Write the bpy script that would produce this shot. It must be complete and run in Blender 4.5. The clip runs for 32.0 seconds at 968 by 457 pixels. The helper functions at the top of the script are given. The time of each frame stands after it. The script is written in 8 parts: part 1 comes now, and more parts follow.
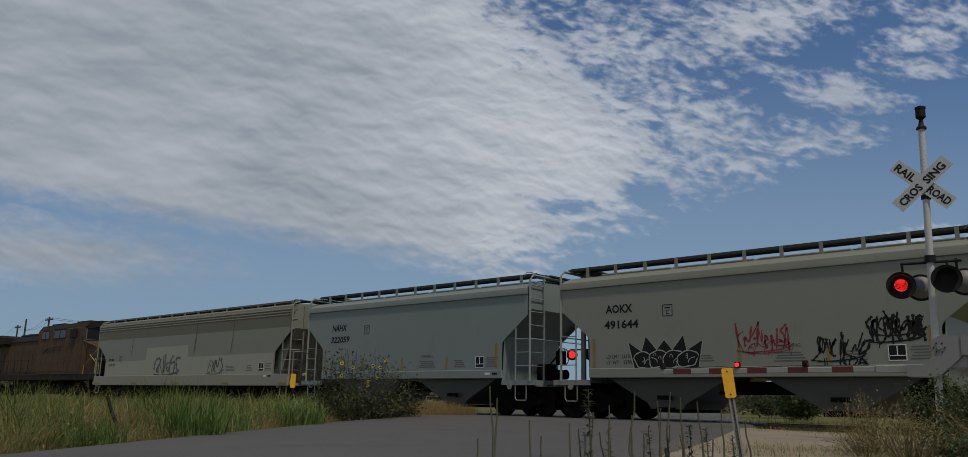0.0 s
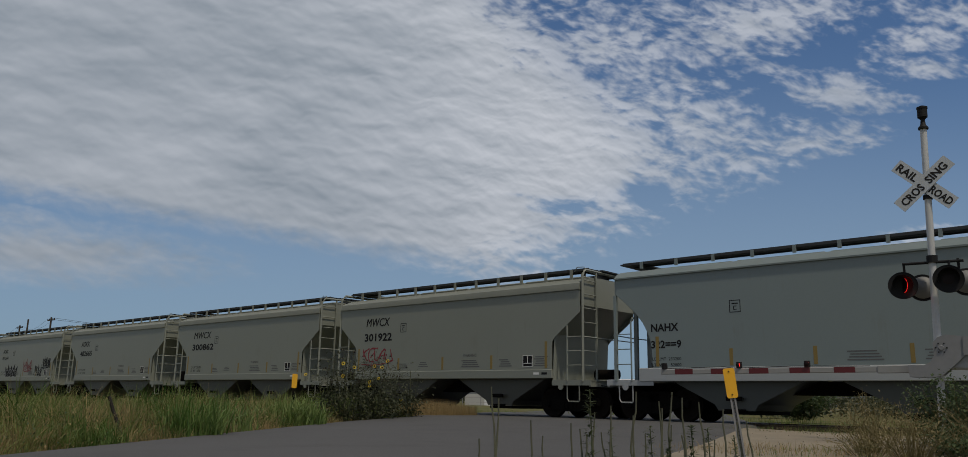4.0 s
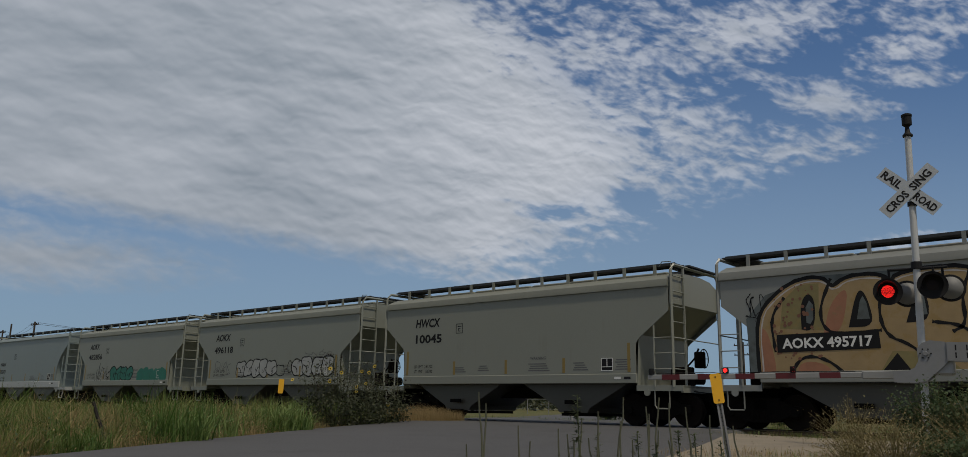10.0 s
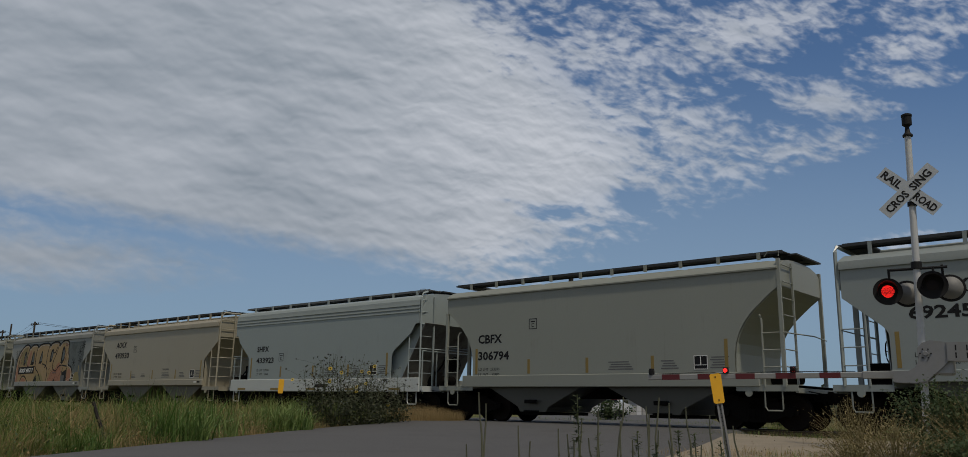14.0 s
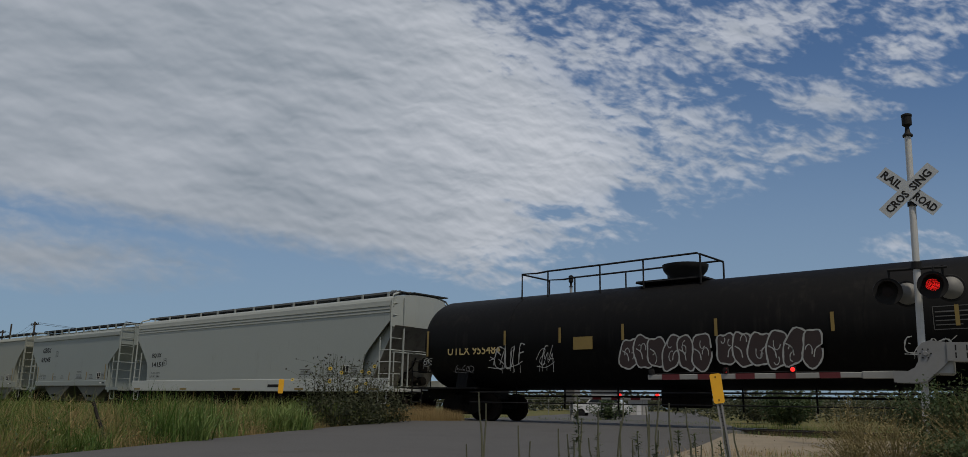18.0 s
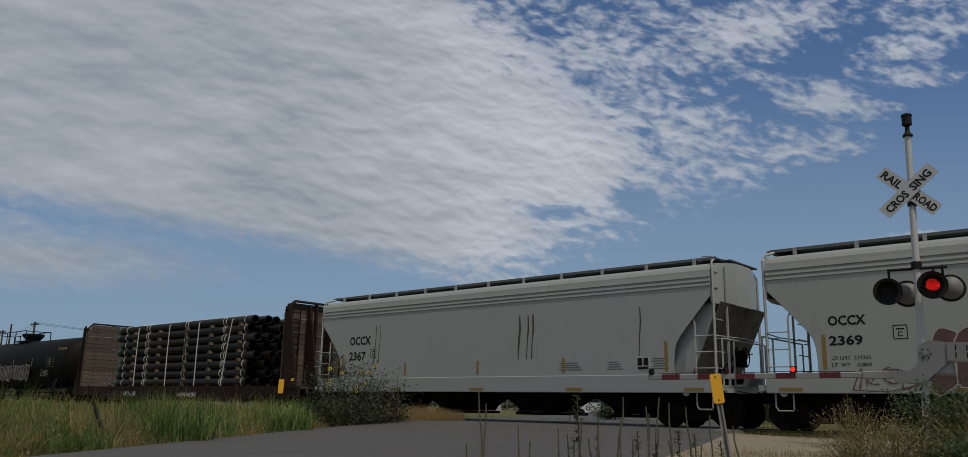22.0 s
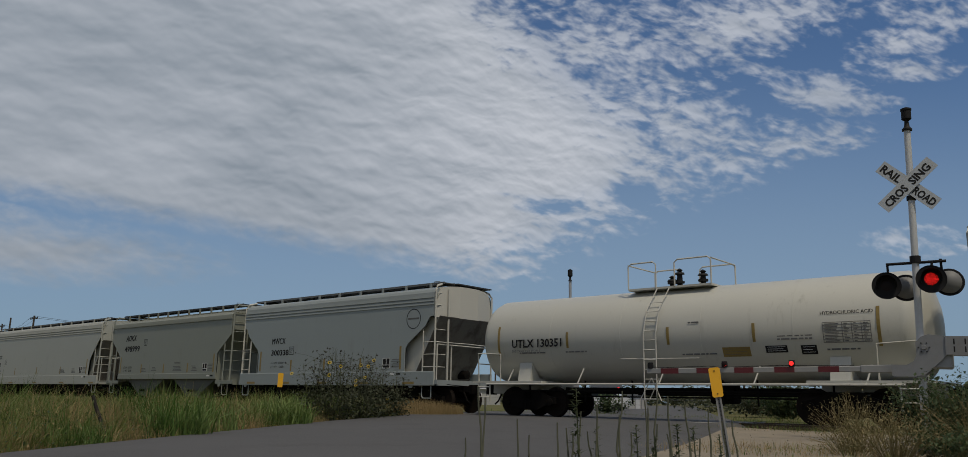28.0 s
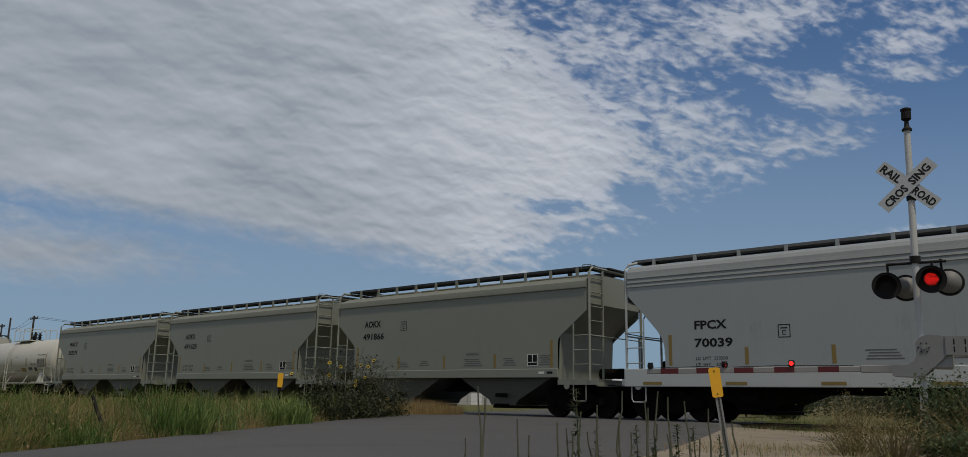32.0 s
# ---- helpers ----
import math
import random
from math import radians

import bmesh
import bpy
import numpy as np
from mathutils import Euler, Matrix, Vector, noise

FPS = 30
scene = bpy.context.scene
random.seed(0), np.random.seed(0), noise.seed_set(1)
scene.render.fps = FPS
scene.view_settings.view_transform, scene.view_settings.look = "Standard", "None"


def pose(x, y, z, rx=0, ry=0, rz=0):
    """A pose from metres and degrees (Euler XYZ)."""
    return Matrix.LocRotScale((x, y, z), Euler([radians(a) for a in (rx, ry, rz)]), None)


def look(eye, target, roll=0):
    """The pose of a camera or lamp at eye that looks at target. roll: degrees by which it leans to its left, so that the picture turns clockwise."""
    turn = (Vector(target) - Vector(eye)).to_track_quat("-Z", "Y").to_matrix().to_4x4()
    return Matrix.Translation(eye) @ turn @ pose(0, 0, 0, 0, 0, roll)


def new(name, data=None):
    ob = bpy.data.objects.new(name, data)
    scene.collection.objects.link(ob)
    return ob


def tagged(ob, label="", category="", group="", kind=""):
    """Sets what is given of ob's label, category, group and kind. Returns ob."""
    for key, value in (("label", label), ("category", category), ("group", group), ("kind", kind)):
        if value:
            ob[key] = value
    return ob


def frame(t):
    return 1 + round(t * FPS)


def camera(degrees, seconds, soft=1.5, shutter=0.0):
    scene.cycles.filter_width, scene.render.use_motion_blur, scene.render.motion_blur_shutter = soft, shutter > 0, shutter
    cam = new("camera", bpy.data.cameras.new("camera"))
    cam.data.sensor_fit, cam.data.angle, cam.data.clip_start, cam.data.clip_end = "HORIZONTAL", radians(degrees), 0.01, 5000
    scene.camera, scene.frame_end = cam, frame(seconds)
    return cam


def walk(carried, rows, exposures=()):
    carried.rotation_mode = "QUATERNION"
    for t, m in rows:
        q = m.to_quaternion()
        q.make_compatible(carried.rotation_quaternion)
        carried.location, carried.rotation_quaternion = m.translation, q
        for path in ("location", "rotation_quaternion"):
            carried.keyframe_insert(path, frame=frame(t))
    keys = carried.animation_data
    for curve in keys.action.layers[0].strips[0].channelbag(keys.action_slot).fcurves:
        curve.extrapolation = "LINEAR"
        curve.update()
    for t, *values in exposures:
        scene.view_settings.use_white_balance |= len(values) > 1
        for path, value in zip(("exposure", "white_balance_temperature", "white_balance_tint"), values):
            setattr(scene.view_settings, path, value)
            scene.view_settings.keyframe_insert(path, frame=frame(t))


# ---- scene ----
# x runs along the track (the train goes towards -x), y away from the camera, z = 0 at the top of the rails
LENS = 62.06
EYE = (0.0, 0.0, 0.485)
YAW, PITCH, ROLL = 40.866, 12.455, 1.084
cam = camera(LENS, 32.0, soft=0.55)
DEG = 180 / math.pi / 1303.2
# seconds and the small swings of the camera: right and up, in thousandths of the focal length of 1303
SWING = [(0, 17, -9), (0.5, 17.3, -8.7), (1, 17, -8.5), (1.5, 17, -8.5), (2, 16.3, -8.6), (2.5, 15.6, -9), (3, 18, -9), (3.5, 20, -9.2),
         (5.5, 11.5, -4.6), (6, 8, -3), (6.5, 5, -1.7), (7, 2, -0.4), (7.5, 0, 0), (8.5, 0, 0), (16, 0, 0), (23.5, 0, 0), (24.2, 0, -0.3), (24.5, 0, -1.7), (25, 0, -6),
         (25.5, -1.2, -9), (27.5, -1.5, -9.2), (28, -1.5, -9.6), (29, -1.6, -10), (29.5, -1.6, -10), (30, -1.5, -9.2), (32, -1.6, -9.4)]


def aim(dx, dy):
    a, b = radians(YAW + dx * DEG / math.cos(radians(PITCH))), radians(PITCH + dy * DEG)
    way = Vector((-math.sin(a) * math.cos(b), math.cos(a) * math.cos(b), math.sin(b)))
    return look(EYE, Vector(EYE) + way, ROLL)


walk(cam, [(t, aim(dx, dy)) for t, dx, dy in SWING])

# ---- light ----
SUN_AZ, SUN_EL = -112.0, 61.0          # degrees: to the left of +y, above the horizon
sun_way = Vector((-math.sin(radians(SUN_AZ)) * math.cos(radians(SUN_EL)), math.cos(radians(SUN_AZ)) * math.cos(radians(SUN_EL)), math.sin(radians(SUN_EL))))
sun = new("sun", bpy.data.lights.new("sun", "SUN"))
sun.data.energy, sun.data.angle, sun.data.color = 2.45, radians(4), (1.0, 0.885, 0.71)
sun.matrix_basis = look(sun_way * 100, (0, 0, 0))
scene.view_settings.exposure = -0.35


def nodes_of(tree):
    """Short helpers to write node graphs."""
    n, l = tree.nodes, tree.links

    def put(sock, val):
        if isinstance(val, bpy.types.NodeSocket):
            l.new(val, sock)
        else:
            sock.default_value = val

    def math_(op, a, b=0.0, c=0.0, clamp=False):
        k = n.new("ShaderNodeMath")
        k.operation, k.use_clamp = op, clamp
        put(k.inputs[0], a), put(k.inputs[1], b), put(k.inputs[2], c)
        return k.outputs[0]

    def dot(a, b):
        k = n.new("ShaderNodeVectorMath")
        k.operation = "DOT_PRODUCT"
        put(k.inputs[0], a), put(k.inputs[1], b)
        return k.outputs["Value"]

    def scale(vec, s, shift=(0, 0, 0)):
        k = n.new("ShaderNodeMapping")
        put(k.inputs["Vector"], vec), put(k.inputs["Scale"], s), put(k.inputs["Location"], shift)
        return k.outputs[0]

    def noise_(vec, s, detail=4.0, rough=0.55, distort=0.0):
        k = n.new("ShaderNodeTexNoise")
        put(k.inputs["Vector"], vec), put(k.inputs["Scale"], s)
        k.inputs["Detail"].default_value, k.inputs["Roughness"].default_value, k.inputs["Distortion"].default_value = detail, rough, distort
        return k.outputs["Fac"]

    def remap(v, a, b, c=0.0, d=1.0, smooth=True):
        k = n.new("ShaderNodeMapRange")
        k.interpolation_type = "SMOOTHSTEP" if smooth else "LINEAR"
        for i, x in enumerate((v, a, b, c, d)):
            put(k.inputs[i], x)
        return k.outputs[0]

    def mix(f, a, b, how="MIX"):
        k = n.new("ShaderNodeMix")
        k.data_type, k.blend_type = "RGBA", how
        put(k.inputs[0], f), put(k.inputs[6], a), put(k.inputs[7], b)
        return k.outputs[2]

    def join(x, y, z):
        k = n.new("ShaderNodeCombineXYZ")
        put(k.inputs[0], x), put(k.inputs[1], y), put(k.inputs[2], z)
        return k.outputs[0]

    return n, l, put, math_, dot, scale, noise_, remap, mix, join


def make_sky():
    world = bpy.data.worlds.new("world")
    scene.world = world
    world.use_nodes = True
    tree = world.node_tree
    tree.nodes.clear()
    n, l, put, math_, dot, scale, noise_, remap, mix, join = nodes_of(tree)
    sky = n.new("ShaderNodeTexSky")
    sky.sky_type, sky.sun_disc, sky.sun_elevation, sky.sun_rotation = "NISHITA", False, radians(SUN_EL), radians(-SUN_AZ)
    sky.dust_density, sky.ozone_density, sky.air_density = 1.2, 1.6, 1.0
    way = n.new("ShaderNodeTexCoord").outputs["Generated"]
    m = aim(0, 0).to_3x3()
    right, up, ahead = m.col[0], m.col[1], -m.col[2]
    depth = math_("MAXIMUM", dot(way, tuple(ahead)), 0.08)
    # a chart of the sky: u to the right, v downwards, one unit is a tenth of a radian or so
    u = math_("MULTIPLY_ADD", math_("DIVIDE", dot(way, tuple(right)), depth), 13.03, 7.84)
    v = math_("MULTIPLY_ADD", math_("DIVIDE", dot(way, tuple(up)), depth), -13.03, 3.70)
    chart = join(u, v, 0.0)
    # streets of cloud rolls run from the upper left to the lower right; two warped charts, a broad and a fine one
    turned = n.new("ShaderNodeVectorRotate")
    turned.rotation_type = "Z_AXIS"
    put(turned.inputs["Vector"], chart), put(turned.inputs["Angle"], radians(-11))
    street = turned.outputs[0]

    def warp(vec, a, amount):
        k = n.new("ShaderNodeVectorMath")
        k.operation = "MULTIPLY_ADD"
        f = math_("SUBTRACT", a, 0.5)
        put(k.inputs[0], join(f, f, f)), put(k.inputs[1], amount), put(k.inputs[2], vec)
        return k.outputs[0]

    broad = warp(street, noise_(chart, 0.5, 1.0), (0.7, 0.8, 0))
    fine = warp(street, noise_(scale(chart, (1, 1.4, 1)), 1.2, 1.0), (0.25, 0.22, 0))

    def lit(vec, stretch, size, drop, detail, rough, shift):
        """Puffs and their relief: brighter where the cloud thins upwards, greyer at the base."""
        p = noise_(scale(vec, stretch, shift), size, detail, rough)
        q = noise_(scale(vec, stretch, (shift[0], shift[1] + drop * stretch[1], 0)), size, detail, rough)
        return p, math_("SUBTRACT", p, q)

    rolls, roll_relief = lit(broad, (0.55, 1.75, 1), 1.0, 0.15, 2.5, 0.45, (0, 0, 0))
    puffs, puff_relief = lit(fine, (1.0, 2.3, 1), 1.9, 0.07, 2.5, 0.45, (3.1, 1.7, 0))
    flakes, flake_relief = lit(fine, (1.0, 1.9, 1), 4.6, 0.035, 2.5, 0.5, (9.2, 4.1, 0))
    rag = noise_(scale(chart, (0.8, 1.6, 1), (7, 3, 0)), 0.8, 3.0, 0.5)
    wide = noise_(scale(chart, (0.4, 0.8, 1), (1, 9, 0)), 0.5, 2.0)
    # the dense bank: above its lower edge, left of its right edge, below the blue corner
    low = math_("MULTIPLY", math_("SUBTRACT", math_("MULTIPLY_ADD", u, 0.172, 3.26), v), 1.9)
    side = math_("MULTIPLY", math_("SUBTRACT", math_("MULTIPLY_ADD", u, -0.50, 8.75), v), 1.0)
    corner = math_("MULTIPLY", math_("SUBTRACT", v, math_("MULTIPLY_ADD", u, 0.80, -6.9)), 0.62)
    bank = math_("SMOOTH_MIN", math_("SMOOTH_MIN", low, side, 0.35), corner, 0.4)

    def flake(cu, cv, ru, rv, tilt, top=0.55):
        du, dv = math_("SUBTRACT", u, cu), math_("SUBTRACT", v, cv)
        dv = math_("MULTIPLY_ADD", du, -tilt, dv)
        a, b = math_("DIVIDE", du, ru), math_("DIVIDE", dv, rv)
        r = math_("SQRT", math_("ADD", math_("MULTIPLY", a, a), math_("MULTIPLY", b, b)))
        return math_("MINIMUM", math_("MULTIPLY", math_("SUBTRACT", 1.0, r), top), math_("MULTIPLY", math_("SUBTRACT", 1.0, r), 1.3))

    field = bank
    # a thinner sheet low on the left, the broken field beyond the bank, and single flakes
    for spot in ((0.4, 4.15, 3.1, 0.55, 0.06, 0.80), (0.2, 3.62, 0.9, 0.22, 0.2, 0.35),
                 (9.5, 0.9, 2.1, 1.3, 0.35, 0.56), (10.8, 2.1, 1.6, 0.85, 0.3, 0.70), (11.9, 0.52, 1.8, 0.55, -0.17, 0.76), (12.6, 0.2, 1.0, 0.3, 0.0, 0.5), (10.2, 0.25, 1.4, 0.35, 0.1, 0.25),
                 (13.35, 1.6, 0.85, 0.30, 0.10, 0.75), (13.1, 2.36, 1.05, 0.26, -0.08, 0.55), (12.25, 2.35, 0.8, 0.32, -0.1, 0.45), (14.6, 0.78, 0.72, 0.24, -0.08, 0.75), (14.7, 1.2, 0.80, 0.2, 0.0, 0.6), (15.2, 0.28, 0.9, 0.40, 0.1, 0.55),
                 (13.85, 1.08, 0.25, 0.13, 0.0, 0.35), (12.6, 1.35, 0.5, 0.2, 0.2, 0.2), (14.0, 1.78, 0.6, 0.16, 0.0, 0.2), (14.9, 4.0, 0.8, 0.25, 0.0, 0.12)):
        field = math_("MAXIMUM", field, flake(*spot))
    for hole in ((10.25, 3.22, 0.55, 0.33, 0.0, 0.75), (8.9, 3.42, 0.75, 0.20, 0.05, 0.8), (8.15, 3.23, 0.6, 0.10, 0.1, 0.5), (7.2, 2.99, 0.32, 0.11, 0.0, 0.6), (10.3, 2.75, 0.35, 0.14, 0.0, 0.3), (9.6, 1.35, 0.75, 0.35, 0.3, 0.3), (9.0, 0.45, 0.7, 0.35, 0.2, 0.3), (10.4, 2.15, 0.5, 0.12, 0.1, 0.3)):
        field = math_("SUBTRACT", field, math_("MAXIMUM", math_("MULTIPLY", flake(*hole), 1.8), 0.0))
    deep = remap(field, 0.0, 1.3)                                    # 0 at the rim, 1 well inside
    ragged = math_("ADD", math_("MULTIPLY", math_("SUBTRACT", rag, 0.5), 0.9), math_("ADD", math_("MULTIPLY", math_("SUBTRACT", puffs, 0.5), 1.9), math_("MULTIPLY", math_("SUBTRACT", flakes, 0.5), 1.9)))
    ragged = math_("MULTIPLY", ragged, remap(u, 5.5, 9.0, 0.30, 1.0))        # smoother on the left
    cover = remap(math_("ADD", field, math_("MULTIPLY", ragged, remap(field, -0.9, 0.0))), -0.30, 0.78)
    cover = math_("MULTIPLY", cover, math_("ADD", math_("MULTIPLY", deep, 0.30), remap(u, 6.0, 10.0, 0.82, 0.67)))
    veil = remap(v, 0.2, 5.6, 0.17, 0.74)                     # haze thickens towards the horizon
    # brightness of the cloud: greyer in the thick of the bank, brighter towards the sun and at its ragged edge
    right_ = remap(u, 3.5, 9.5)
    shade = math_("ADD", math_("MULTIPLY", math_("SUBTRACT", rolls, 0.5), 0.45), math_("MULTIPLY", math_("SUBTRACT", wide, 0.5), 0.8))
    shade = math_("ADD", shade, math_("MULTIPLY", roll_relief, 0.62))
    shade = math_("ADD", shade, math_("MULTIPLY", puff_relief, remap(u, 1.0, 8.0, 0.40, 1.05)))
    shade = math_("ADD", shade, math_("MULTIPLY", flake_relief, remap(u, 5.0, 9.0, 0.05, 0.6)))
    shade = math_("ADD", shade, math_("MULTIPLY_ADD", right_, 0.42, 0.26))
    shade = math_("SUBTRACT", shade, math_("MULTIPLY", math_("MULTIPLY", remap(v, 2.6, 4.2), remap(u, 7.5, 5.0)), 0.06))
    cloud = mix(remap(shade, 0.0, 1.0, smooth=False), (2.75, 3.2, 3.75, 1), (5.95, 6.25, 6.85, 1))
    blue = mix(1.0, sky.outputs[0], (0.215, 0.475, 0.77, 1), "MULTIPLY")
    hazed = mix(veil, blue, (2.92, 3.9, 4.9, 1))
    colour = mix(cover, hazed, cloud)
    # the rest of the sky, beyond the view: broken bright cloud
    drift = remap(noise_(scale(way, (1.0, 1.0, 1.6)), 3.2, 4.0, 0.55, 0.3), 0.36, 0.58)
    rest = mix(math_("MULTIPLY", drift, 0.9), mix(0.4, blue, (2.5, 2.8, 3.2, 1)), (4.0, 3.92, 3.75, 1))
    colour = mix(remap(dot(way, tuple(ahead)), 0.74, 0.45), colour, rest)
    back = n.new("ShaderNodeBackground")
    put(back.inputs[0], colour)
    back.inputs[1].default_value = 0.112
    out = n.new("ShaderNodeOutputWorld")
    l.new(back.outputs[0], out.inputs[0])


make_sky()

# ---- materials ----


def surface(name, base, rough=0.6, metal=0.0, grain=20.0, vary=0.25, bump=0.15, stain=None, stain_at=(0.55, 0.75), spread=1.2, streak=False, own=False, random_=0.0, coat=0.0, glow=None, shine=0.5):
    """A painted, earthen, metal or plant surface: colour varied at two scales, stains, relief. own: the colour comes from the object."""
    m = bpy.data.materials.new(name)
    m.use_nodes = True
    tree = m.node_tree
    n, l, put, math_, dot, scale, noise_, remap, mix, join = nodes_of(tree)
    b = n["Principled BSDF"]
    at = n.new("ShaderNodeTexCoord").outputs["Object"]
    info = n.new("ShaderNodeObjectInfo")
    colour = info.outputs["Color"] if own else (*base, 1)
    fine, broad = noise_(at, grain, 5.0), noise_(at, spread, 4.0)
    tone = math_("MULTIPLY_ADD", fine, vary, 1.0 - vary * 0.5)
    tone = math_("MULTIPLY", tone, math_("MULTIPLY_ADD", broad, vary, 1.0 - vary * 0.5))
    if random_:
        tone = math_("MULTIPLY", tone, math_("MULTIPLY_ADD", info.outputs["Random"], random_, 1.0 - random_ * 0.5))
    colour = mix(1.0, colour, join(tone, tone, tone), "MULTIPLY")
    if stain:
        spots = noise_(scale(at, (1.0, 1.0, 1.0), (5, 2, 1)), spread * 2.1, 6.0, 0.62)
        if streak:                                   # rain has drawn the dirt downwards
            runs = noise_(scale(at, (7.0, 7.0, 0.22)), 1.0, 4.0, 0.6)
            spots = math_("MULTIPLY_ADD", runs, 0.55, math_("MULTIPLY", spots, 0.5))
        colour = mix(math_("MULTIPLY", remap(spots, *stain_at), 0.75), colour, (*stain, 1))
    put(b.inputs["Base Color"], colour)
    put(b.inputs["Roughness"], math_("MULTIPLY_ADD", fine, 0.2, rough - 0.1, clamp=True))
    b.inputs["Metallic"].default_value = metal
    b.inputs["Coat Weight"].default_value = coat
    b.inputs["Specular IOR Level"].default_value = shine
    if bump:
        k = n.new("ShaderNodeBump")
        k.inputs["Strength"].default_value, k.inputs["Distance"].default_value = bump, 0.02
        put(k.inputs["Height"], fine)
        l.new(k.outputs[0], b.inputs["Normal"])
    if glow:
        b.inputs["Emission Color"].default_value, b.inputs["Emission Strength"].default_value = (*glow[:3], 1), glow[3]
    return m


def leafy(name, base, second, rough=0.6, through_=0.35):
    """Leaves and blades: each island has its own tint, and lets some light through."""
    m = bpy.data.materials.new(name)
    m.use_nodes = True
    n, l, put, math_, dot, scale, noise_, remap, mix, join = nodes_of(m.node_tree)
    b = n["Principled BSDF"]
    own = n.new("ShaderNodeNewGeometry").outputs["Random Per Island"]
    at = n.new("ShaderNodeTexCoord").outputs["Object"]
    patch = noise_(at, 0.55, 3.0)
    k = math_("ADD", math_("MULTIPLY", own, 0.6), math_("MULTIPLY_ADD", patch, 2.4, -0.98), clamp=True)
    colour = mix(k, (*base, 1), (*second, 1))
    put(b.inputs["Base Color"], colour)
    b.inputs["Roughness"].default_value = rough
    b.inputs["Specular IOR Level"].default_value = 0.25
    t = n.new("ShaderNodeBsdfTranslucent")
    put(t.inputs["Color"], colour)
    s = n.new("ShaderNodeMixShader")
    s.inputs[0].default_value = through_
    l.new(b.outputs[0], s.inputs[1]), l.new(t.outputs[0], s.inputs[2])
    l.new(s.outputs[0], n["Material Output"].inputs["Surface"])
    return m


PAINT = surface("weathered_paint", (0.5, 0.5, 0.5), 0.38, grain=26, vary=0.10, bump=0.03, stain=(0.15, 0.135, 0.10), stain_at=(0.58, 0.90), spread=0.5, streak=True, own=True, shine=0.62)
ROOFPAINT = surface("roof_paint", (0.5, 0.5, 0.5), 0.6, grain=16, vary=0.2, bump=0.08, stain=(0.22, 0.18, 0.13), stain_at=(0.6, 0.9), spread=1.4, own=True)
BLACKPAINT = surface("black_tank_paint", (0.006, 0.006, 0.0065), 0.6, grain=18, vary=0.35, bump=0.04, stain=(0.022, 0.02, 0.018), stain_at=(0.5, 0.8), spread=0.5, streak=True, shine=0.12)
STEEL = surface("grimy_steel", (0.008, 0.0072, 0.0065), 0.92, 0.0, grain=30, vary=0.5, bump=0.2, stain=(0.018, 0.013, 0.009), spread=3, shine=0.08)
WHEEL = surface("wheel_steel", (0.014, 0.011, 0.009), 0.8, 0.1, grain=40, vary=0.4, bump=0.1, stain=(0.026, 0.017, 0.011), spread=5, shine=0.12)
GRATE = surface("walkway_steel", (0.045, 0.047, 0.05), 0.6, 0.4, grain=60, vary=0.3, bump=0.2)
GALV = surface("galvanised_steel", (0.24, 0.245, 0.25), 0.6, 0.3, grain=18, vary=0.25, bump=0.05, stain=(0.25, 0.22, 0.18), spread=2, streak=True)
ALU = surface("silver_paint", (0.36, 0.37, 0.38), 0.5, 0.25, grain=22, vary=0.2, bump=0.05, stain=(0.2, 0.19, 0.17), spread=2, streak=True)
RUSTRED = surface("rusty_brown_paint", (0.026, 0.016, 0.013), 0.8, grain=22, vary=0.4, bump=0.15, stain=(0.07, 0.036, 0.022), spread=2, shine=0.15)
LOCO = surface("yellow_loco_paint", (0.095, 0.058, 0.034), 0.65, grain=18, vary=0.35, bump=0.05, stain=(0.028, 0.022, 0.018), stain_at=(0.42, 0.70), spread=0.8, streak=True, shine=0.2)
LOCOGREY = surface("sooty_grey_paint", (0.022, 0.02, 0.018), 0.7, grain=18, vary=0.35, bump=0.08, stain=(0.04, 0.03, 0.025), spread=1.2, shine=0.15)
INK = surface("black_stencil", (0.012, 0.012, 0.013), 0.6, grain=30, vary=0.4, bump=0.0, shine=0.2)
DIM = surface("faded_stencil", (0.11, 0.11, 0.11), 0.7, grain=30, vary=0.4, bump=0.0)
WHITE = surface("white_lettering", (0.72, 0.72, 0.70), 0.6, grain=30, vary=0.15, bump=0.0)
TANWHITE = surface("yellowed_lettering", (0.50, 0.40, 0.18), 0.6, grain=30, vary=0.2, bump=0.0)
REFLECT = surface("reflector_yellow", (0.245, 0.172, 0.045), 0.4, grain=40, vary=0.25, bump=0.03, stain=(0.2, 0.14, 0.06), spread=4)
YELLOW = surface("marker_yellow", (0.80, 0.42, 0.02), 0.45, grain=30, vary=0.1, bump=0.02)
SPRAYGREEN = surface("green_spray", (0.02, 0.16, 0.12), 0.6, grain=9, vary=0.5, bump=0.0)
SPRAYRED = surface("dark_red_spray", (0.22, 0.02, 0.03), 0.6, grain=14, vary=0.5, bump=0.0)
SPRAYWINE = surface("wine_spray", (0.115, 0.062, 0.055), 0.6, grain=9, vary=0.5, bump=0.0)
SPRAYMAROON = surface("dark_maroon_spray", (0.03, 0.017, 0.016), 0.6, grain=9, vary=0.5, bump=0.0)
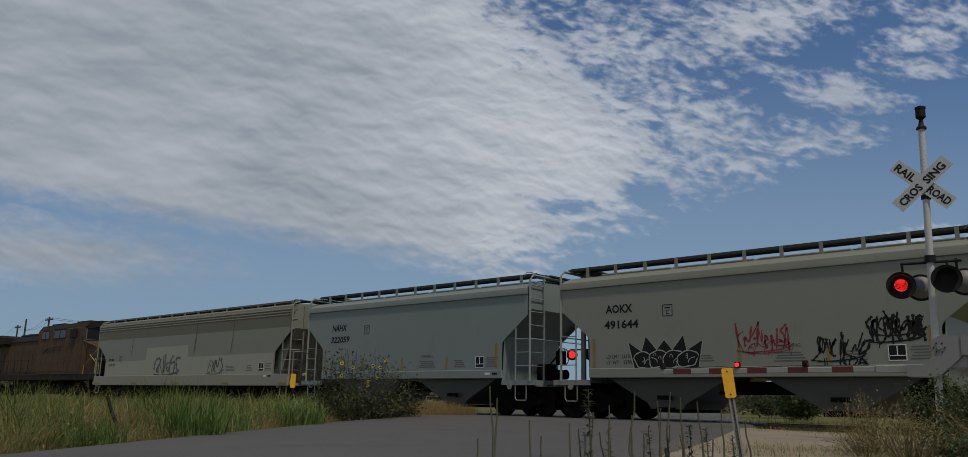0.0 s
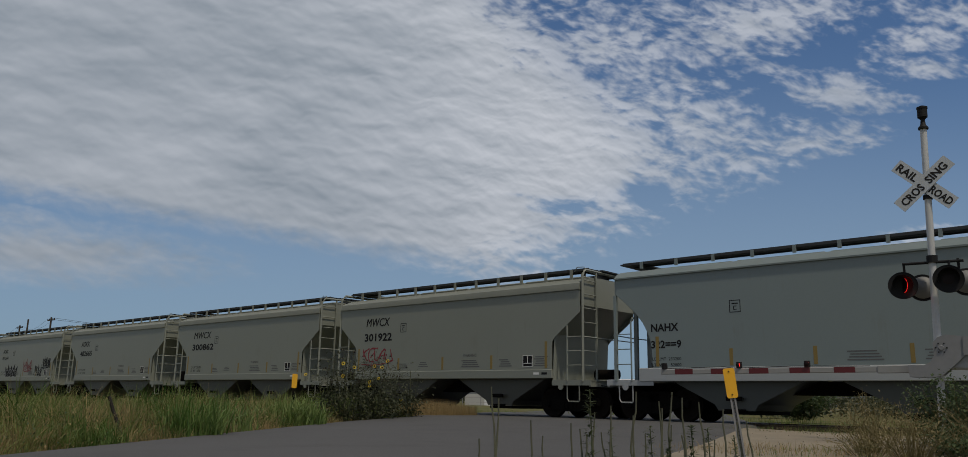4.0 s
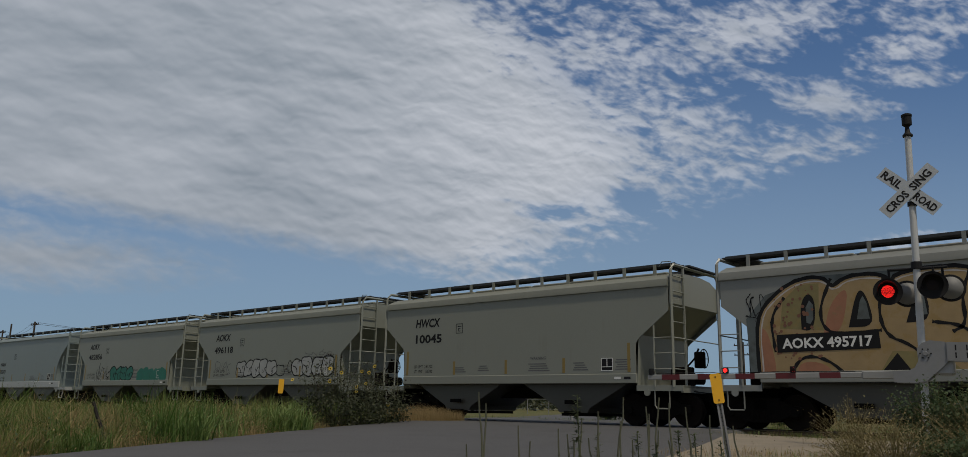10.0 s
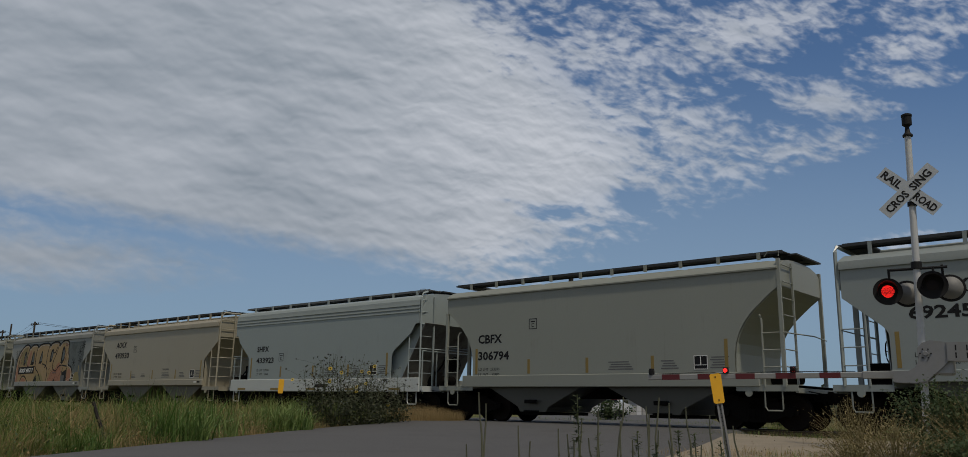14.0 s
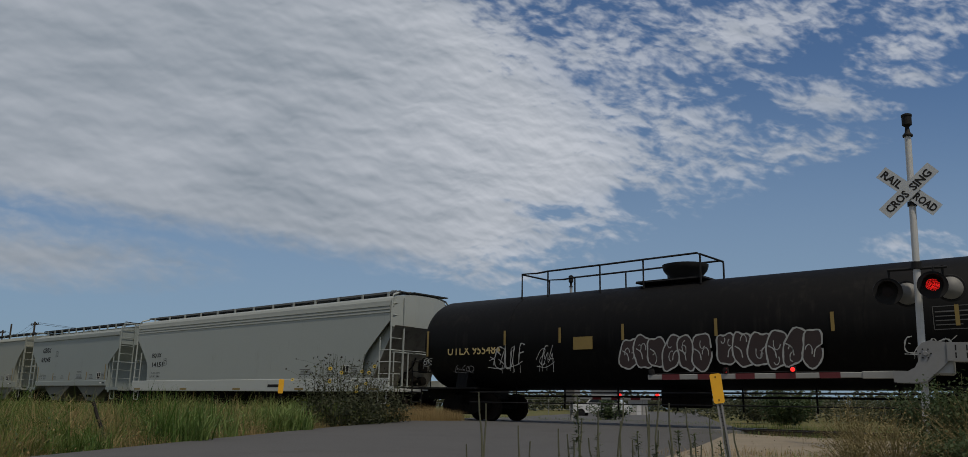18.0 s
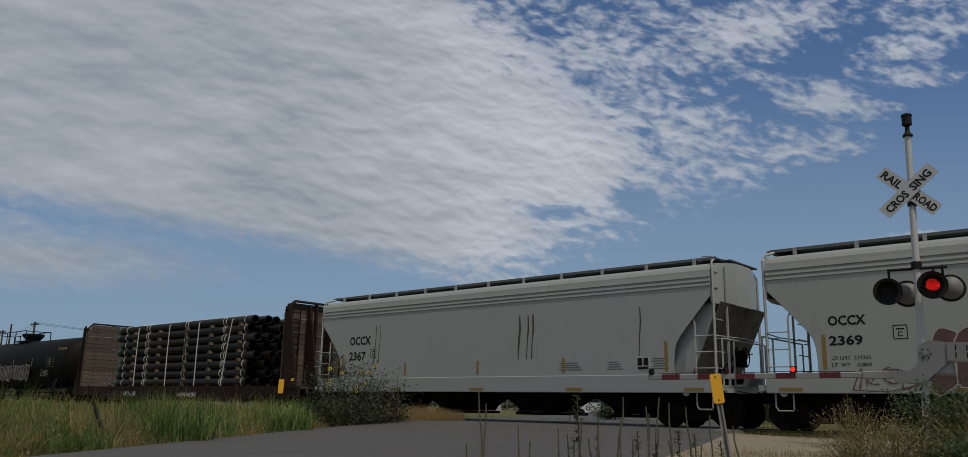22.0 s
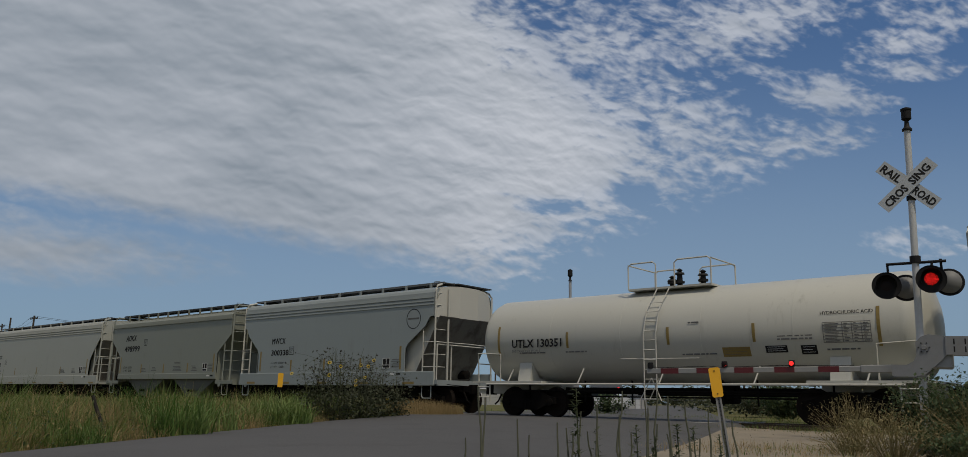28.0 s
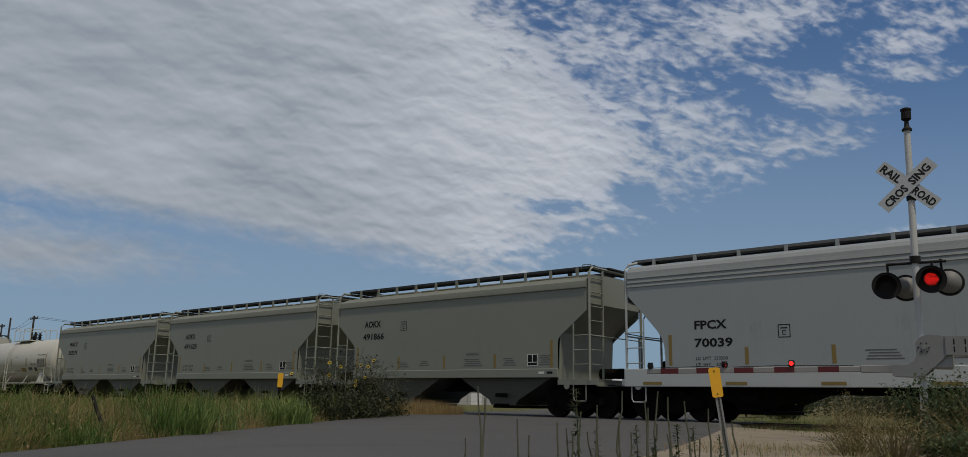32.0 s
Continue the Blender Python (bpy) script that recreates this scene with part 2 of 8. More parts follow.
SPRAYSILVER = surface("silver_spray", (0.36, 0.37, 0.36), 0.5, 0.1, grain=9, vary=0.3, bump=0.0)
SPRAYTAN = surface("tan_spray", (0.33, 0.235, 0.115), 0.6, grain=5, vary=0.35, bump=0.0, stain=(0.30, 0.20, 0.07), stain_at=(0.50, 0.62), spread=1.2)
WOOD = surface("weathered_plank", (0.115, 0.092, 0.074), 0.85, grain=12, vary=0.55, bump=0.4, stain=(0.045, 0.034, 0.027), stain_at=(0.45, 0.7), spread=2.5, random_=0.55, shine=0.15)
PIPE = surface("black_pipe_steel", (0.020, 0.019, 0.020), 0.42, 0.3, grain=8, vary=0.4, bump=0.04, stain=(0.055, 0.04, 0.028), stain_at=(0.5, 0.75), spread=0.6, random_=0.8, shine=0.25)
PIPECAP = surface("green_pipe_end", (0.012, 0.085, 0.06), 0.45, grain=12, vary=0.3, bump=0.05)
STRAP = surface("white_strap", (0.62, 0.62, 0.60), 0.5, grain=30, vary=0.15, bump=0.0)
BRACKET = surface("tan_spacer", (0.085, 0.065, 0.045), 0.8, grain=20, vary=0.3)
ASPHALT = surface("asphalt", (0.078, 0.077, 0.077), 0.9, grain=55, vary=0.35, bump=0.35, stain=(0.065, 0.063, 0.062), stain_at=(0.5, 0.66), spread=0.35)
# slope sheets: shade below the end walls put into the base colour, plus stains
SHADEDSLOPE = surface("shaded_slope_sheet", (0.165, 0.155, 0.135), 0.9, grain=14, vary=0.35, bump=0.05, stain=(0.06, 0.052, 0.042), stain_at=(0.45, 0.75), spread=1.0, shine=0.15)
PALEGRATE = surface("galvanised_grating", (0.13, 0.133, 0.135), 0.6, 0.3, grain=60, vary=0.4, bump=0.2)
ARMWHITE = surface("gate_arm_white", (0.25, 0.255, 0.25), 0.45, grain=14, vary=0.2, bump=0.0)
GRAVEL = surface("pale_gravel", (0.235, 0.20, 0.148), 0.95, grain=38, vary=0.5, bump=0.6, stain=(0.22, 0.18, 0.12), spread=0.9)
SOIL = surface("dry_soil_and_grass", (0.13, 0.115, 0.05), 0.95, grain=9, vary=0.5, bump=0.5, stain=(0.075, 0.095, 0.03), stain_at=(0.42, 0.62), spread=0.25, shine=0.1)
BALLAST = surface("ballast_stone", (0.20, 0.185, 0.165), 0.95, grain=24, vary=0.6, bump=0.7, stain=(0.08, 0.07, 0.06), spread=1.0, random_=0.4, shine=0.1)
TIE = surface("tarred_tie", (0.055, 0.042, 0.033), 0.9, grain=14, vary=0.5, bump=0.4, random_=0.4, shine=0.1)
RAIL = surface("rail_steel", (0.10, 0.07, 0.05), 0.6, 0.5, grain=20, vary=0.3)
RAILTOP = surface("worn_rail_head", (0.17, 0.165, 0.16), 0.5, 0.7, grain=20, vary=0.1, bump=0.0)
CONCRETE = surface("concrete_panel", (0.30, 0.29, 0.27), 0.9, grain=22, vary=0.3, bump=0.3, stain=(0.16, 0.15, 0.13), spread=1.5, random_=0.2)
BLACK = surface("black_enamel", (0.008, 0.008, 0.009), 0.7, grain=20, vary=0.3, bump=0.03, shine=0.3)
SIGNWHITE = surface("sign_white", (0.43, 0.46, 0.49), 0.45, grain=14, vary=0.12, bump=0.0, stain=(0.38, 0.38, 0.37), stain_at=(0.6, 0.8), spread=3)
SIGNRED = surface("reflective_red", (0.095, 0.010, 0.014), 0.4, grain=30, vary=0.2, bump=0.0)
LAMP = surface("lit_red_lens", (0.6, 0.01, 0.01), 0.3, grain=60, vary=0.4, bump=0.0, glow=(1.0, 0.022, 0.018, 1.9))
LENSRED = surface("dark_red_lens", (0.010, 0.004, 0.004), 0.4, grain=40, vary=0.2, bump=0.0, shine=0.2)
TAR = surface("dark_glass", (0.02, 0.025, 0.03), 0.08, grain=4, vary=0.3, bump=0.0)
GRASS = leafy("green_grass_blades", (0.036, 0.092, 0.012), (0.24, 0.26, 0.085))
FRESH = leafy("fresh_grass_blades", (0.065, 0.135, 0.024), (0.25, 0.32, 0.11))
STRAW = leafy("dry_straw_blades", (0.42, 0.31, 0.15), (0.26, 0.195, 0.09))
WEED = leafy("weed_leaves", (0.075, 0.095, 0.05), (0.125, 0.14, 0.08))
DARKLEAF = leafy("dark_leaves", (0.052, 0.066, 0.036), (0.115, 0.118, 0.07))
STALK = leafy("seed_stalks", (0.15, 0.152, 0.105), (0.175, 0.174, 0.122), through_=0.15)
BUSH = leafy("bush_leaves", (0.045, 0.075, 0.034), (0.10, 0.135, 0.06))
DRYWEED = leafy("dry_weed", (0.27, 0.21, 0.10), (0.13, 0.13, 0.055), through_=0.15)
PETAL = leafy("yellow_petals", (0.75, 0.50, 0.03), (0.8, 0.60, 0.06))
SEED = surface("dark_flower_head", (0.02, 0.015, 0.010), 0.9, grain=60, vary=0.3)
TIMBER = surface("pole_timber", (0.05, 0.038, 0.028), 0.9, grain=14, vary=0.4, bump=0.3)
WIRE = surface("black_wire", (0.03, 0.03, 0.03), 0.6, bump=0.0)
FARWALL = surface("pale_sheet_wall", (0.38, 0.38, 0.37), 0.6, grain=6, vary=0.15, bump=0.05, stain=(0.35, 0.33, 0.3), spread=0.3)
FARROOF = surface("grey_sheet_roof", (0.55, 0.56, 0.58), 0.5, grain=6, vary=0.15, bump=0.05)
CARWHITE = surface("white_car_paint", (0.65, 0.66, 0.67), 0.3, grain=6, vary=0.05, bump=0.0, coat=0.5)

# ---- mesh tools ----


class Shape:
    """Vertices and faces of one part, gathered piece by piece."""

    def __init__(self):
        self.v, self.f = [], []

    def add(self, verts, faces):
        k = len(self.v)
        self.v += [tuple(p) for p in verts]
        self.f += [tuple(i + k for i in q) for q in faces]
        return self

    def box(self, x0, x1, y0, y1, z0, z1, bevel=0.0):
        if bevel:
            b = bevel
            ring = [(x0 + b, y0), (x1 - b, y0), (x1, y0 + b), (x1, y1 - b), (x1 - b, y1), (x0 + b, y1), (x0, y1 - b), (x0, y0 + b)]
            cx, cy = (x0 + x1) / 2, (y0 + y1) / 2
            sx, sy = 1 - 2 * b / max(x1 - x0, 1e-6), 1 - 2 * b / max(y1 - y0, 1e-6)
            small = [(cx + (x - cx) * sx, cy + (y - cy) * sy) for x, y in ring]
            return self.loft([[(x, y, z0) for x, y in small], [(x, y, z0 + b) for x, y in ring], [(x, y, z1 - b) for x, y in ring], [(x, y, z1) for x, y in small]])
        p = [(x, y, z) for z in (z0, z1) for x, y in ((x0, y0), (x1, y0), (x1, y1), (x0, y1))]
        return self.add(p, [(3, 2, 1, 0), (4, 5, 6, 7), (0, 1, 5, 4), (1, 2, 6, 5), (2, 3, 7, 6), (3, 0, 4, 7)])

    def loft(self, rings, caps=True, closed=True):
        n = len(rings[0])
        faces = []
        for r in range(len(rings) - 1):
            for i in range(n if closed else n - 1):
                j = (i + 1) % n
                faces.append((r * n + i, r * n + j, (r + 1) * n + j, (r + 1) * n + i))
        if caps and closed:
            faces += [tuple(range(n - 1, -1, -1)), tuple((len(rings) - 1) * n + i for i in range(n))]
        return self.add([p for ring in rings for p in ring], faces)

    def prism(self, poly, a0, a1, axis="y"):
        """A polygon in the other two axes, drawn out from a0 to a1."""
        def at(p, a):
            return (p[0], a, p[1]) if axis == "y" else (a, p[0], p[1]) if axis == "x" else (p[0], p[1], a)
        return self.loft([[at(p, a0) for p in poly], [at(p, a1) for p in poly]])

    def rod(self, pts, r, n=6, r2=None):
        pts = [Vector(p) for p in pts]
        rings = []
        for i, p in enumerate(pts):
            d = (pts[min(i + 1, len(pts) - 1)] - pts[max(i - 1, 0)]).normalized()
            side = d.cross(Vector((0, 0, 1)) if abs(d.z) < 0.9 else Vector((0, 1, 0))).normalized()
            up = d.cross(side)
            rad = r if r2 is None else r + (r2 - r) * i / (len(pts) - 1)
            rings.append([p + side * (rad * math.cos(6.2832 * k / n)) + up * (rad * math.sin(6.2832 * k / n)) for k in range(n)])
        return self.loft(rings)

    def spin(self, prof, centre, axis="x", n=20):
        """A profile of (along, radius) turned about an axis through centre."""
        cx, cy, cz = centre
        rings = []
        for a, r in prof:
            ring = []
            for k in range(n):
                c, s = r * math.cos(6.2832 * k / n), r * math.sin(6.2832 * k / n)
                ring.append((cx + a, cy + c, cz + s) if axis == "x" else (cx + s, cy + a, cz + c) if axis == "y" else (cx + c, cy + s, cz + a))
            rings.append(ring)
        return self.loft(rings)

    def ribbon(self, pts, width, y, wob=0.0):
        """A flat stroke in the x-z plane at depth y."""
        left, right = [], []
        for i, (x, z) in enumerate(pts):
            a, b = pts[max(i - 1, 0)], pts[min(i + 1, len(pts) - 1)]
            dx, dz = b[0] - a[0], b[1] - a[1]
            d = math.hypot(dx, dz) or 1
            w = width / 2 * (1 + wob * math.sin(i * 2.1 + x * 3))
            left.append((x - dz / d * w, y, z + dx / d * w))
            right.append((x + dz / d * w, y, z - dx / d * w))
        n = len(pts)
        return self.add(left + right, [(i, n + i, n + i + 1, i + 1) for i in range(n - 1)])

    def sheet(self, poly, y):
        return self.add([(x, y, z) for x, z in poly], [tuple(range(len(poly)))])

    def mesh(self, name, smooth=False):
        me = bpy.data.meshes.new(name)
        me.from_pydata(self.v, [], self.f)
        if smooth:
            me.shade_smooth()
            me.set_sharp_from_angle(angle=radians(38))
        me.validate()
        return me


MESHES = {}


def shared(key, build, smooth=False):
    if key not in MESHES:
        s = Shape()
        build(s)
        MESHES[key] = s.mesh(key if isinstance(key, str) else key[0], smooth)
    return MESHES[key]


def part(name, shape, material, parent=None, label="", colour=None, smooth=False, at=None):
    """One mesh object under a thing or under a part."""
    me = shape if isinstance(shape, bpy.types.Mesh) else shape.mesh(name, smooth)
    if not me.materials:
        me.materials.append(material)
    ob = new(name, me)
    if me.materials[0] is not material:
        ob.material_slots[0].link = "OBJECT"
        ob.material_slots[0].material = material
    if parent:
        ob.parent = parent
    if label:
        ob["label"] = label
    if colour:
        ob.color = (*colour, 1)
    if at is not None:
        ob.matrix_basis = at
    return ob


def thing(name, label, category, group="", kind="", at=None):
    ob = new(name)
    ob.empty_display_size = 0.3
    if at is not None:
        ob.matrix_basis = at
    return tagged(ob, label, category, group, kind)


def lettering(name, text, x, z, y, size, material, parent, shear=0.0, bold=0.0, align="LEFT", turn=None, wide=1.0, fit=0.0):
    """Flat letters that face the camera's side of the track. fit: their width in metres; size is then the height of the capitals."""
    key = ("text", text, round(size, 3), shear, bold, align, wide, fit)
    if key not in MESHES:
        c = bpy.data.curves.new(name, "FONT")
        c.body, c.size, c.shear, c.offset, c.align_x = text, size, shear, bold * size, align
        c.resolution_u = 2
        o = bpy.data.objects.new(name, c)
        me = bpy.data.meshes.new_from_object(o)
        if fit:
            xs, ys = [v.co.x for v in me.vertices], [v.co.y for v in me.vertices]
            me.transform(Matrix.Diagonal((fit / (max(xs) - min(xs)), size / (max(ys) - min(ys)), 1, 1)))
        me.transform(Matrix.Diagonal((wide, 1, 1, 1)))
        me.materials.clear()
        bpy.data.objects.remove(o)
        MESHES[key] = me
    m = Matrix.Translation((x, y, z)) @ (turn if turn is not None else Matrix.Identity(4)) @ Matrix.Rotation(radians(90), 4, "X")
    return part(name, MESHES[key], material, parent, at=m)


# ---- the train ----
YT = 22.55                # the track's centre line
SIDE = -1.6               # the near side of a car, from its own centre line


def place_at(s, t):
    """Where a point of the train stands: it rolls at 45 km/h and slows a little."""
    return s - 12.5858 * (t - 16) + 0.00986 * (t - 16) ** 2


CARS = []                 # (thing, s of its centre)


def car_root(name, label, category, s, group="cars of the train"):
    ob = thing(name, label, category, group, at=pose(place_at(s, 0), YT, 0))
    CARS.append((ob, s))
    return ob


def wheel_shape(s):
    s.spin([(-0.07, 0.06), (-0.07, 0.20), (-0.05, 0.36), (-0.065, 0.40), (-0.065, 0.455), (0.045, 0.465), (0.055, 0.49), (0.075, 0.49), (0.075, 0.06)], (0, 0, 0), "y", 20)
    s.spin([(-0.07, 0.11), (-0.10, 0.10), (-0.10, 0.01)], (0, 0, 0), "y", 12)


def side_frame_shape(s):
    poly = [(-1.08, 0.60), (-0.85, 0.64), (-0.45, 0.80), (0.45, 0.80), (0.85, 0.64), (1.08, 0.60), (1.08, 0.40), (0.80, 0.40), (0.36, 0.20), (-0.36, 0.20), (-0.80, 0.40), (-1.08, 0.40)]
    s.prism(poly, -0.07, 0.07)
    for x in (-0.87, 0.87):
        s.spin([(-0.12, 0.05), (-0.11, 0.12), (0.0, 0.13)], (x, 0, 0.46), "y", 12)
    for k in range(4):
        s.rod([(-0.24 + 0.16 * k, -0.05, 0.26), (-0.24 + 0.16 * k, -0.05, 0.52)], 0.055, 8)
    s.box(-0.5, 0.5, -0.09, 0.09, 0.78, 0.84)


def bolster_shape(s):
    s.box(-0.2, 0.2, -1.1, 1.1, 0.52, 0.80, 0.02)
    for x in (-0.87, 0.87):
        s.rod([(x, -1.0, 0.46), (x, 1.0, 0.46)], 0.08, 8)
    s.box(-0.9, 0.9, -0.05, 0.05, 0.42, 0.52)


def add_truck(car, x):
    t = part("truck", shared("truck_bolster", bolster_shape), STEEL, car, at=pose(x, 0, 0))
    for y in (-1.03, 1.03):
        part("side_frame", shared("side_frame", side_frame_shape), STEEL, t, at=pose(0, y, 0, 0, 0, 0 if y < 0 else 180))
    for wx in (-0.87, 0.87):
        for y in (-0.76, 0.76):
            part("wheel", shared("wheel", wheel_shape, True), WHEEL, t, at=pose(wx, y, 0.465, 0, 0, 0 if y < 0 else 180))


def coupler_shape(s):
    s.box(-0.55, 0.0, -0.11, 0.11, 0.74, 0.98, 0.02)
    s.prism([(0.0, -0.13), (0.20, -0.17), (0.30, -0.05), (0.22, 0.02), (0.30, 0.12), (0.18, 0.18), (0.0, 0.14)], 0.68, 1.02, "z")
    s.rod([(-0.1, -1.2, 1.0), (-0.1, 0.0, 0.95)], 0.015, 5)
    s.rod([(-0.05, -0.35, 0.75), (0.15, -0.38, 0.45), (0.28, -0.36, 0.35)], 0.03, 6)


def add_running_gear(car, truck_x, half):
    for sign in (-1, 1):
        add_truck(car, sign * truck_x)
        part("coupler", shared("coupler", coupler_shape), STEEL, car, at=pose(sign * (half - 0.18), 0, 0, 0, 0, 0 if sign > 0 else 180))


def ladder_shape(x0, x1, z0, z1, y, n, r=0.02):
    def build(s):
        for x in (x0, x1):
            s.box(x - 0.02, x + 0.02, y - 0.02, y + 0.02, z0, z1)
        for k in range(n):
            z = z0 + (z1 - z0) * (k + 0.6) / n
            s.rod([(x0, y - 0.03, z), (x1, y - 0.03, z)], r, 5)
    return build


def brake_wheel_shape(s):
    pts = [(0, 0.28 * math.cos(a * 0.3927), 0.28 * math.sin(a * 0.3927)) for a in range(17)]
    s.rod(pts, 0.018, 5)
    for a in range(4):
        s.rod([(0, 0, 0), (0, 0.28 * math.cos(a * 1.5708), 0.28 * math.sin(a * 1.5708))], 0.012, 5)
    s.box(-0.25, -0.02, -0.16, 0.16, -0.28, 0.2, 0.02)


def cut_side(cut, e, h):
    """The edge of a side sheet at one end, from the upper corner down: e is the end, h the foot of the cut over the truck."""
    w = e - h
    if cut == "round":
        steps = ((1.0, 3.72), (0.80, 3.53), (0.63, 3.34), (0.42, 3.10), (0.24, 2.82), (0.12, 2.55), (0.04, 2.27), (0.01, 2.0), (0.0, 1.67))
    elif cut == "notch":
        steps = ((1.0, 3.45), (0.87, 3.42), (0.72, 3.10), (0.10, 2.48), (0.02, 2.3), (0.0, 2.15))
    elif cut == "sweep":
        steps = ((1.0, 3.60), (0.78, 3.32), (0.56, 3.03), (0.36, 2.76), (0.19, 2.52), (0.07, 2.30), (0.02, 2.08), (0.0, 1.80))
    else:
        steps = ((1.0, 3.28), (0.16, 2.57), (0.06, 2.46), (0.01, 2.36), (0.0, 2.25))
    return [(h + w * f, z) for f, z in steps]


def bar_path(s, pts, w):
    """A square bar bent along pts."""
    return s.rod(pts, w * 0.7, 4)


def portal_shape(x, top, bend, low):
    """The bent bar round a car's end: up at the near corner, over the roof, down at the far corner."""
    def build(s):
        bar_path(s, [(x, -1.57, low), (x, -1.57, top), (x, -1.57 + bend, top + bend), (x, 1.57 - bend, top + bend), (x, 1.57, top), (x, 1.57, low)], 0.07)
    return build


def rungs_shape(x, y0, y1, zs, r=0.017):
    def build(s):
        for z in zs:
            s.rod([(x, y0, z), (x, y1, z)], r, 5)
    return build


def bulged_wall(s, x, way, roof, low, bulge):
    """An end wall that swells towards its middle, closed below."""
    half = [(a * 0.985, b - 0.01) for a, b in roof]
    ys = [-1.58, -1.3, -0.95, -0.5, 0.0, 0.5, 0.95, 1.3, 1.58]

    def top(y):
        k = -abs(y)
        for (a, b), (c, d) in zip(half, half[1:]):
            if min(a, c) <= k <= max(a, c) and a != c:
                return b + (d - b) * (k - a) / (c - a)
        return half[-1][1] if k > half[-1][0] else half[0][1]
    out = [x + way * bulge * min(1.0, (1.58 - abs(y)) / 1.0) for y in ys]
    rings = [[(xo, y, low), (xo, y, top(y)), (xo - way * (abs(xo - x) + 0.04), y, top(y)), (xo - way * (abs(xo - x) + 0.04), y, low)] for xo, y in zip(out, ys)]
    s.loft(rings)


def hopper(label, s, cr, kind, half, xl, xr, hl, hr, colour, roofcol=None, cut=None, marks=(), bays=2, sillcol=None, posts=11, marker=REFLECT, bars=True, box_at=None, U=0.06, upright=False, endcol=None, near_post=True, gear=-1, plate_x=3.4):
    """A covered hopper car. s: the front end of its walkway; cr: from there to its centre; kind: grain (G), grain with round cuts (R) or pellets (P).
    xl, xr: how far the body reaches to each end; hl, hr: the feet of the cuts over the trucks; gear: the end that carries the brake gear."""
    car = car_root("hopper_car", label, "hopper car", s + cr)
    roofcol = roofcol or tuple(c * 0.86 for c in colour)
    sillcol = sillcol or tuple(c * 0.96 for c in colour)
    endcol = endcol or colour
    cut = cut or {"G": "straight", "R": "round", "P": "notch"}[kind]
    dim = (kind, xl, xr, hl, hr, cut, U, upright, cr)
    end, foot = {-1: xl, 1: xr}, {-1: hl, 1: hr}
    mid, hc = (xr - xl) / 2, (hl + hr) / 2
    sill0, sill1 = (1.22, 1.50) if kind == "G" else (1.12, 1.50) if kind == "R" else (0.95, 1.46)
    if kind == "G":
        roof = [(-1.6, 3.92), (-1.66, 3.93), (-1.66, 3.97), (-1.62, 4.14), (-1.55, 4.19), (-1.1, 4.36), (-0.4, 4.42)]
    elif kind == "R":
        roof = [(-1.6, 4.10), (-1.66, 4.11), (-1.66, 4.15), (-1.60, 4.20), (-1.50, 4.28), (-1.25, 4.38), (-0.85, 4.45), (-0.4, 4.48)]
    else:
        roof = [(-1.6, 3.78), (-1.625, 3.80), (-1.60, 3.90), (-1.625, 3.92), (-1.60, 4.03), (-1.625, 4.05), (-1.60, 4.16), (-1.585, 4.25), (-1.51, 4.36), (-1.35, 4.45), (-1.1, 4.50), (-0.85, 4.53), (-0.4, 4.55)]
    if upright:                                      # sides that rise almost to the walkway, grooved near the top
        roof = [(-1.6, 3.44), (-1.61, 3.92), (-1.625, 3.98), (-1.60, 4.04), (-1.625, 4.10), (-1.60, 4.16), (-1.62, 4.22), (-1.58, 4.28), (-1.55, 4.38), (-1.42, 4.46), (-0.4, 4.52)]
    roof = [(a, b + U) for a, b in roof]
    z_side = roof[0][1]
    low = {"G": 3.50, "R": 3.74, "P": 3.42}[kind]     # foot of the end walls
    edges = {w: cut_side(cut, end[w], foot[w]) for w in (-1, 1)}
    outline = [(xr, z_side)] + edges[1] + [(hr, sill1 - 0.03), (-hl, sill1 - 0.03)] + [(-x, z) for x, z in reversed(edges[-1])] + [(-xl, z_side)]
    for sign in (-1, 1):
        y = 1.6 * sign
        part("side_sheet", shared(("side_sheet", *dim, sign), lambda m: m.prism(outline, y, y - 0.03 * sign)), PAINT, car, colour=colour)
        a, b = (-hl - 0.02, hr + 0.02) if kind == "G" else (-xl - 0.15, xr + 0.1) if kind == "P" else (-hl - 0.45, hr + 0.65)
        part("side_sill", shared(("side_sill", *dim, sign), lambda m: m.box(a, b, min(y * 1.015, y * 0.95), max(y * 1.015, y * 0.95), sill0, sill1, 0.015)), PAINT, car, colour=sillcol)
    prof = roof + [(-a, b) for a, b in reversed(roof)]
    part("roof", shared(("roof", *dim), lambda m: m.prism(prof, -xl - 0.015, xr + 0.015, "x"), kind != "P"), ROOFPAINT, car, colour=roofcol)
    part("roof_hatch", shared(("roof_hatch", *dim), lambda m: [m.box(-xl + 0.6 + k * (xr + xl - 1.2) / 4 + 0.05, -xl + 0.6 + (k + 1) * (xr + xl - 1.2) / 4 - 0.05, -0.36, 0.36, 4.4 + U, 4.57 + U, 0.03) for k in range(4)]), ROOFPAINT, car, colour=roofcol)
    top = {"G": 4.46, "R": 4.40, "P": 4.44}[kind] + U - 0.06
    rung_z = [1.62 + 0.445 * k for k in range(7)]
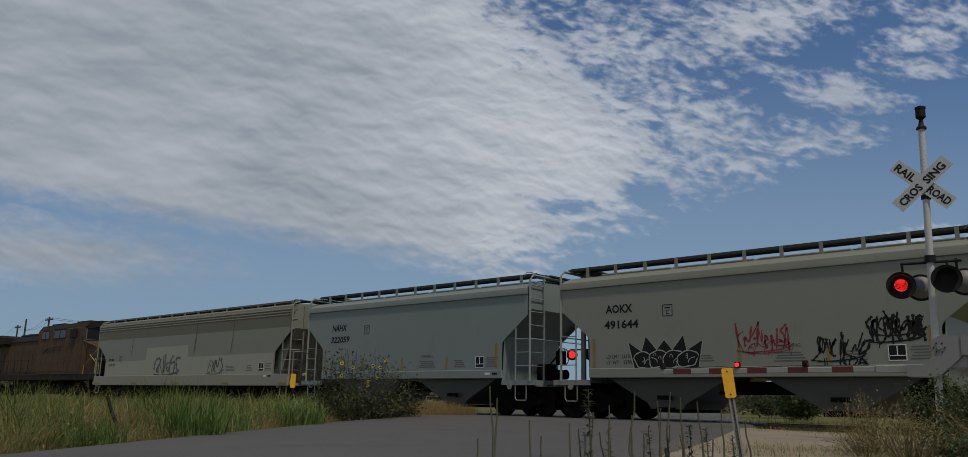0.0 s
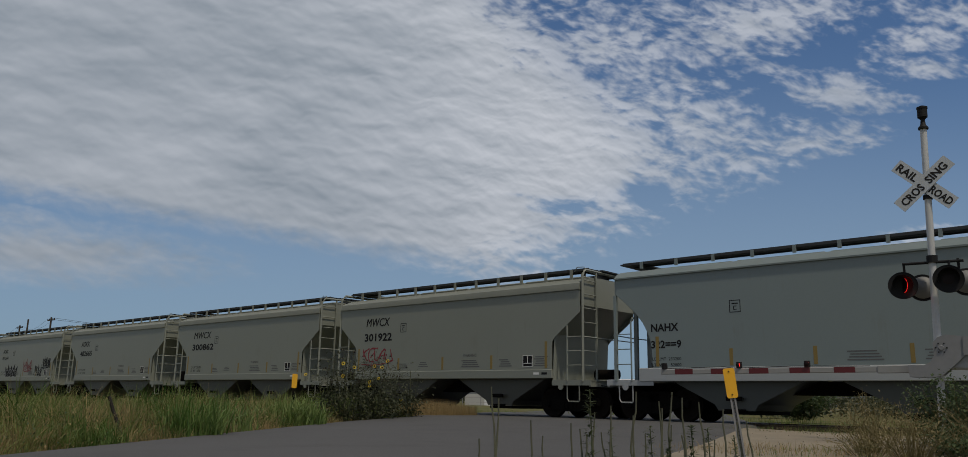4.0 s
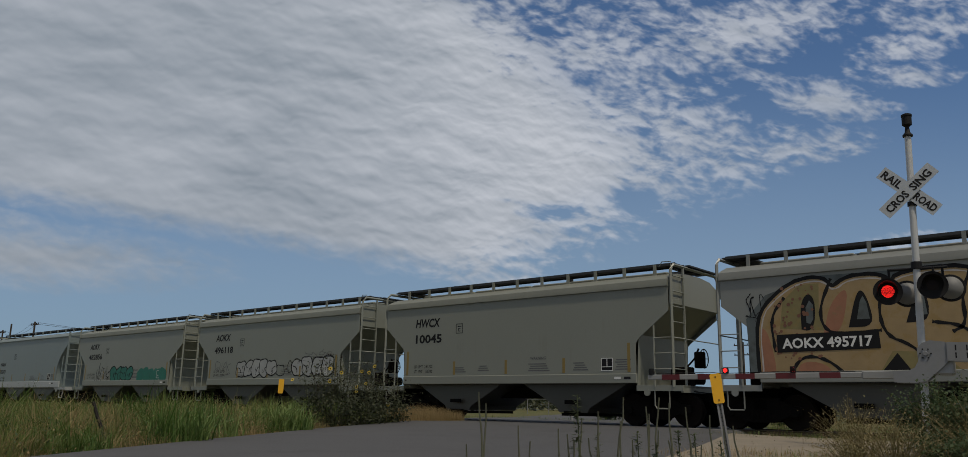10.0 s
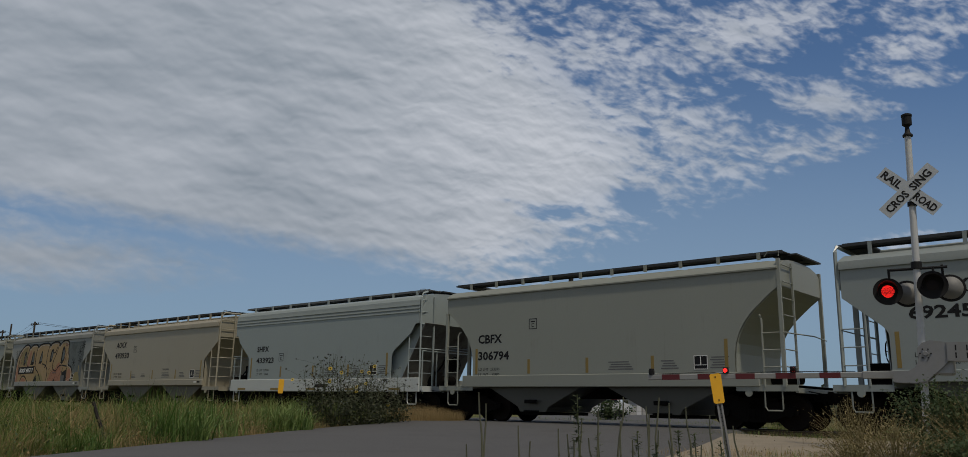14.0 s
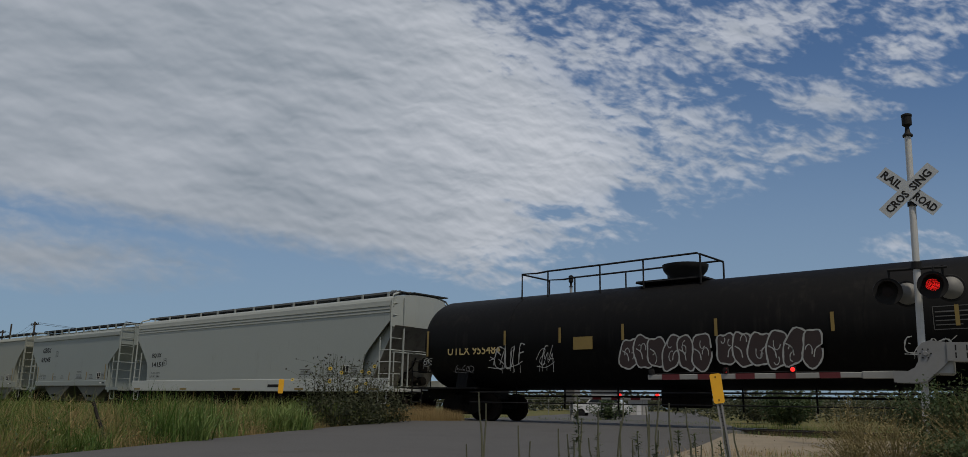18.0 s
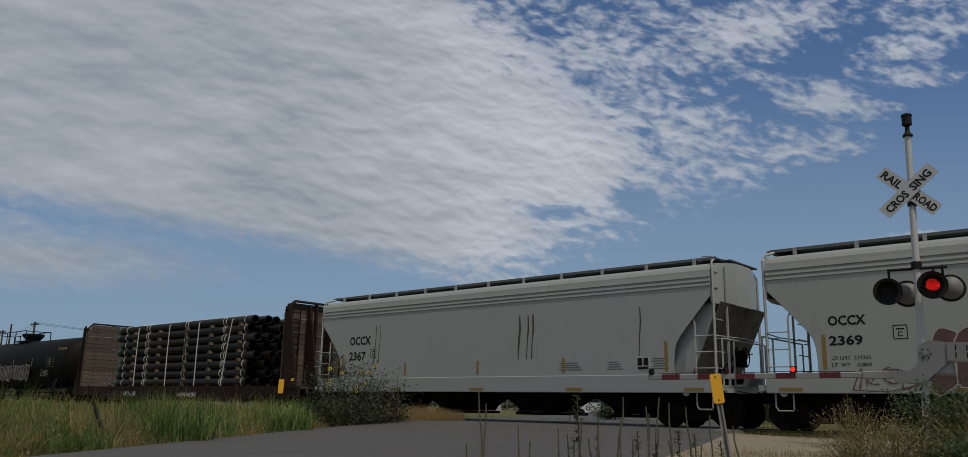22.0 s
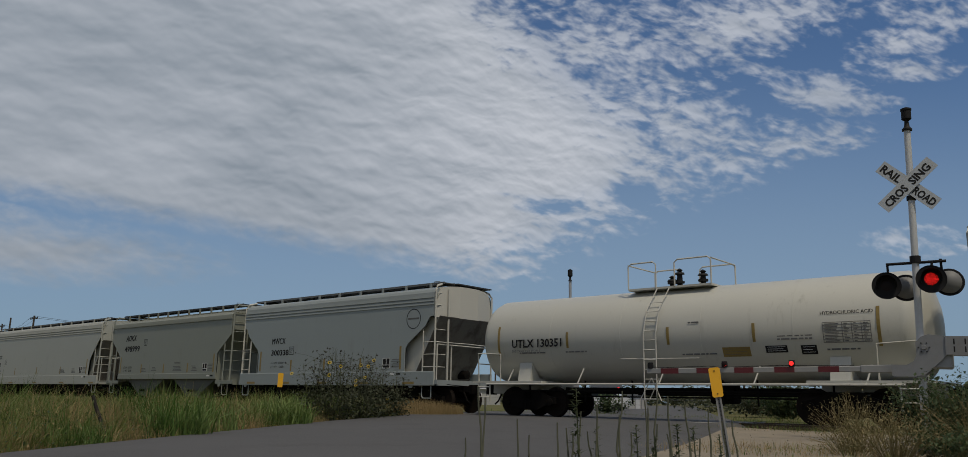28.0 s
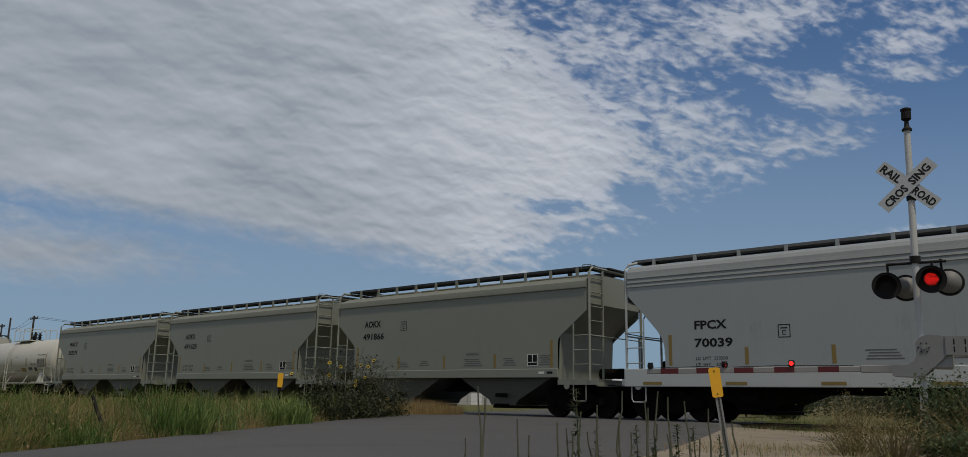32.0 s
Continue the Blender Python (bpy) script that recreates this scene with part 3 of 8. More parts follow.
    for sign in (-1, 1):
        e, h = end[sign], foot[sign]
        xe = e + 0.05
        # end wall, and the sheet that slopes down from it to the hoppers
        if kind == "P":
            part("end_wall", shared(("end_wall", *dim, sign), lambda m: bulged_wall(m, sign * xe, sign, roof, low, 0.26)), PAINT, car, colour=endcol)
            edge = [(xe + 0.25, low + 0.01), (h + 0.42, 1.15)] if sign > 0 else [(xe, low)] + [(x + 0.02, z) for x, z in edges[sign][1:]] + [(h + 0.02, 1.15)]
            for y in (-1.36, 1.36) if sign > 0 else ():
                part("inner_side", shared(("inner_side", *dim, sign, y), lambda m: m.prism([(sign * (h - 0.3), 1.15), (sign * (h + 0.38), 1.15), (sign * (e + 0.1), low), (sign * (h - 0.3), low)], y - 0.02, y + 0.02)), PAINT, car, colour=endcol)
        else:
            wall = [(-1.57, low), (-1.57, z_side)] + [(a * 0.97, b - 0.01) for a, b in roof[3:]] + [(-a * 0.97, b - 0.01) for a, b in reversed(roof[3:])] + [(1.57, z_side), (1.57, low)]
            part("end_wall", shared(("end_wall", *dim, sign), lambda m: m.prism(wall, sign * xe, sign * (xe - 0.03), "x")), PAINT, car, colour=endcol)
            edge = [(xe, low), (h + 0.10, 2.62), (h + 0.03, 1.15)] if kind == "G" else [(xe, low)] + [(x + 0.03, z) for x, z in edges[sign][1:]] + [(h + 0.03, 1.15)]
        for k, (u, v) in enumerate(zip(edge, edge[1:])):
            d = math.hypot(v[0] - u[0], v[1] - u[1])
            nx, nz = (u[1] - v[1]) / d * 0.02, (v[0] - u[0]) / d * 0.02
            # pellet cars take a darker colour here that stands for the overhang's shade
            part("slope_sheet", shared(("slope_sheet", *dim, sign, k), lambda m: m.prism([(sign * u[0], u[1]), (sign * v[0], v[1]), (sign * (v[0] - nx), v[1] - nz), (sign * (u[0] - nx), u[1] - nz)], -1.56, 1.56)), PAINT if kind != "P" else SHADEDSLOPE, car, colour=endcol)
        plat = mid + sign * (half - 0.42)
        a, b = sorted((sign * h, plat))
        part("end_platform", shared(("end_platform", *dim, sign), lambda m: m.box(a, b, -1.55, 1.55, 1.09, 1.15)), PAINT, car, colour=sillcol)
        part("platform_edge", shared(("platform_edge", *dim, sign), lambda m: [m.box(a, b, -1.585, -1.55, 1.00, 1.16), m.box(min(plat, plat - sign * 0.08), max(plat, plat - sign * 0.08), -1.55, 1.55, 0.96, 1.16)]), PAINT, car, colour=sillcol)
        part("jacking_eye", shared("jacking_eye", lambda m: [m.spin([(-0.02, 0.045), (-0.02, 0.10), (0.02, 0.10), (0.02, 0.045)], (0, -1.57, 0.96), "y", 14)]), PAINT, car, colour=sillcol, at=pose(sign * (h + 0.34 if sign > 0 else e - 0.28), 0, 0))
        if kind == "G":
            part("end_frame", shared(("end_frame", *dim, sign), portal_shape(sign * (xe + 0.04), top, 0.17, 1.12)), PAINT, car, colour=endcol)
        elif kind == "R":
            for y in (-1.57, 1.57):
                part("end_post", shared(("end_post", *dim, sign, y), lambda m: m.box(sign * (xe - 0.02) - 0.045, sign * (xe - 0.02) + 0.045, y - 0.045, y + 0.045, 1.12, 4.46 if sign > 0 else 3.70)), PAINT, car, colour=endcol)
        else:
            for y in ((-1.57, 1.57) if near_post or sign > 0 else (1.57,)):
                part("end_post", shared(("end_post", *dim, sign, y), lambda m: bar_path(m, [(sign * (xe + 0.03), y, 1.0), (sign * (xe + 0.03), y, top - 0.05), (sign * (xe - 0.02), y * 0.93, top + 0.12), (sign * (xe - 0.12), y * 0.72, top + 0.22)], 0.06)), PAINT, car, colour=endcol)
        # the ladder stands at the near corner of one end and at the far corner of the other
        y0, y1 = (-1.57, -1.05 if kind == "P" else -0.82) if sign > 0 else (0.82, 1.57)
        yi = y1 if sign > 0 else y0
        part("ladder_stile", shared(("ladder_stile", *dim, sign), lambda m: m.box(sign * (xe + 0.13 * (kind == "P") + 0.05) - 0.025, sign * (xe + 0.13 * (kind == "P") + 0.05) + 0.025, yi - 0.03, yi + 0.03, 1.12, top + (0.14 if kind == "G" else 0.0))), PAINT, car, colour=endcol)
        for z in rung_z:
            part("rung", shared(("rung", *dim, sign), rungs_shape(sign * (xe + 0.06), y0, y1, (0.0,))), PAINT, car, colour=endcol, at=pose(0, 0, z))
        part("side_ladder_stile", shared(("side_ladder_stile", *dim, sign), lambda m: m.rod([(sign * (e - 0.50), -1.58, 1.12), (sign * (e - 0.50), -1.58, 2.88), (sign * (e - 0.54), -1.56, 2.97), (sign * (e - 0.58), -1.5, 3.0)], 0.028, 6)), PAINT, car, colour=endcol)
        for z in rung_z[:3]:
            part("rung", shared(("side_rung", *dim, sign), lambda m: m.rod([(sign * (e - 0.50), -1.59, 0), (sign * (e + 0.09), -1.59, 0)], 0.016, 5)), PAINT, car, colour=endcol, at=pose(0, 0, z))
        a, b = sorted((sign * (e - 0.06), sign * (e - 0.52)))
        part("step", shared(("step", *dim, sign), lambda m: m.rod([(a, -1.56, 1.0), (a, -1.56, 0.60), (a + 0.06, -1.56, 0.51), (b - 0.02, -1.56, 0.51), (b, -1.56, 0.55), (b, -1.56, 1.0)], 0.022, 5)), PAINT, car, colour=tuple(c * 0.8 for c in sillcol))
        part("grab_rail", shared(("grab_rail", *dim, sign), lambda m: m.rod([(sign * (xe - 0.1), -1.3, top + 0.16), (sign * (xe - 0.1), -1.25, top + 0.30), (sign * (xe - 0.42), -1.2, top + 0.33), (sign * (xe - 0.55), -1.15, top + 0.2)], 0.014, 5)), PAINT, car, colour=roofcol) if sign > 0 else None
        part("end_rail", shared(("end_rail", *dim, sign), lambda m: m.rod([(sign * (xe + 0.07), -1.57, 2.5), (sign * (xe + 0.07 + 0.2 * (kind != "G")), 0.0, 2.5), (sign * (xe + 0.07), 1.57, 2.5)], 0.018, 5)), PAINT, car, colour=endcol)
        part("roof_cross_walk", shared(("roof_cross_walk", *dim, sign), lambda m: m.box(min(sign * (e - 0.55), sign * (e + 0.16)), max(sign * (e - 0.55), sign * (e + 0.16)), -0.5 if sign > 0 else -1.05, 1.45, 4.64 + U, 4.68 + U)), GRATE, car)
        if kind == "P":                              # a low railing round the end platform
            x = plat - sign * 0.12
            part("platform_rail", shared(("platform_rail", *dim, sign), lambda m: [m.rod([(x, q, 1.1), (x, q, 2.42), (sign * (xe + 0.05), q, 2.42)], 0.026, 5) for q in (-1.5, -0.75, 1.5)] + [m.rod([(x, -1.5, 2.42), (x, 1.5, 2.42)], 0.024, 5)]), PAINT, car, colour=endcol)
        else:
            for q in (-0.35, 0.45):
                part("brace_post", shared(("brace_post", *dim, sign, q), lambda m: m.box(sign * (xe + 0.0) - 0.06, sign * (xe + 0.0) + 0.06, q - 0.05, q + 0.05, 1.12, low)), PAINT, car, colour=tuple(c * 0.85 for c in endcol)) if sign < 0 else None
        if sign != gear:
            continue
        x = sign * (h + 0.62)
        part("brake_cylinder", shared("brake_cylinder", lambda m: m.spin([(-0.45, 0.02), (-0.42, 0.2), (0.2, 0.2), (0.24, 0.12), (0.42, 0.05), (0.45, 0.02)], (0, 0, 0), "x", 12), True), STEEL, car, at=pose(x, 0.45, 1.40))
        part("brake_valve", shared("brake_valve", lambda m: [m.box(-0.3, 0.3, -0.2, 0.2, 1.17, 1.75, 0.03), m.box(-0.12, 0.12, -0.26, 0.26, 1.3, 1.6, 0.03), m.rod([(0.1, 0, 1.7), (0.35, 0.1, 2.0), (0.5, 0.1, 2.3)], 0.03, 6)]), STEEL, car, at=pose(x, 0.1, 0))
    part("brake_wheel", shared("brake_wheel", brake_wheel_shape), STEEL, car, at=pose(xr + 0.16, 0.25, 2.0) if gear > 0 else pose(-hl - 0.5, 0.2, 2.05, 0, 0, 180))
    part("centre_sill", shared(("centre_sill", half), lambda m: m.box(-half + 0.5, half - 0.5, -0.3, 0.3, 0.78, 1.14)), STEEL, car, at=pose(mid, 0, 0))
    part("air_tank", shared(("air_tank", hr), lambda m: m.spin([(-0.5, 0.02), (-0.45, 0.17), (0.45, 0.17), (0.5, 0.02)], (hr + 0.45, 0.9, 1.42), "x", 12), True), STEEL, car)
    # walkways on the roof
    for sign in (-1, 1):
        y = sign * 0.78
        part("walkway", shared(("walkway", *dim, sign), lambda m: [m.box(-xl - 0.05, xr - 0.02, y - 0.28, y + 0.28, 4.655 + U, 4.68 + U), m.box(-xl - 0.05, xr - 0.02, y - 0.29, y - 0.26, 4.62 + U, 4.70 + U), m.box(-xl - 0.05, xr - 0.02, y + 0.26, y + 0.29, 4.62 + U, 4.70 + U)]), PALEGRATE if kind == "P" else GRATE, car)
        for k in range(posts):
            x = -xl + 0.62 + k * (xl + xr - 1.3) / (posts - 1)
            part("walkway_post", shared(("walkway_post", kind), lambda m: m.box(-0.045, 0.045, -0.03, 0.03, -0.36 if kind == "G" else -0.2, 0)), PAINT, car, colour=roofcol, at=pose(x, sign * 1.085, 4.68 + U))
    # bays below: shade under the sill put into darkened body colour or black steel
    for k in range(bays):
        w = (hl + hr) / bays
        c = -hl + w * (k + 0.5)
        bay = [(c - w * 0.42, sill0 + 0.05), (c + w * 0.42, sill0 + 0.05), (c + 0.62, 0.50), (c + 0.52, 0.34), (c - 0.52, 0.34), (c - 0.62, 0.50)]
        part("hopper_bay", shared(("hopper_bay", *dim, k), lambda m: m.prism(bay, -1.28, 1.28) if kind != "P" else m.prism(bay, -0.95, 0.95)), PAINT if kind != "P" else STEEL, car, "hopper bay in body colour darkened for shade", colour=tuple(c * f for c, f in zip(colour, (0.27, 0.255, 0.23))))
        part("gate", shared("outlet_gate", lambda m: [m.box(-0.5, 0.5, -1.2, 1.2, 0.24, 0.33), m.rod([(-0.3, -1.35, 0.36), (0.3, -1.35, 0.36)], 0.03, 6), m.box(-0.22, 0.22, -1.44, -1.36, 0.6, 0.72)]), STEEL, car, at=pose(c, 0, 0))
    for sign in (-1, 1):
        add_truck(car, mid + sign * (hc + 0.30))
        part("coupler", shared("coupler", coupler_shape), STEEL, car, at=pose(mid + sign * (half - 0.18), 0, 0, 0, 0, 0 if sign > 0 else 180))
    # lettering, reflectors, stencils
    for text, x, z, size, mat, fit in marks:
        slanted = isinstance(fit, tuple) and fit[1]
        lettering("lettering", text, -cr + x, z, SIDE - 0.004, size, mat, car, 0.16 if slanted else 0.0, 0.0 if "M" in text else 0.03 if size > 0.2 else 0.008, fit=fit[0] if fit else 0.0)
        if "M" in text and size > 0.2:               # a second coat of the stencil
            lettering("lettering", text, -cr + x + 0.02, z - 0.004, SIDE - 0.0046, size, mat, car, 0.16 if slanted else 0.0, 0.0, fit=fit[0])
    if marker:
        n = 5
        for k in range(n):
            x = -hl + 0.17 + k * (hl + hr - 0.4) / (n - 1)
            tall_ = 0.86 if k in (0, n - 1) else 0.46
            if kind != "P" or cr < 9.5:
                part("reflector", shared(("reflector", tall_), lambda m: m.box(-0.05, 0.05, -0.004, 0, 0, tall_)), marker, car, at=pose(x, SIDE - 0.001, 1.54))
            if kind == "P":
                part("reflector", shared(("flat_reflector",), lambda m: m.box(-0.3, 0.3, -0.004, 0, 0, 0.09)), marker, car, at=pose(x * 1.12, SIDE * 1.015 - 0.001, 1.0))
    bx = box_at if box_at is not None else hr - 0.98
    if bars and kind == "G":
        lettering("lettering", "WARNING", bx - 2.9, 1.98, SIDE - 0.004, 0.13, DIM, car, 0, 0.02)
    if bars:
        part("stencil_panel", shared("stencil_panel", lambda m: m.box(-0.19, 0.19, -0.004, 0, 0, 0.36)), INK, car, at=pose(bx, SIDE - 0.001, 1.60))
        part("stencil_lines", shared("stencil_panel_lines", lambda m: [m.box(-0.17, 0.17, -0.003, 0, 0.10, 0.118), m.box(-0.012, 0.012, -0.003, 0, 0.118, 0.34), m.box(-0.205, -0.185, -0.003, 0, -0.012, 0.37), m.box(0.185, 0.205, -0.003, 0, -0.012, 0.37), m.box(-0.185, 0.185, -0.003, 0, 0.352, 0.37), m.box(-0.185, 0.185, -0.003, 0, -0.012, 0.006)]), WHITE, car, at=pose(bx, SIDE - 0.006, 1.60))
        for k, (dx, zz, w, n) in enumerate(((-0.95, 1.62, 0.55, 4), (0.55, 1.62, 0.55, 5), (-2.55, 1.62, 0.85, 4), (-4.9, 1.66, 0.5, 3), (-6.0, 1.62, 0.6, 3))):
            part("small_print", shared(("small_print", w, n), lambda m: [m.box(-w / 2 + (0.04 * ((i * 7) % 3)), w / 2 - 0.05 * ((i * 5) % 4), -0.003, 0, 0.07 * i, 0.07 * i + 0.028) for i in range(n)]), DIM, car, at=pose(bx + dx, SIDE - 0.001, zz)) if kind == "G" or k < 3 else None
        for k, dx in enumerate((0.62, 0.95)):
            part("sill_label", shared(("sill_label", k), lambda m: m.box(-0.11, 0.11, -0.003, 0, 0, 0.07)), (WHITE, INK)[k], car, at=pose(bx + dx - 0.25, SIDE * 1.015 - 0.001, 1.34))
        part("plate_mark", shared("plate_mark", lambda m: [m.box(-0.16, 0.16, -0.003, 0, 0, 0.02), m.box(-0.16, 0.16, -0.003, 0, 0.32, 0.34), m.box(-0.16, -0.14, -0.003, 0, 0.02, 0.32), m.box(0.14, 0.16, -0.003, 0, 0.02, 0.32), m.box(-0.09, 0.09, -0.003, 0, 0.23, 0.26), m.box(-0.05, 0.05, -0.003, 0, 0.16, 0.18), m.box(-0.05, -0.03, -0.003, 0, 0.09, 0.16), m.box(-0.05, 0.05, -0.003, 0, 0.07, 0.09)]), INK, car, at=pose(-cr + plate_x, SIDE - 0.001, 2.22) if kind == "P" else pose(-cr + 4.0, SIDE - 0.001, 2.97))
    return car


def marks_g(a, b, wa=1.22, wb=1.62, x=1.75, small=False, slanted=True):
    """Reporting mark and number of a grain car: their widths, the left edge and two load lines below."""
    cap, z = (0.26, 3.16) if small else (0.32, 3.26)
    return ((a, x + 0.06, z, cap, INK, (wa, slanted)), (b, x, 2.69, cap, INK, (wb, slanted and small)), ("LD LMT  233700", x + 0.05, 1.79, 0.11, INK, (0.92, False)), ("LT  WT    52700", x + 0.05, 1.62, 0.11, INK, (0.92, False)))


def marks_p(a, b, wa=0.90, wb=1.25, x=1.58, z=2.66, cap=0.25, gap=0.49):
    return ((a, x, z, cap, INK, (wa, False)), (b, x, z - gap, cap, INK, (wb, False)), ("LD LMT  233200", x + 0.03, z - gap - 0.36, 0.09, INK, (0.92, False)), ("LT  WT    52800", x + 0.03, z - gap - 0.53, 0.09, INK, (0.92, False)))


G = dict(cr=6.42, kind="G", half=6.72, xl=6.15, xr=5.70, hl=5.13, hr=4.60)
R = dict(cr=6.42, kind="R", half=6.72, xl=6.22, xr=5.66, hl=5.0, hr=4.38, posts=10)
P = dict(cr=6.05, kind="P", half=6.65, xl=6.22, xr=5.73, hl=5.03, hr=4.30, posts=9)
GREY, BLUE, BEIGE, WARM, COOL, WHT = (0.223, 0.237, 0.202), (0.198, 0.240, 0.239), (0.309, 0.285, 0.217), (0.228, 0.237, 0.198), (0.283, 0.326, 0.324), (0.331, 0.361, 0.352)

GREYL = "grey covered hopper car with black stencilled numbers, dusty"
train = {}


def build_hoppers():
    h = train
    h["first"] = hopper("long drab grey covered hopper car with repainted patches and rust runs", -253.24, 9.95, "P", 10.3, 9.6, 9.5, 8.45, 8.45, (0.207, 0.220, 0.185), cut="straight", upright=True, roofcol=(0.15, 0.15, 0.12), marks=(("====", 1.9, 2.25, 0.3, INK, None), ("=====", 1.9, 1.95, 0.3, INK, None)), bays=4, posts=14, sillcol=(0.25, 0.25, 0.205))
    h["n059"] = hopper("blue-grey covered hopper car with black stencilled numbers", -232.64, colour=BLUE, marks=marks_g("NAHX", "322059", 0.95, 1.2, small=True), gear=1, **G)
    h["a644"] = hopper("grey covered hopper car with black and red graffiti", -219.35, colour=GREY, marks=marks_g("AOKX", "491644", 0.94, 1.19, 1.85, small=True, slanted=False), **G)
    h["a665"] = hopper(GREYL, -205.96, colour=GREY, marks=marks_g("AOKX", "482665", 1.23, 1.67), gear=1, **G)
    h["m862"] = hopper(GREYL, -192.52, colour=GREY, marks=marks_g("MWCX", "300862", 1.62, 2.0), **G)
    h["m922"] = hopper("grey covered hopper car with a small red tag", -179.15, colour=GREY, marks=marks_g("MWCX", "301922", 1.36, 1.60), **G)
    h["n2"] = hopper("blue-grey covered hopper car with rounded end cuts", -165.9, colour=BLUE, marks=marks_p("NAHX", "322==9", 0.89, 0.97, 1.38, 2.55, 0.23, 0.48), sillcol=(0.36, 0.38, 0.385), **R)
    h["m427"] = hopper(GREYL, -152.78, colour=WARM, marks=marks_g("MWCX", "301427", 1.36, 1.60), **G)
    h["n321"] = hopper("blue-grey covered hopper car with rounded end cuts", -139.41, colour=BLUE, marks=marks_p("NAHX", "322321", 0.89, 0.97, 1.62, 2.55, 0.23, 0.48), sillcol=(0.38, 0.40, 0.405), **R)
    h["a856"] = hopper("grey covered hopper car with green and black graffiti", -125.95, colour=GREY, marks=marks_g("AOKX", "482856", 1.21, 1.67), **G)
    h["a118"] = hopper("grey covered hopper car with silver bubble graffiti", -112.52, colour=GREY, marks=marks_g("AOKX", "496118", 1.23, 1.55), gear=1, **G)
    h["h045"] = hopper(GREYL, -99.05, colour=WARM, marks=marks_g("HWCX", "10045", 1.24, 1.31), gear=1, **G)
    h["a717"] = hopper("grey covered hopper car with a large tan graffiti piece", -85.60, colour=(0.229, 0.238, 0.220), marks=(("AOKX 495717", 1.92, 2.09, 0.27, WHITE, (2.2, False)),), **G)
    h["a930"] = hopper("beige covered hopper car with black stencilled numbers", -72.04, colour=BEIGE, marks=marks_g("AOKX", "493930", 1.21, 1.62), gear=1, **G)
    h["shpx"] = hopper("clean blue-grey covered hopper car with a white sill", -58.19, colour=COOL, sillcol=(0.50, 0.53, 0.515), marks=marks_p("SHPX", "433923", 0.88, 1.30), near_post=False, gear=1, **P)
    h["cbfx"] = hopper("grey covered hopper car with rounded end cuts", -45.15, colour=(0.260, 0.275, 0.239), U=0.08, marks=marks_p("CBFX", "306794", 1.05, 1.35, 1.65, 2.58, 0.30, 0.56), **R)
    h["gbrx"] = hopper("blue-grey covered hopper car with black stencilled numbers", -31.76, colour=(0.255, 0.290, 0.286), marks=marks_g("GBRX", "69245", 1.25, 1.35), **G)
    h["equx"] = hopper("long white covered hopper car for pellets", -17.77, 10.3, "P", 10.65, 10.0, 9.80, 8.65, 8.35, WHT, cut="sweep", marks=marks_p("EQUX", "14151", 0.95, 1.1, 2.0, 2.65), U=0.14, bays=4, posts=13, gear=1, sillcol=(0.47, 0.50, 0.49))
    O = dict(cr=8.95, kind="P", half=9.3, xl=8.70, xr=8.32, hl=7.5, hr=7.15, cut="sweep", bays=4, posts=11, U=0.1, gear=1)
    h["o67"] = hopper("long white covered hopper car with rust runs", 48.12, colour=(0.345, 0.370, 0.360), marks=marks_p("OCCX", "2367", 1.24, 0.99, 1.98, 2.75, 0.34, 0.59), **O)
    h["o69"] = hopper("long white covered hopper car with graffiti along its side", 66.75, colour=(0.345, 0.365, 0.350), marks=marks_p("OCCX", "2369", 0.9, 0.8, 1.75, 2.62), **O)
    h["o02"] = hopper("long white covered hopper car with yellowed dirt", 85.35, colour=(0.362, 0.372, 0.335), marks=marks_p("OCCX", "2402", 0.9, 0.8, 1.75, 2.62), **O)
    h["a999"] = hopper(GREYL, 103.99, colour=GREY, marks=marks_g("AOKX", "498999", 1.21, 1.68), **G)
    # the end colour is lightened to stand for sun on the end wall
    h["m338"] = hopper("blue-grey covered hopper car with pale ends, lightened as if sunlit", 117.41, colour=(0.273, 0.308, 0.312), marks=marks_p("MWCX", "300338", 0.95, 1.25, 1.95, 2.7), endcol=(0.484, 0.475, 0.422), **P)
    h["m076"] = hopper(GREYL, 146.05, colour=GREY, marks=marks_g("MWCX", "302076", 1.05, 1.2, small=True), **G)
    h["a625"] = hopper("grey covered hopper car with yellow reflectors", 159.46, colour=GREY, marks=marks_g("AOKX", "491625", 0.94, 1.19, small=True), **G)
    h["a866"] = hopper("grey covered hopper car with yellow reflectors", 172.90, colour=GREY, marks=marks_g("AOKX", "491866", 0.94, 1.19, small=True, slanted=False), **G)
    h["fpcx"] = hopper("clean pale grey covered hopper car", 186.66, colour=(0.315, 0.345, 0.355), plate_x=4.45, cut="sweep", sillcol=(0.47, 0.50, 0.505), marks=marks_p("FPCX", "70039", 0.95, 1.11, 1.93, 2.53), **P)


build_hoppers()


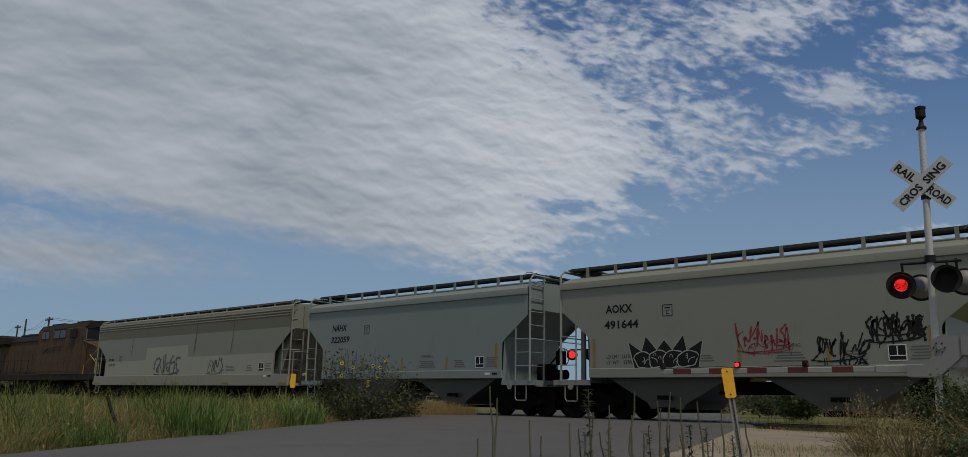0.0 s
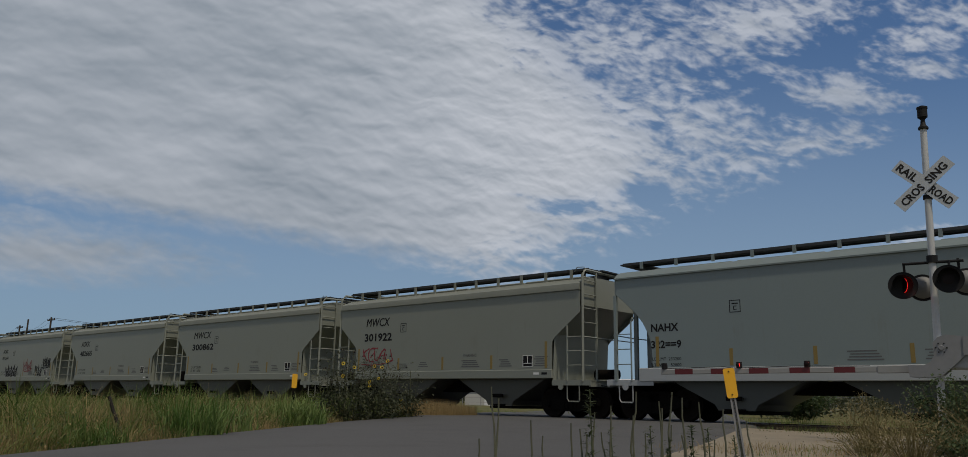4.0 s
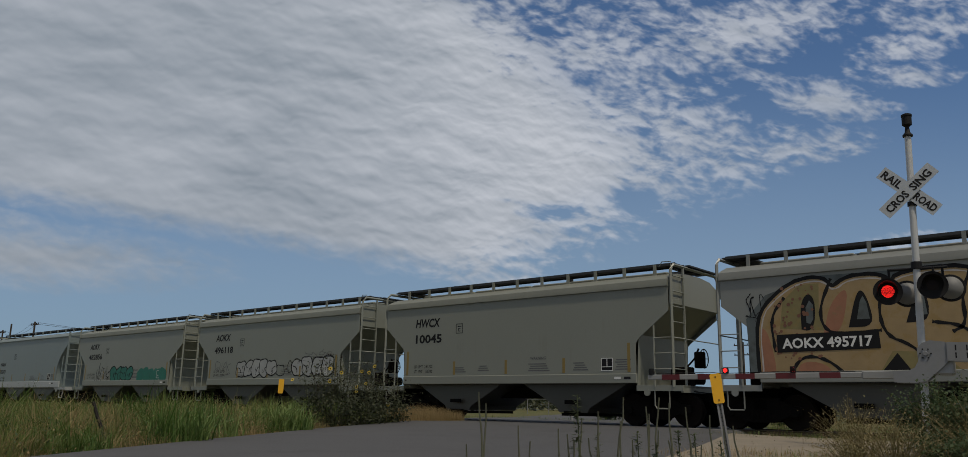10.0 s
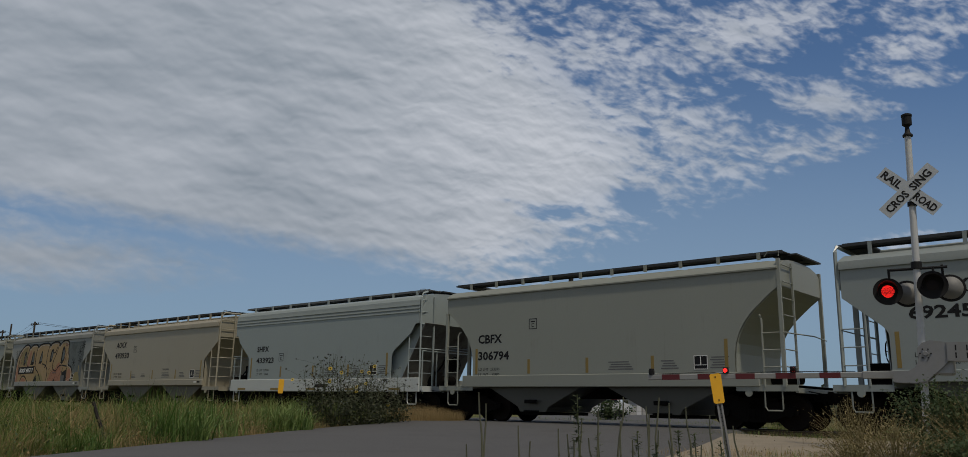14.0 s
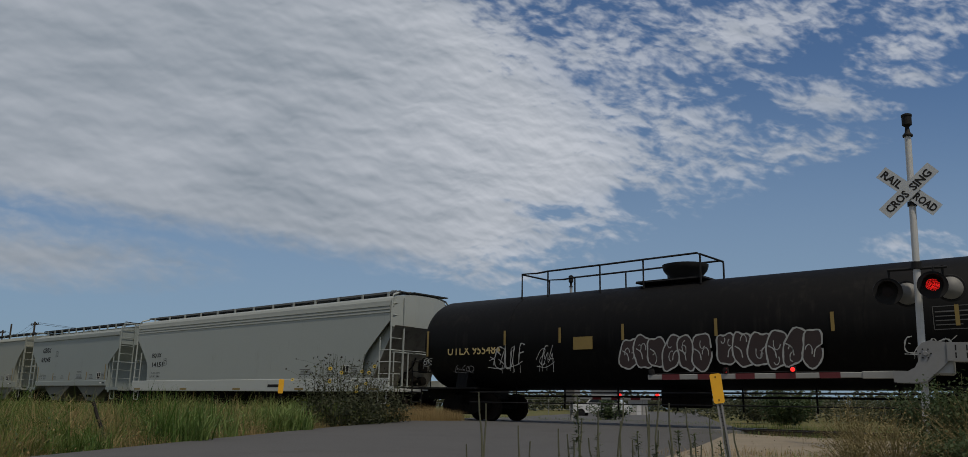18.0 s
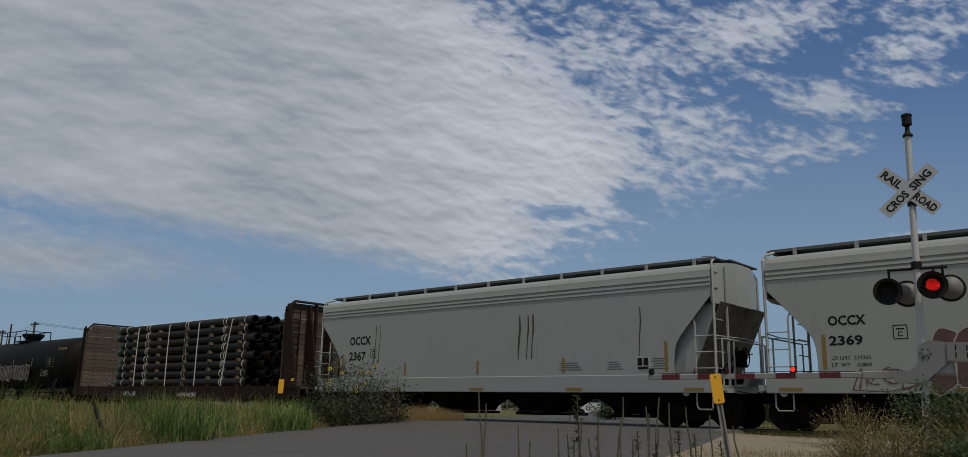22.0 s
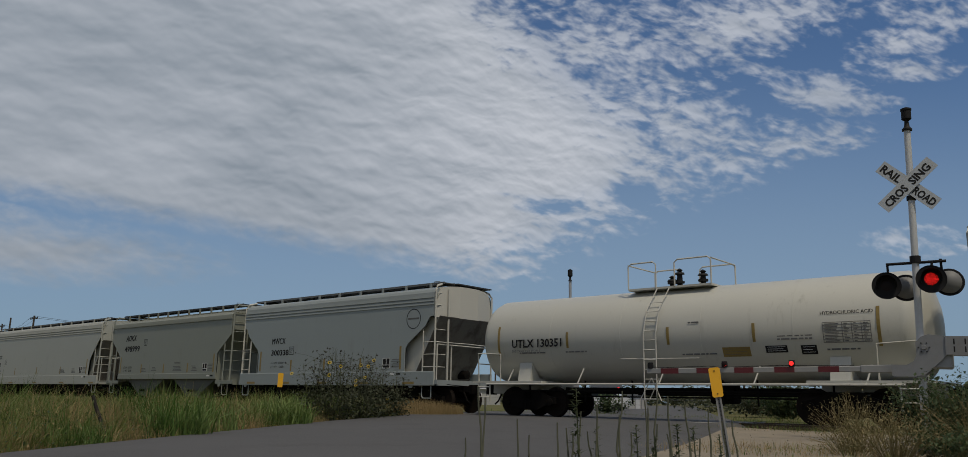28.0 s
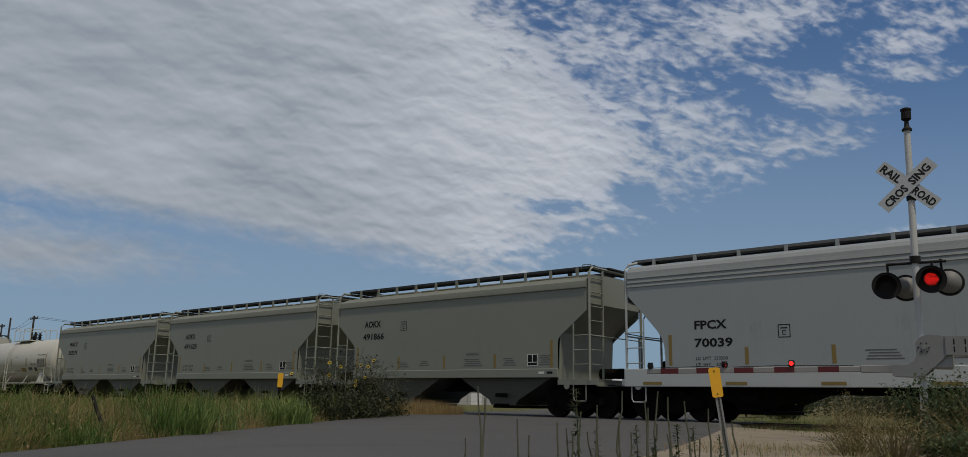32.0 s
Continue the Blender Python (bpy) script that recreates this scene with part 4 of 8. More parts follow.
def tank_car(label, s0, s1, r, zc, paint, half, marks, frame_paint, colour=None):
    """A tank car: a round barrel with bowed ends on two trucks, a railed platform on top."""
    mid = (s0 + s1) / 2
    car = car_root("tank_car", label, "tank car", mid)
    hl = (s1 - s0) / 2
    head = 0.42 * r
    prof = [(-hl, 0.02)] + [(-hl + head * (1 - math.cos(a)), r * math.sin(a)) for a in (0.25, 0.5, 0.75, 1.0, 1.25, 1.5708)]
    prof += [(-a, b) for a, b in reversed(prof)]
    s = Shape().spin(prof, (0, 0, zc), "x", 48)
    for k in range(1, 5):
        x = -hl + head + k * (2 * hl - 2 * head) / 5
        part("weld_seam", Shape().spin([(x - 0.025, r - 0.01), (x - 0.02, r + 0.003), (x + 0.02, r + 0.003), (x + 0.025, r - 0.01)], (0, 0, zc), "x", 48), paint, car, colour=colour, smooth=True)
    part("barrel", s, paint, car, colour=colour, smooth=True)
    for sign in (-1, 1):
        x = sign * (hl - 2.1)
        part("saddle", Shape().prism([(-1.35, 1.05), (1.35, 1.05), (1.2, zc - r * 0.55), (0.8, zc - r * 0.9), (-0.8, zc - r * 0.9), (-1.2, zc - r * 0.55)], x - 0.25, x + 0.25, "x"), frame_paint, car, colour=colour)
        a, b = sorted((sign * (hl - 2.9), sign * (half - 0.4)))
        part("end_sill", Shape().box(a, b, -0.35, 0.35, 0.72, 1.12, 0.02).box(a, b, -1.45, 1.45, 1.06, 1.12), frame_paint, car, colour=colour)
        c, d = sorted((sign * (half - 0.45), sign * (half - 1.5)))
        part("end_rail", Shape().rod([(sign * (half - 1.6), -1.42, 1.1), (sign * (half - 1.6), -1.42, 2.0), (sign * (half - 0.6), -1.42, 2.05), (sign * (half - 0.55), -1.3, 1.1)], 0.025, 6).rod([(sign * (half - 0.55), -1.3, 1.7), (sign * (half - 0.55), 1.3, 1.7)], 0.02, 6), frame_paint, car, colour=colour)
        part("end_step", shared(("tank_step", sign), ladder_shape(-0.25, 0.25, 0.4, 1.06, -1.42, 2)), frame_paint, car, colour=colour, at=pose(sign * (half - 0.9), 0, 0))
    add_running_gear(car, hl - 2.1, half)
    return car, hl


def tank_platform(car, x, z, w, d, paint, colour, rail=0.75, dome=True):
    part("platform", Shape().box(x - w / 2, x + w / 2, -d / 2, d / 2, z, z + 0.05), paint, car, colour=colour)
    s = Shape()
    for y in (-d / 2, d / 2):
        s.rod([(x - w / 2, y, z), (x - w / 2, y, z + rail), (x + w / 2, y, z + rail), (x + w / 2, y, z)], 0.022, 6)
    for sx in (-1, 1):
        s.rod([(x + sx * w / 2, -d / 2, z + rail), (x + sx * w / 2, d / 2, z + rail)], 0.022, 6)
    part("railing", s, paint, car, colour=colour)


def build_tanks():
    car, hl = tank_car("black tank car with white bubble graffiti", 3.75, 23.75, 1.62, 2.68, BLACKPAINT, 10.9, (), BLACKPAINT)
    tank_platform(car, -0.1, 4.30, 2.2, 1.5, BLACK, None, 0.0)
    s = Shape()
    for y in (-0.8, 0.8):
        s.rod([(-5.64, y, 4.1), (-5.64, y, 4.98), (-5.0, y, 4.95), (-4.54, y, 4.98), (-2.4, y, 4.99), (0.9, y, 5.02), (0.98, y, 4.95), (0.98, y, 4.1)], 0.032, 6)
        s.rod([(-4.54, y, 4.1), (-4.54, y, 4.97)], 0.03, 6).rod([(-2.48, y, 4.1), (-2.48, y, 4.98)], 0.03, 6).rod([(-0.91, y, 4.1), (-0.91, y, 4.99)], 0.03, 6)
    s.rod([(0.98, -0.8, 4.98), (0.98, 0.8, 4.98)], 0.03, 6).rod([(-5.64, -0.8, 4.96), (-5.64, 0.8, 4.96)], 0.03, 6)
    part("top_railing", s, BLACK, car)
    part("dome", Shape().spin([(0, 0.40), (0.12, 0.42), (0.40, 0.66), (0.52, 0.70), (0.58, 0.70), (0.60, 0.60), (0.60, 0.05)], (0.1, 0, 4.26), "z", 20), BLACK, car, smooth=True)
    part("under_pipe", Shape().rod([(-6.5, -0.5, 0.85), (6.5, -0.5, 0.85)], 0.035, 6).box(-0.6, 0.6, -0.5, 0.5, 0.55, 1.1, 0.05), STEEL, car)
    for k in range(7):
        part("hanger", shared("hanger", lambda m: m.box(-0.02, 0.02, -0.02, 0.02, 0.45, 1.15)), STEEL, car, at=pose(-6 + 2 * k, -0.6, 0))
    part("running_rail", Shape().rod([(-7.4, -1.4, 0.95), (7.4, -1.4, 0.95)], 0.03, 6).rod([(-7.4, -1.4, 0.62), (7.4, -1.4, 0.62)], 0.02, 6), BLACK, car)
    y = -1.632
    lettering("lettering", "UTLX 955484", -hl + 1.65, 2.22, -1.60, 0.42, TANWHITE, car, 0, 0.01)
    lettering("lettering", "UTLX 955484", hl - 1.75, 3.42, -1.47, 0.22, TANWHITE, car)
    part("small_print", Shape().box(7.1, 8.3, y, y + 0.004, 2.93, 2.945).box(7.1, 8.3, y, y + 0.004, 2.40, 2.415).box(7.1, 7.115, y, y + 0.004, 2.4, 2.94).box(8.29, 8.305, y, y + 0.004, 2.4, 2.94).box(7.15, 7.9, y, y + 0.004, 2.80, 2.83).box(7.15, 8.2, y, y + 0.004, 2.70, 2.72).box(7.15, 8.1, y, y + 0.004, 2.60, 2.62).box(7.15, 7.7, y, y + 0.004, 2.50, 2.52), DIM, car)
    part("small_print", Shape().box(-2.96, -2.25, y, y + 0.004, 2.25, 2.64), REFLECT, car)
    for k, x in enumerate((-9.3, -5.71, -3.47, -1.18, 1.76, 4.85, 7.6)):
        part("reflector", Shape().box(x - 0.045, x + 0.045, y - 0.003, y, 2.48 if k else 2.2, 2.96 if k else 3.1), REFLECT, car)
    for x in (hl - 2.0,):
        part("hazard_diamond", Shape().prism([(x, 1.36), (x + 0.13, 1.5), (x, 1.64), (x - 0.13, 1.5)], -1.24, -1.0), WHITE, car)
    train["tank1"] = car
    c2 = (0.50, 0.495, 0.44)
    car, hl = tank_car("dirty cream acid tank car with white platform rails", 131.05, 145.2, 1.42, 2.50, PAINT, 7.5, (), PAINT, c2)
    x = 0.08
    wht = (0.52, 0.51, 0.46)
    part("platform", Shape().box(x - 1.36, x + 1.36, -0.85, 0.85, 3.86, 3.92), PAINT, car, colour=c2)
    for a, b in ((-1.36, -0.41), (0.21, 1.37)):
        s = Shape()
        for yy in (-0.85, 0.85):
            s.rod([(x + a, yy, 3.9), (x + a, yy, 4.62), (x + a + 0.1, yy, 4.70), (x + b - 0.1, yy, 4.70), (x + b, yy, 4.62), (x + b, yy, 3.9)], 0.025, 6)
        s.rod([(x + (a if a < 0 else b), -0.85, 4.66), (x + (a if a < 0 else b), 0.85, 4.66)], 0.022, 6)
        part("railing", s, PAINT, car, colour=wht)
    for vx, vh in ((-0.30, 0.42), (-0.05, 0.62), (0.72, 0.52)):
        part("valve", Shape().spin([(0, 0.26), (0.10, 0.26), (0.11, 0.08), (0.2, 0.08), (0.21, 0.15), (0.27, 0.15), (0.28, 0.09), (vh - 0.14, 0.08), (vh - 0.13, 0.16), (vh - 0.08, 0.13), (vh - 0.06, 0.05), (vh, 0.10), (vh + 0.05, 0.02)], (x + vx, 0, 3.9), "z", 12), BLACK, car, smooth=True)
    pts = [(x - 0.12, -0.95, 3.85), (x - 0.26, -1.38, 3.15), (x - 0.31, -1.5, 2.5), (x - 0.31, -1.5, 0.5)]
    s = Shape()
    for dx in (-0.2, 0.2):
        s.rod([(p[0] + dx, p[1], p[2]) for p in pts], 0.02, 6)
    for k in range(11):
        z = 0.6 + k * 0.28
        yy = -1.5 if z < 2.5 else -1.5 + (z - 2.5) * 0.18 if z < 3.15 else -1.38 + (z - 3.15) * 0.6
        lx = x - 0.31 + max(0.0, z - 2.5) * 0.12
        s.rod([(lx - 0.2, yy, z), (lx + 0.2, yy, z)], 0.014, 5)
    part("ladder", s, PAINT, car, colour=wht)
    part("running_rail", Shape().rod([(-hl + 0.6, -1.45, 1.02), (hl - 0.6, -1.45, 1.02)], 0.035, 6), PAINT, car, colour=wht)
    for k in range(5):
        part("rail_brace", shared("rail_brace", lambda m: m.rod([(0, -1.45, 1.02), (0.12, -1.25, 1.5)], 0.025, 5)), PAINT, car, colour=wht, at=pose(-5.6 + 2.8 * k, 0, 0))
    part("under_pipe", Shape().box(-5.0, 5.0, -0.08, 0.08, 0.75, 0.95).rod([(-1.2, -0.5, 0.75), (4.2, -0.5, 0.75)], 0.05, 6).box(1.0, 1.7, -0.3, 0.3, 0.5, 1.1, 0.05), STEEL, car)
    yb = -1.432
    lettering("lettering", "UTLX 130351", -hl + 1.65, 2.2, -1.445, 0.36, INK, car, 0, 0.025)
    lettering("lettering", "HYDROCHLORIC ACID", 4.60, 2.77, -1.405, 0.122, INK, car, 0, 0.014)
    lettering("lettering", "THE TANK CAR PEOPLE", -hl + 1.65, 2.04, -1.43, 0.11, DIM, car)
    grid = Shape()
    for k in range(8):
        z = 2.06 + 0.0714 * k
        yy = -math.sqrt(1.432 ** 2 - (z - 2.5) ** 2)
        grid.box(4.65, 5.80, yy - 0.003, yy + 0.003, z, z + 0.012)
    for k, xx in enumerate((4.65, 5.12, 5.35, 5.58, 5.79)):
        for j in range(7):
            z = 2.06 + 0.0714 * j
            yy = -math.sqrt(1.432 ** 2 - (z + 0.04 - 2.5) ** 2)
            grid.box(xx, xx + 0.012, yy - 0.004, yy + 0.002, z, z + 0.075)
            if k < 4:
                grid.box(xx + 0.05, xx + (0.40 if k == 0 else 0.17) - 0.03 * ((j * 5 + k) % 3), yy - 0.004, yy + 0.002, z + 0.028, z + 0.05)
    part("data_table", grid, DIM, car)
    for a, b, z0, z1, m in ((1.91, 2.70, 1.77, 2.02, REFLECT), (3.12, 3.70, 1.85, 2.03, INK), (4.05, 4.45, 1.79, 2.02, INK)):
        ya, yb2 = -math.sqrt(1.428 ** 2 - (z0 - 2.5) ** 2), -math.sqrt(1.428 ** 2 - (z1 - 2.5) ** 2)
        panel = part("stencil_panel", Shape().prism([(ya, z0), (yb2, z1), (yb2 + 0.01, z1), (ya + 0.01, z0)], a, b, "x"), m, car)
        lines = Shape()
        for k in range(3):
            z = z0 + (z1 - z0) * (0.22 + 0.28 * k)
            yy = ya + (yb2 - ya) * (0.22 + 0.28 * k)
            lines.box(a + 0.05, b - 0.05 - 0.06 * (k % 2), yy - 0.004, yy + 0.004, z, z + 0.018)
        part("small_print", lines, DIM if m is REFLECT else WHITE, panel)
    for xx, w, zz, n in ((3.92, 0.9, 2.17, 2), (1.21, 1.04, 1.84, 2), (1.15, 0.4, 2.72, 1), (-4.6, 1.1, 2.0, 3), (-2.9, 0.8, 2.0, 3), (5.1, 0.8, 1.88, 2)):
        yy = -math.sqrt(1.437 ** 2 - (zz - 2.5) ** 2)
        words = Shape()
        for i in range(n):
            px = xx - w / 2
            k = 0
            while px < xx + w / 2 - 0.06:
                ln = 0.07 + 0.05 * ((k * 7 + i * 3) % 4)
                words.box(px, min(px + ln, xx + w / 2), yy - 0.003, yy + 0.006, zz + 0.085 * i, zz + 0.085 * i + 0.04)
                px += ln + 0.035
                k += 1
        part("small_print", words, DIM, car)
    for k, xx in enumerate((-6.0, -3.2, 0.31, 2.85, 5.98)):
        z0, z1 = (2.14, 2.64) if 0 < k < 4 else (1.95, 2.92)
        strip = [(-math.sqrt(1.436 ** 2 - (z0 + (z1 - z0) * q / 6 - 2.5) ** 2), z0 + (z1 - z0) * q / 6) for q in range(7)]
        part("reflector", Shape().prism(strip + [(a + 0.01, b) for a, b in reversed(strip)], xx - 0.04, xx + 0.04, "x"), REFLECT, car)
    part("grab_rail", Shape().rod([(-1.27, -1.4, 1.76), (1.25, -1.4, 1.74)], 0.014, 5), PAINT, car, colour=wht)
    for xx, tilt in ((-0.6, 0.35), (0.1, -0.35), (-0.3, 0.3)):
        part("ladder_brace", Shape().rod([(xx, -1.48, 0.55), (xx + tilt, -1.4, 1.2)], 0.016, 5), PAINT, car, colour=wht)
    for xx in (-5.2, -3.0, -1.3, 1.6, 2.6, 4.6):
        part("hanger", shared("hanger", lambda m: m.box(-0.02, 0.02, -0.02, 0.02, 0.45, 1.15)), STEEL, car, at=pose(xx, -0.7, 0))
    part("under_pipe", Shape().rod([(-5.8, -0.9, 0.82), (5.8, -0.9, 0.82)], 0.03, 6).rod([(-5.8, -0.6, 0.66), (5.8, -0.6, 0.66)], 0.025, 6), STEEL, car)
    train["tank2"] = car


build_tanks()


def build_bulkhead_flat():
    """A brown flat car with plank bulkheads at both ends and a load of pipes."""
    s0, s1 = 25.1, 46.95
    mid, hl = (s0 + s1) / 2, (s1 - s0) / 2
    car = car_root("bulkhead_flat_car", "rust-brown flat car with tall plank bulkheads", "flat car", mid)
    part("deck", Shape().box(-hl, hl, -1.5, 1.5, 1.06, 1.16), WOOD, car)
    part("centre_sill", Shape().prism([(-hl, 0.95), (hl, 0.95), (hl - 3.4, 0.55), (-hl + 3.4, 0.55)], -0.4, 0.4), RUSTRED, car)
    for y in (-1.54, 1.54):
        part("side_sill", Shape().prism([(-hl, 1.18), (hl, 1.18), (hl, 0.72), (hl - 3.2, 0.72), (hl - 4.4, 0.48), (-hl + 4.4, 0.48), (-hl + 3.2, 0.72), (-hl, 0.72)], y - 0.04, y + 0.04), RUSTRED, car)
    for k in range(8):
        part("stake_pocket", shared("stake_pocket", lambda m: m.box(-0.09, 0.09, -1.66, -1.58, 0.85, 1.25, 0.01)), RUSTRED, car, at=pose(-hl + 2.2 + k * 2.5, 0, 0))
    for sign in (-1, 1):
        b = part("bulkhead_frame", Shape().box(-0.06 - 0.22 * (sign < 0), 0.06, -1.62, -1.48, 1.1, 4.6).box(-0.06, 0.06, 1.48, 1.62, 1.1, 4.75).box(-0.06, 0.06, -0.06, 0.06, 1.1, 4.85).prism([(-1.62, 4.45), (-1.2, 4.90), (1.2, 4.90), (1.62, 4.45), (1.62, 4.37), (1.18, 4.82), (-1.18, 4.82), (-1.62, 4.37)], -0.1, 0.1, "x"), RUSTRED, car, at=pose(-hl + 0.86 if sign < 0 else hl - 1.2, 0, 0))
        for y in (-1.58, -0.5, 0.5, 1.58):
            part("brace", shared(("brace", sign), lambda m: m.prism([(sign * 0.05, 1.1), (sign * (0.6 if sign < 0 else 1.0), 1.1), (sign * (0.12 if sign < 0 else 0.25), 4.7), (sign * 0.05, 4.7)], -0.04, 0.04)), RUSTRED, b, at=pose(0, y, 0))
        for k in range(16):
            z0 = 1.18 + k * 0.226
            w = 1.6 if z0 + 0.22 < 4.45 else 1.6 - (z0 + 0.22 - 4.45) * 0.8
            part("plank", shared(("bulkhead_plank", round(w, 3), k % 3), lambda m: m.box(-0.05, 0.05, -w, w, 0.004, 0.214 + 0.006 * (k % 3), 0.008)), WOOD, b, at=pose(-sign * (0.11 + 0.004 * (k % 4)), 0, z0, 0, 0, 0))
        part("end_ladder", shared(("flat_ladder", sign), lambda m: [ladder_shape(-0.2, 0.2, 1.2, 4.5, 0, 10)(m)]), RUSTRED, b, at=pose(sign * 0.12, -1.15, 0, 0, 0, 90))
    lettering("lettering", "UP 262254", -hl + 6.4, 0.70, -1.586, 0.30, WHITE, car, 0, 0.015)
    lettering("lettering", "UNION PACIFIC", 0.95, 0.68, -1.586, 0.27, WHITE, car, 0, 0.012)
    lettering("lettering", "F-110-1", -hl + 4.5, 0.66, -1.586, 0.18, DIM, car)
    lettering("lettering", "LD LMT  ======", -hl + 5.15, 0.84, -1.586, 0.16, DIM, car)
    lettering("lettering", "LT WT   =====", -hl + 5.15, 0.66, -1.586, 0.16, DIM, car)
    part("stencil_panel", Shape().box(3.6, 3.9, -1.586, -1.58, 0.72, 0.95), INK, car)
    add_running_gear(car, hl - 2.0, 11.3)
    # the load: rows of pipes, each a tube of its own, strapped
    load = thing("pipe_load", "strapped stack of black steel pipes with green ends", "pipe load", at=pose(place_at(mid, 0), YT, 0))
    CARS.append((load, mid))
    rng = random.Random(4)
    r, x0 = 0.198, -6.05

    def pipe_shape(length, inner=0.86):
        def build(m):
            n = 18
            prof = [(0, r * inner), (0, r), (0.06, r * 1.07), (0.5, r * 1.07), (0.52, r), (length - 0.25, r), (length - 0.2, r * 1.03), (length, r * 1.03), (length, r * inner), (length - 0.4, r * inner * 0.98)]
            rings = [[(a, b * math.cos(6.2832 * k / n), b * math.sin(6.2832 * k / n)) for k in range(n)] for a, b in prof]
            rings.insert(0, [(0.4, r * inner * math.cos(6.2832 * k / n), r * inner * math.sin(6.2832 * k / n)) for k in range(n)])
            m.loft(rings, caps=True)
        return build

    for row in range(8):
        z = 1.38 + 0.407 * row
        for col in range(6):
            y = -1.22 + col * 0.488 + (0.0 if row % 2 == 0 else 0.03)
            jog = rng.uniform(-0.12, 0.12) - (0.25 if row in (6, 7) else 0.0) + (0.18 if row in (3, 5) else 0)
            ln = 12.8 + rng.uniform(-0.2, 0.35) + (0.35 * (col % 3))
            p = part("pipe", shared(("pipe", round(ln, 1)), pipe_shape(round(ln, 1)), True), PIPE, load, at=pose(x0 + jog, y, z))
            part("pipe_end", shared("pipe_collar", lambda m: m.spin([(-0.004, r * 0.86), (-0.006, r * 1.03), (0.0, r * 1.085), (0.26, r * 1.085), (0.27, r)], (0, 0, 0), "x", 18), True), PIPECAP, p)
        for sx in (-4.2, -1.5, 1.2, 3.5, 6.0):
            part("spacer", shared("spacer", lambda m: m.prism([(-0.14, 0.0), (0.14, 0.0), (0.07, 0.09), (0.05, 0.16), (-0.05, 0.16), (-0.07, 0.09)], -1.50, 1.5)), BRACKET, load, at=pose(sx, 0, z - 0.30))
        for k, sx in enumerate((-5.3, -3.0, -2.75, 1.0, 1.2, 4.45, 4.65, 6.25)):
            part("strap", shared("pipe_strap", lambda m: m.rod([(0.02 * math.sin(a), -1.22 - (r + 0.012) * math.cos(a), (r + 0.012) * math.sin(a)) for a in (-1.7, -1.1, -0.5, 0, 0.5, 1.1, 1.7)], 0.018, 4)), STRAP, load, at=pose(sx + 0.05 * ((row + k) % 2), 0, z))
    for k, sx in enumerate((-3.8, -0.5, 2.35, 5.0)):
        lean = (0.0, 0.02, 0.0, -0.28)[k]
        part("tie_down", Shape().rod([(sx + lean, -1.46, 1.2), (sx, -1.47, 2.8), (sx - lean, -1.45, 4.25), (sx - lean, -1.2, 4.45), (sx - lean, 1.2, 4.45)], 0.022, 5), STRAP, load)
    train["flat"] = car


build_bulkhead_flat()


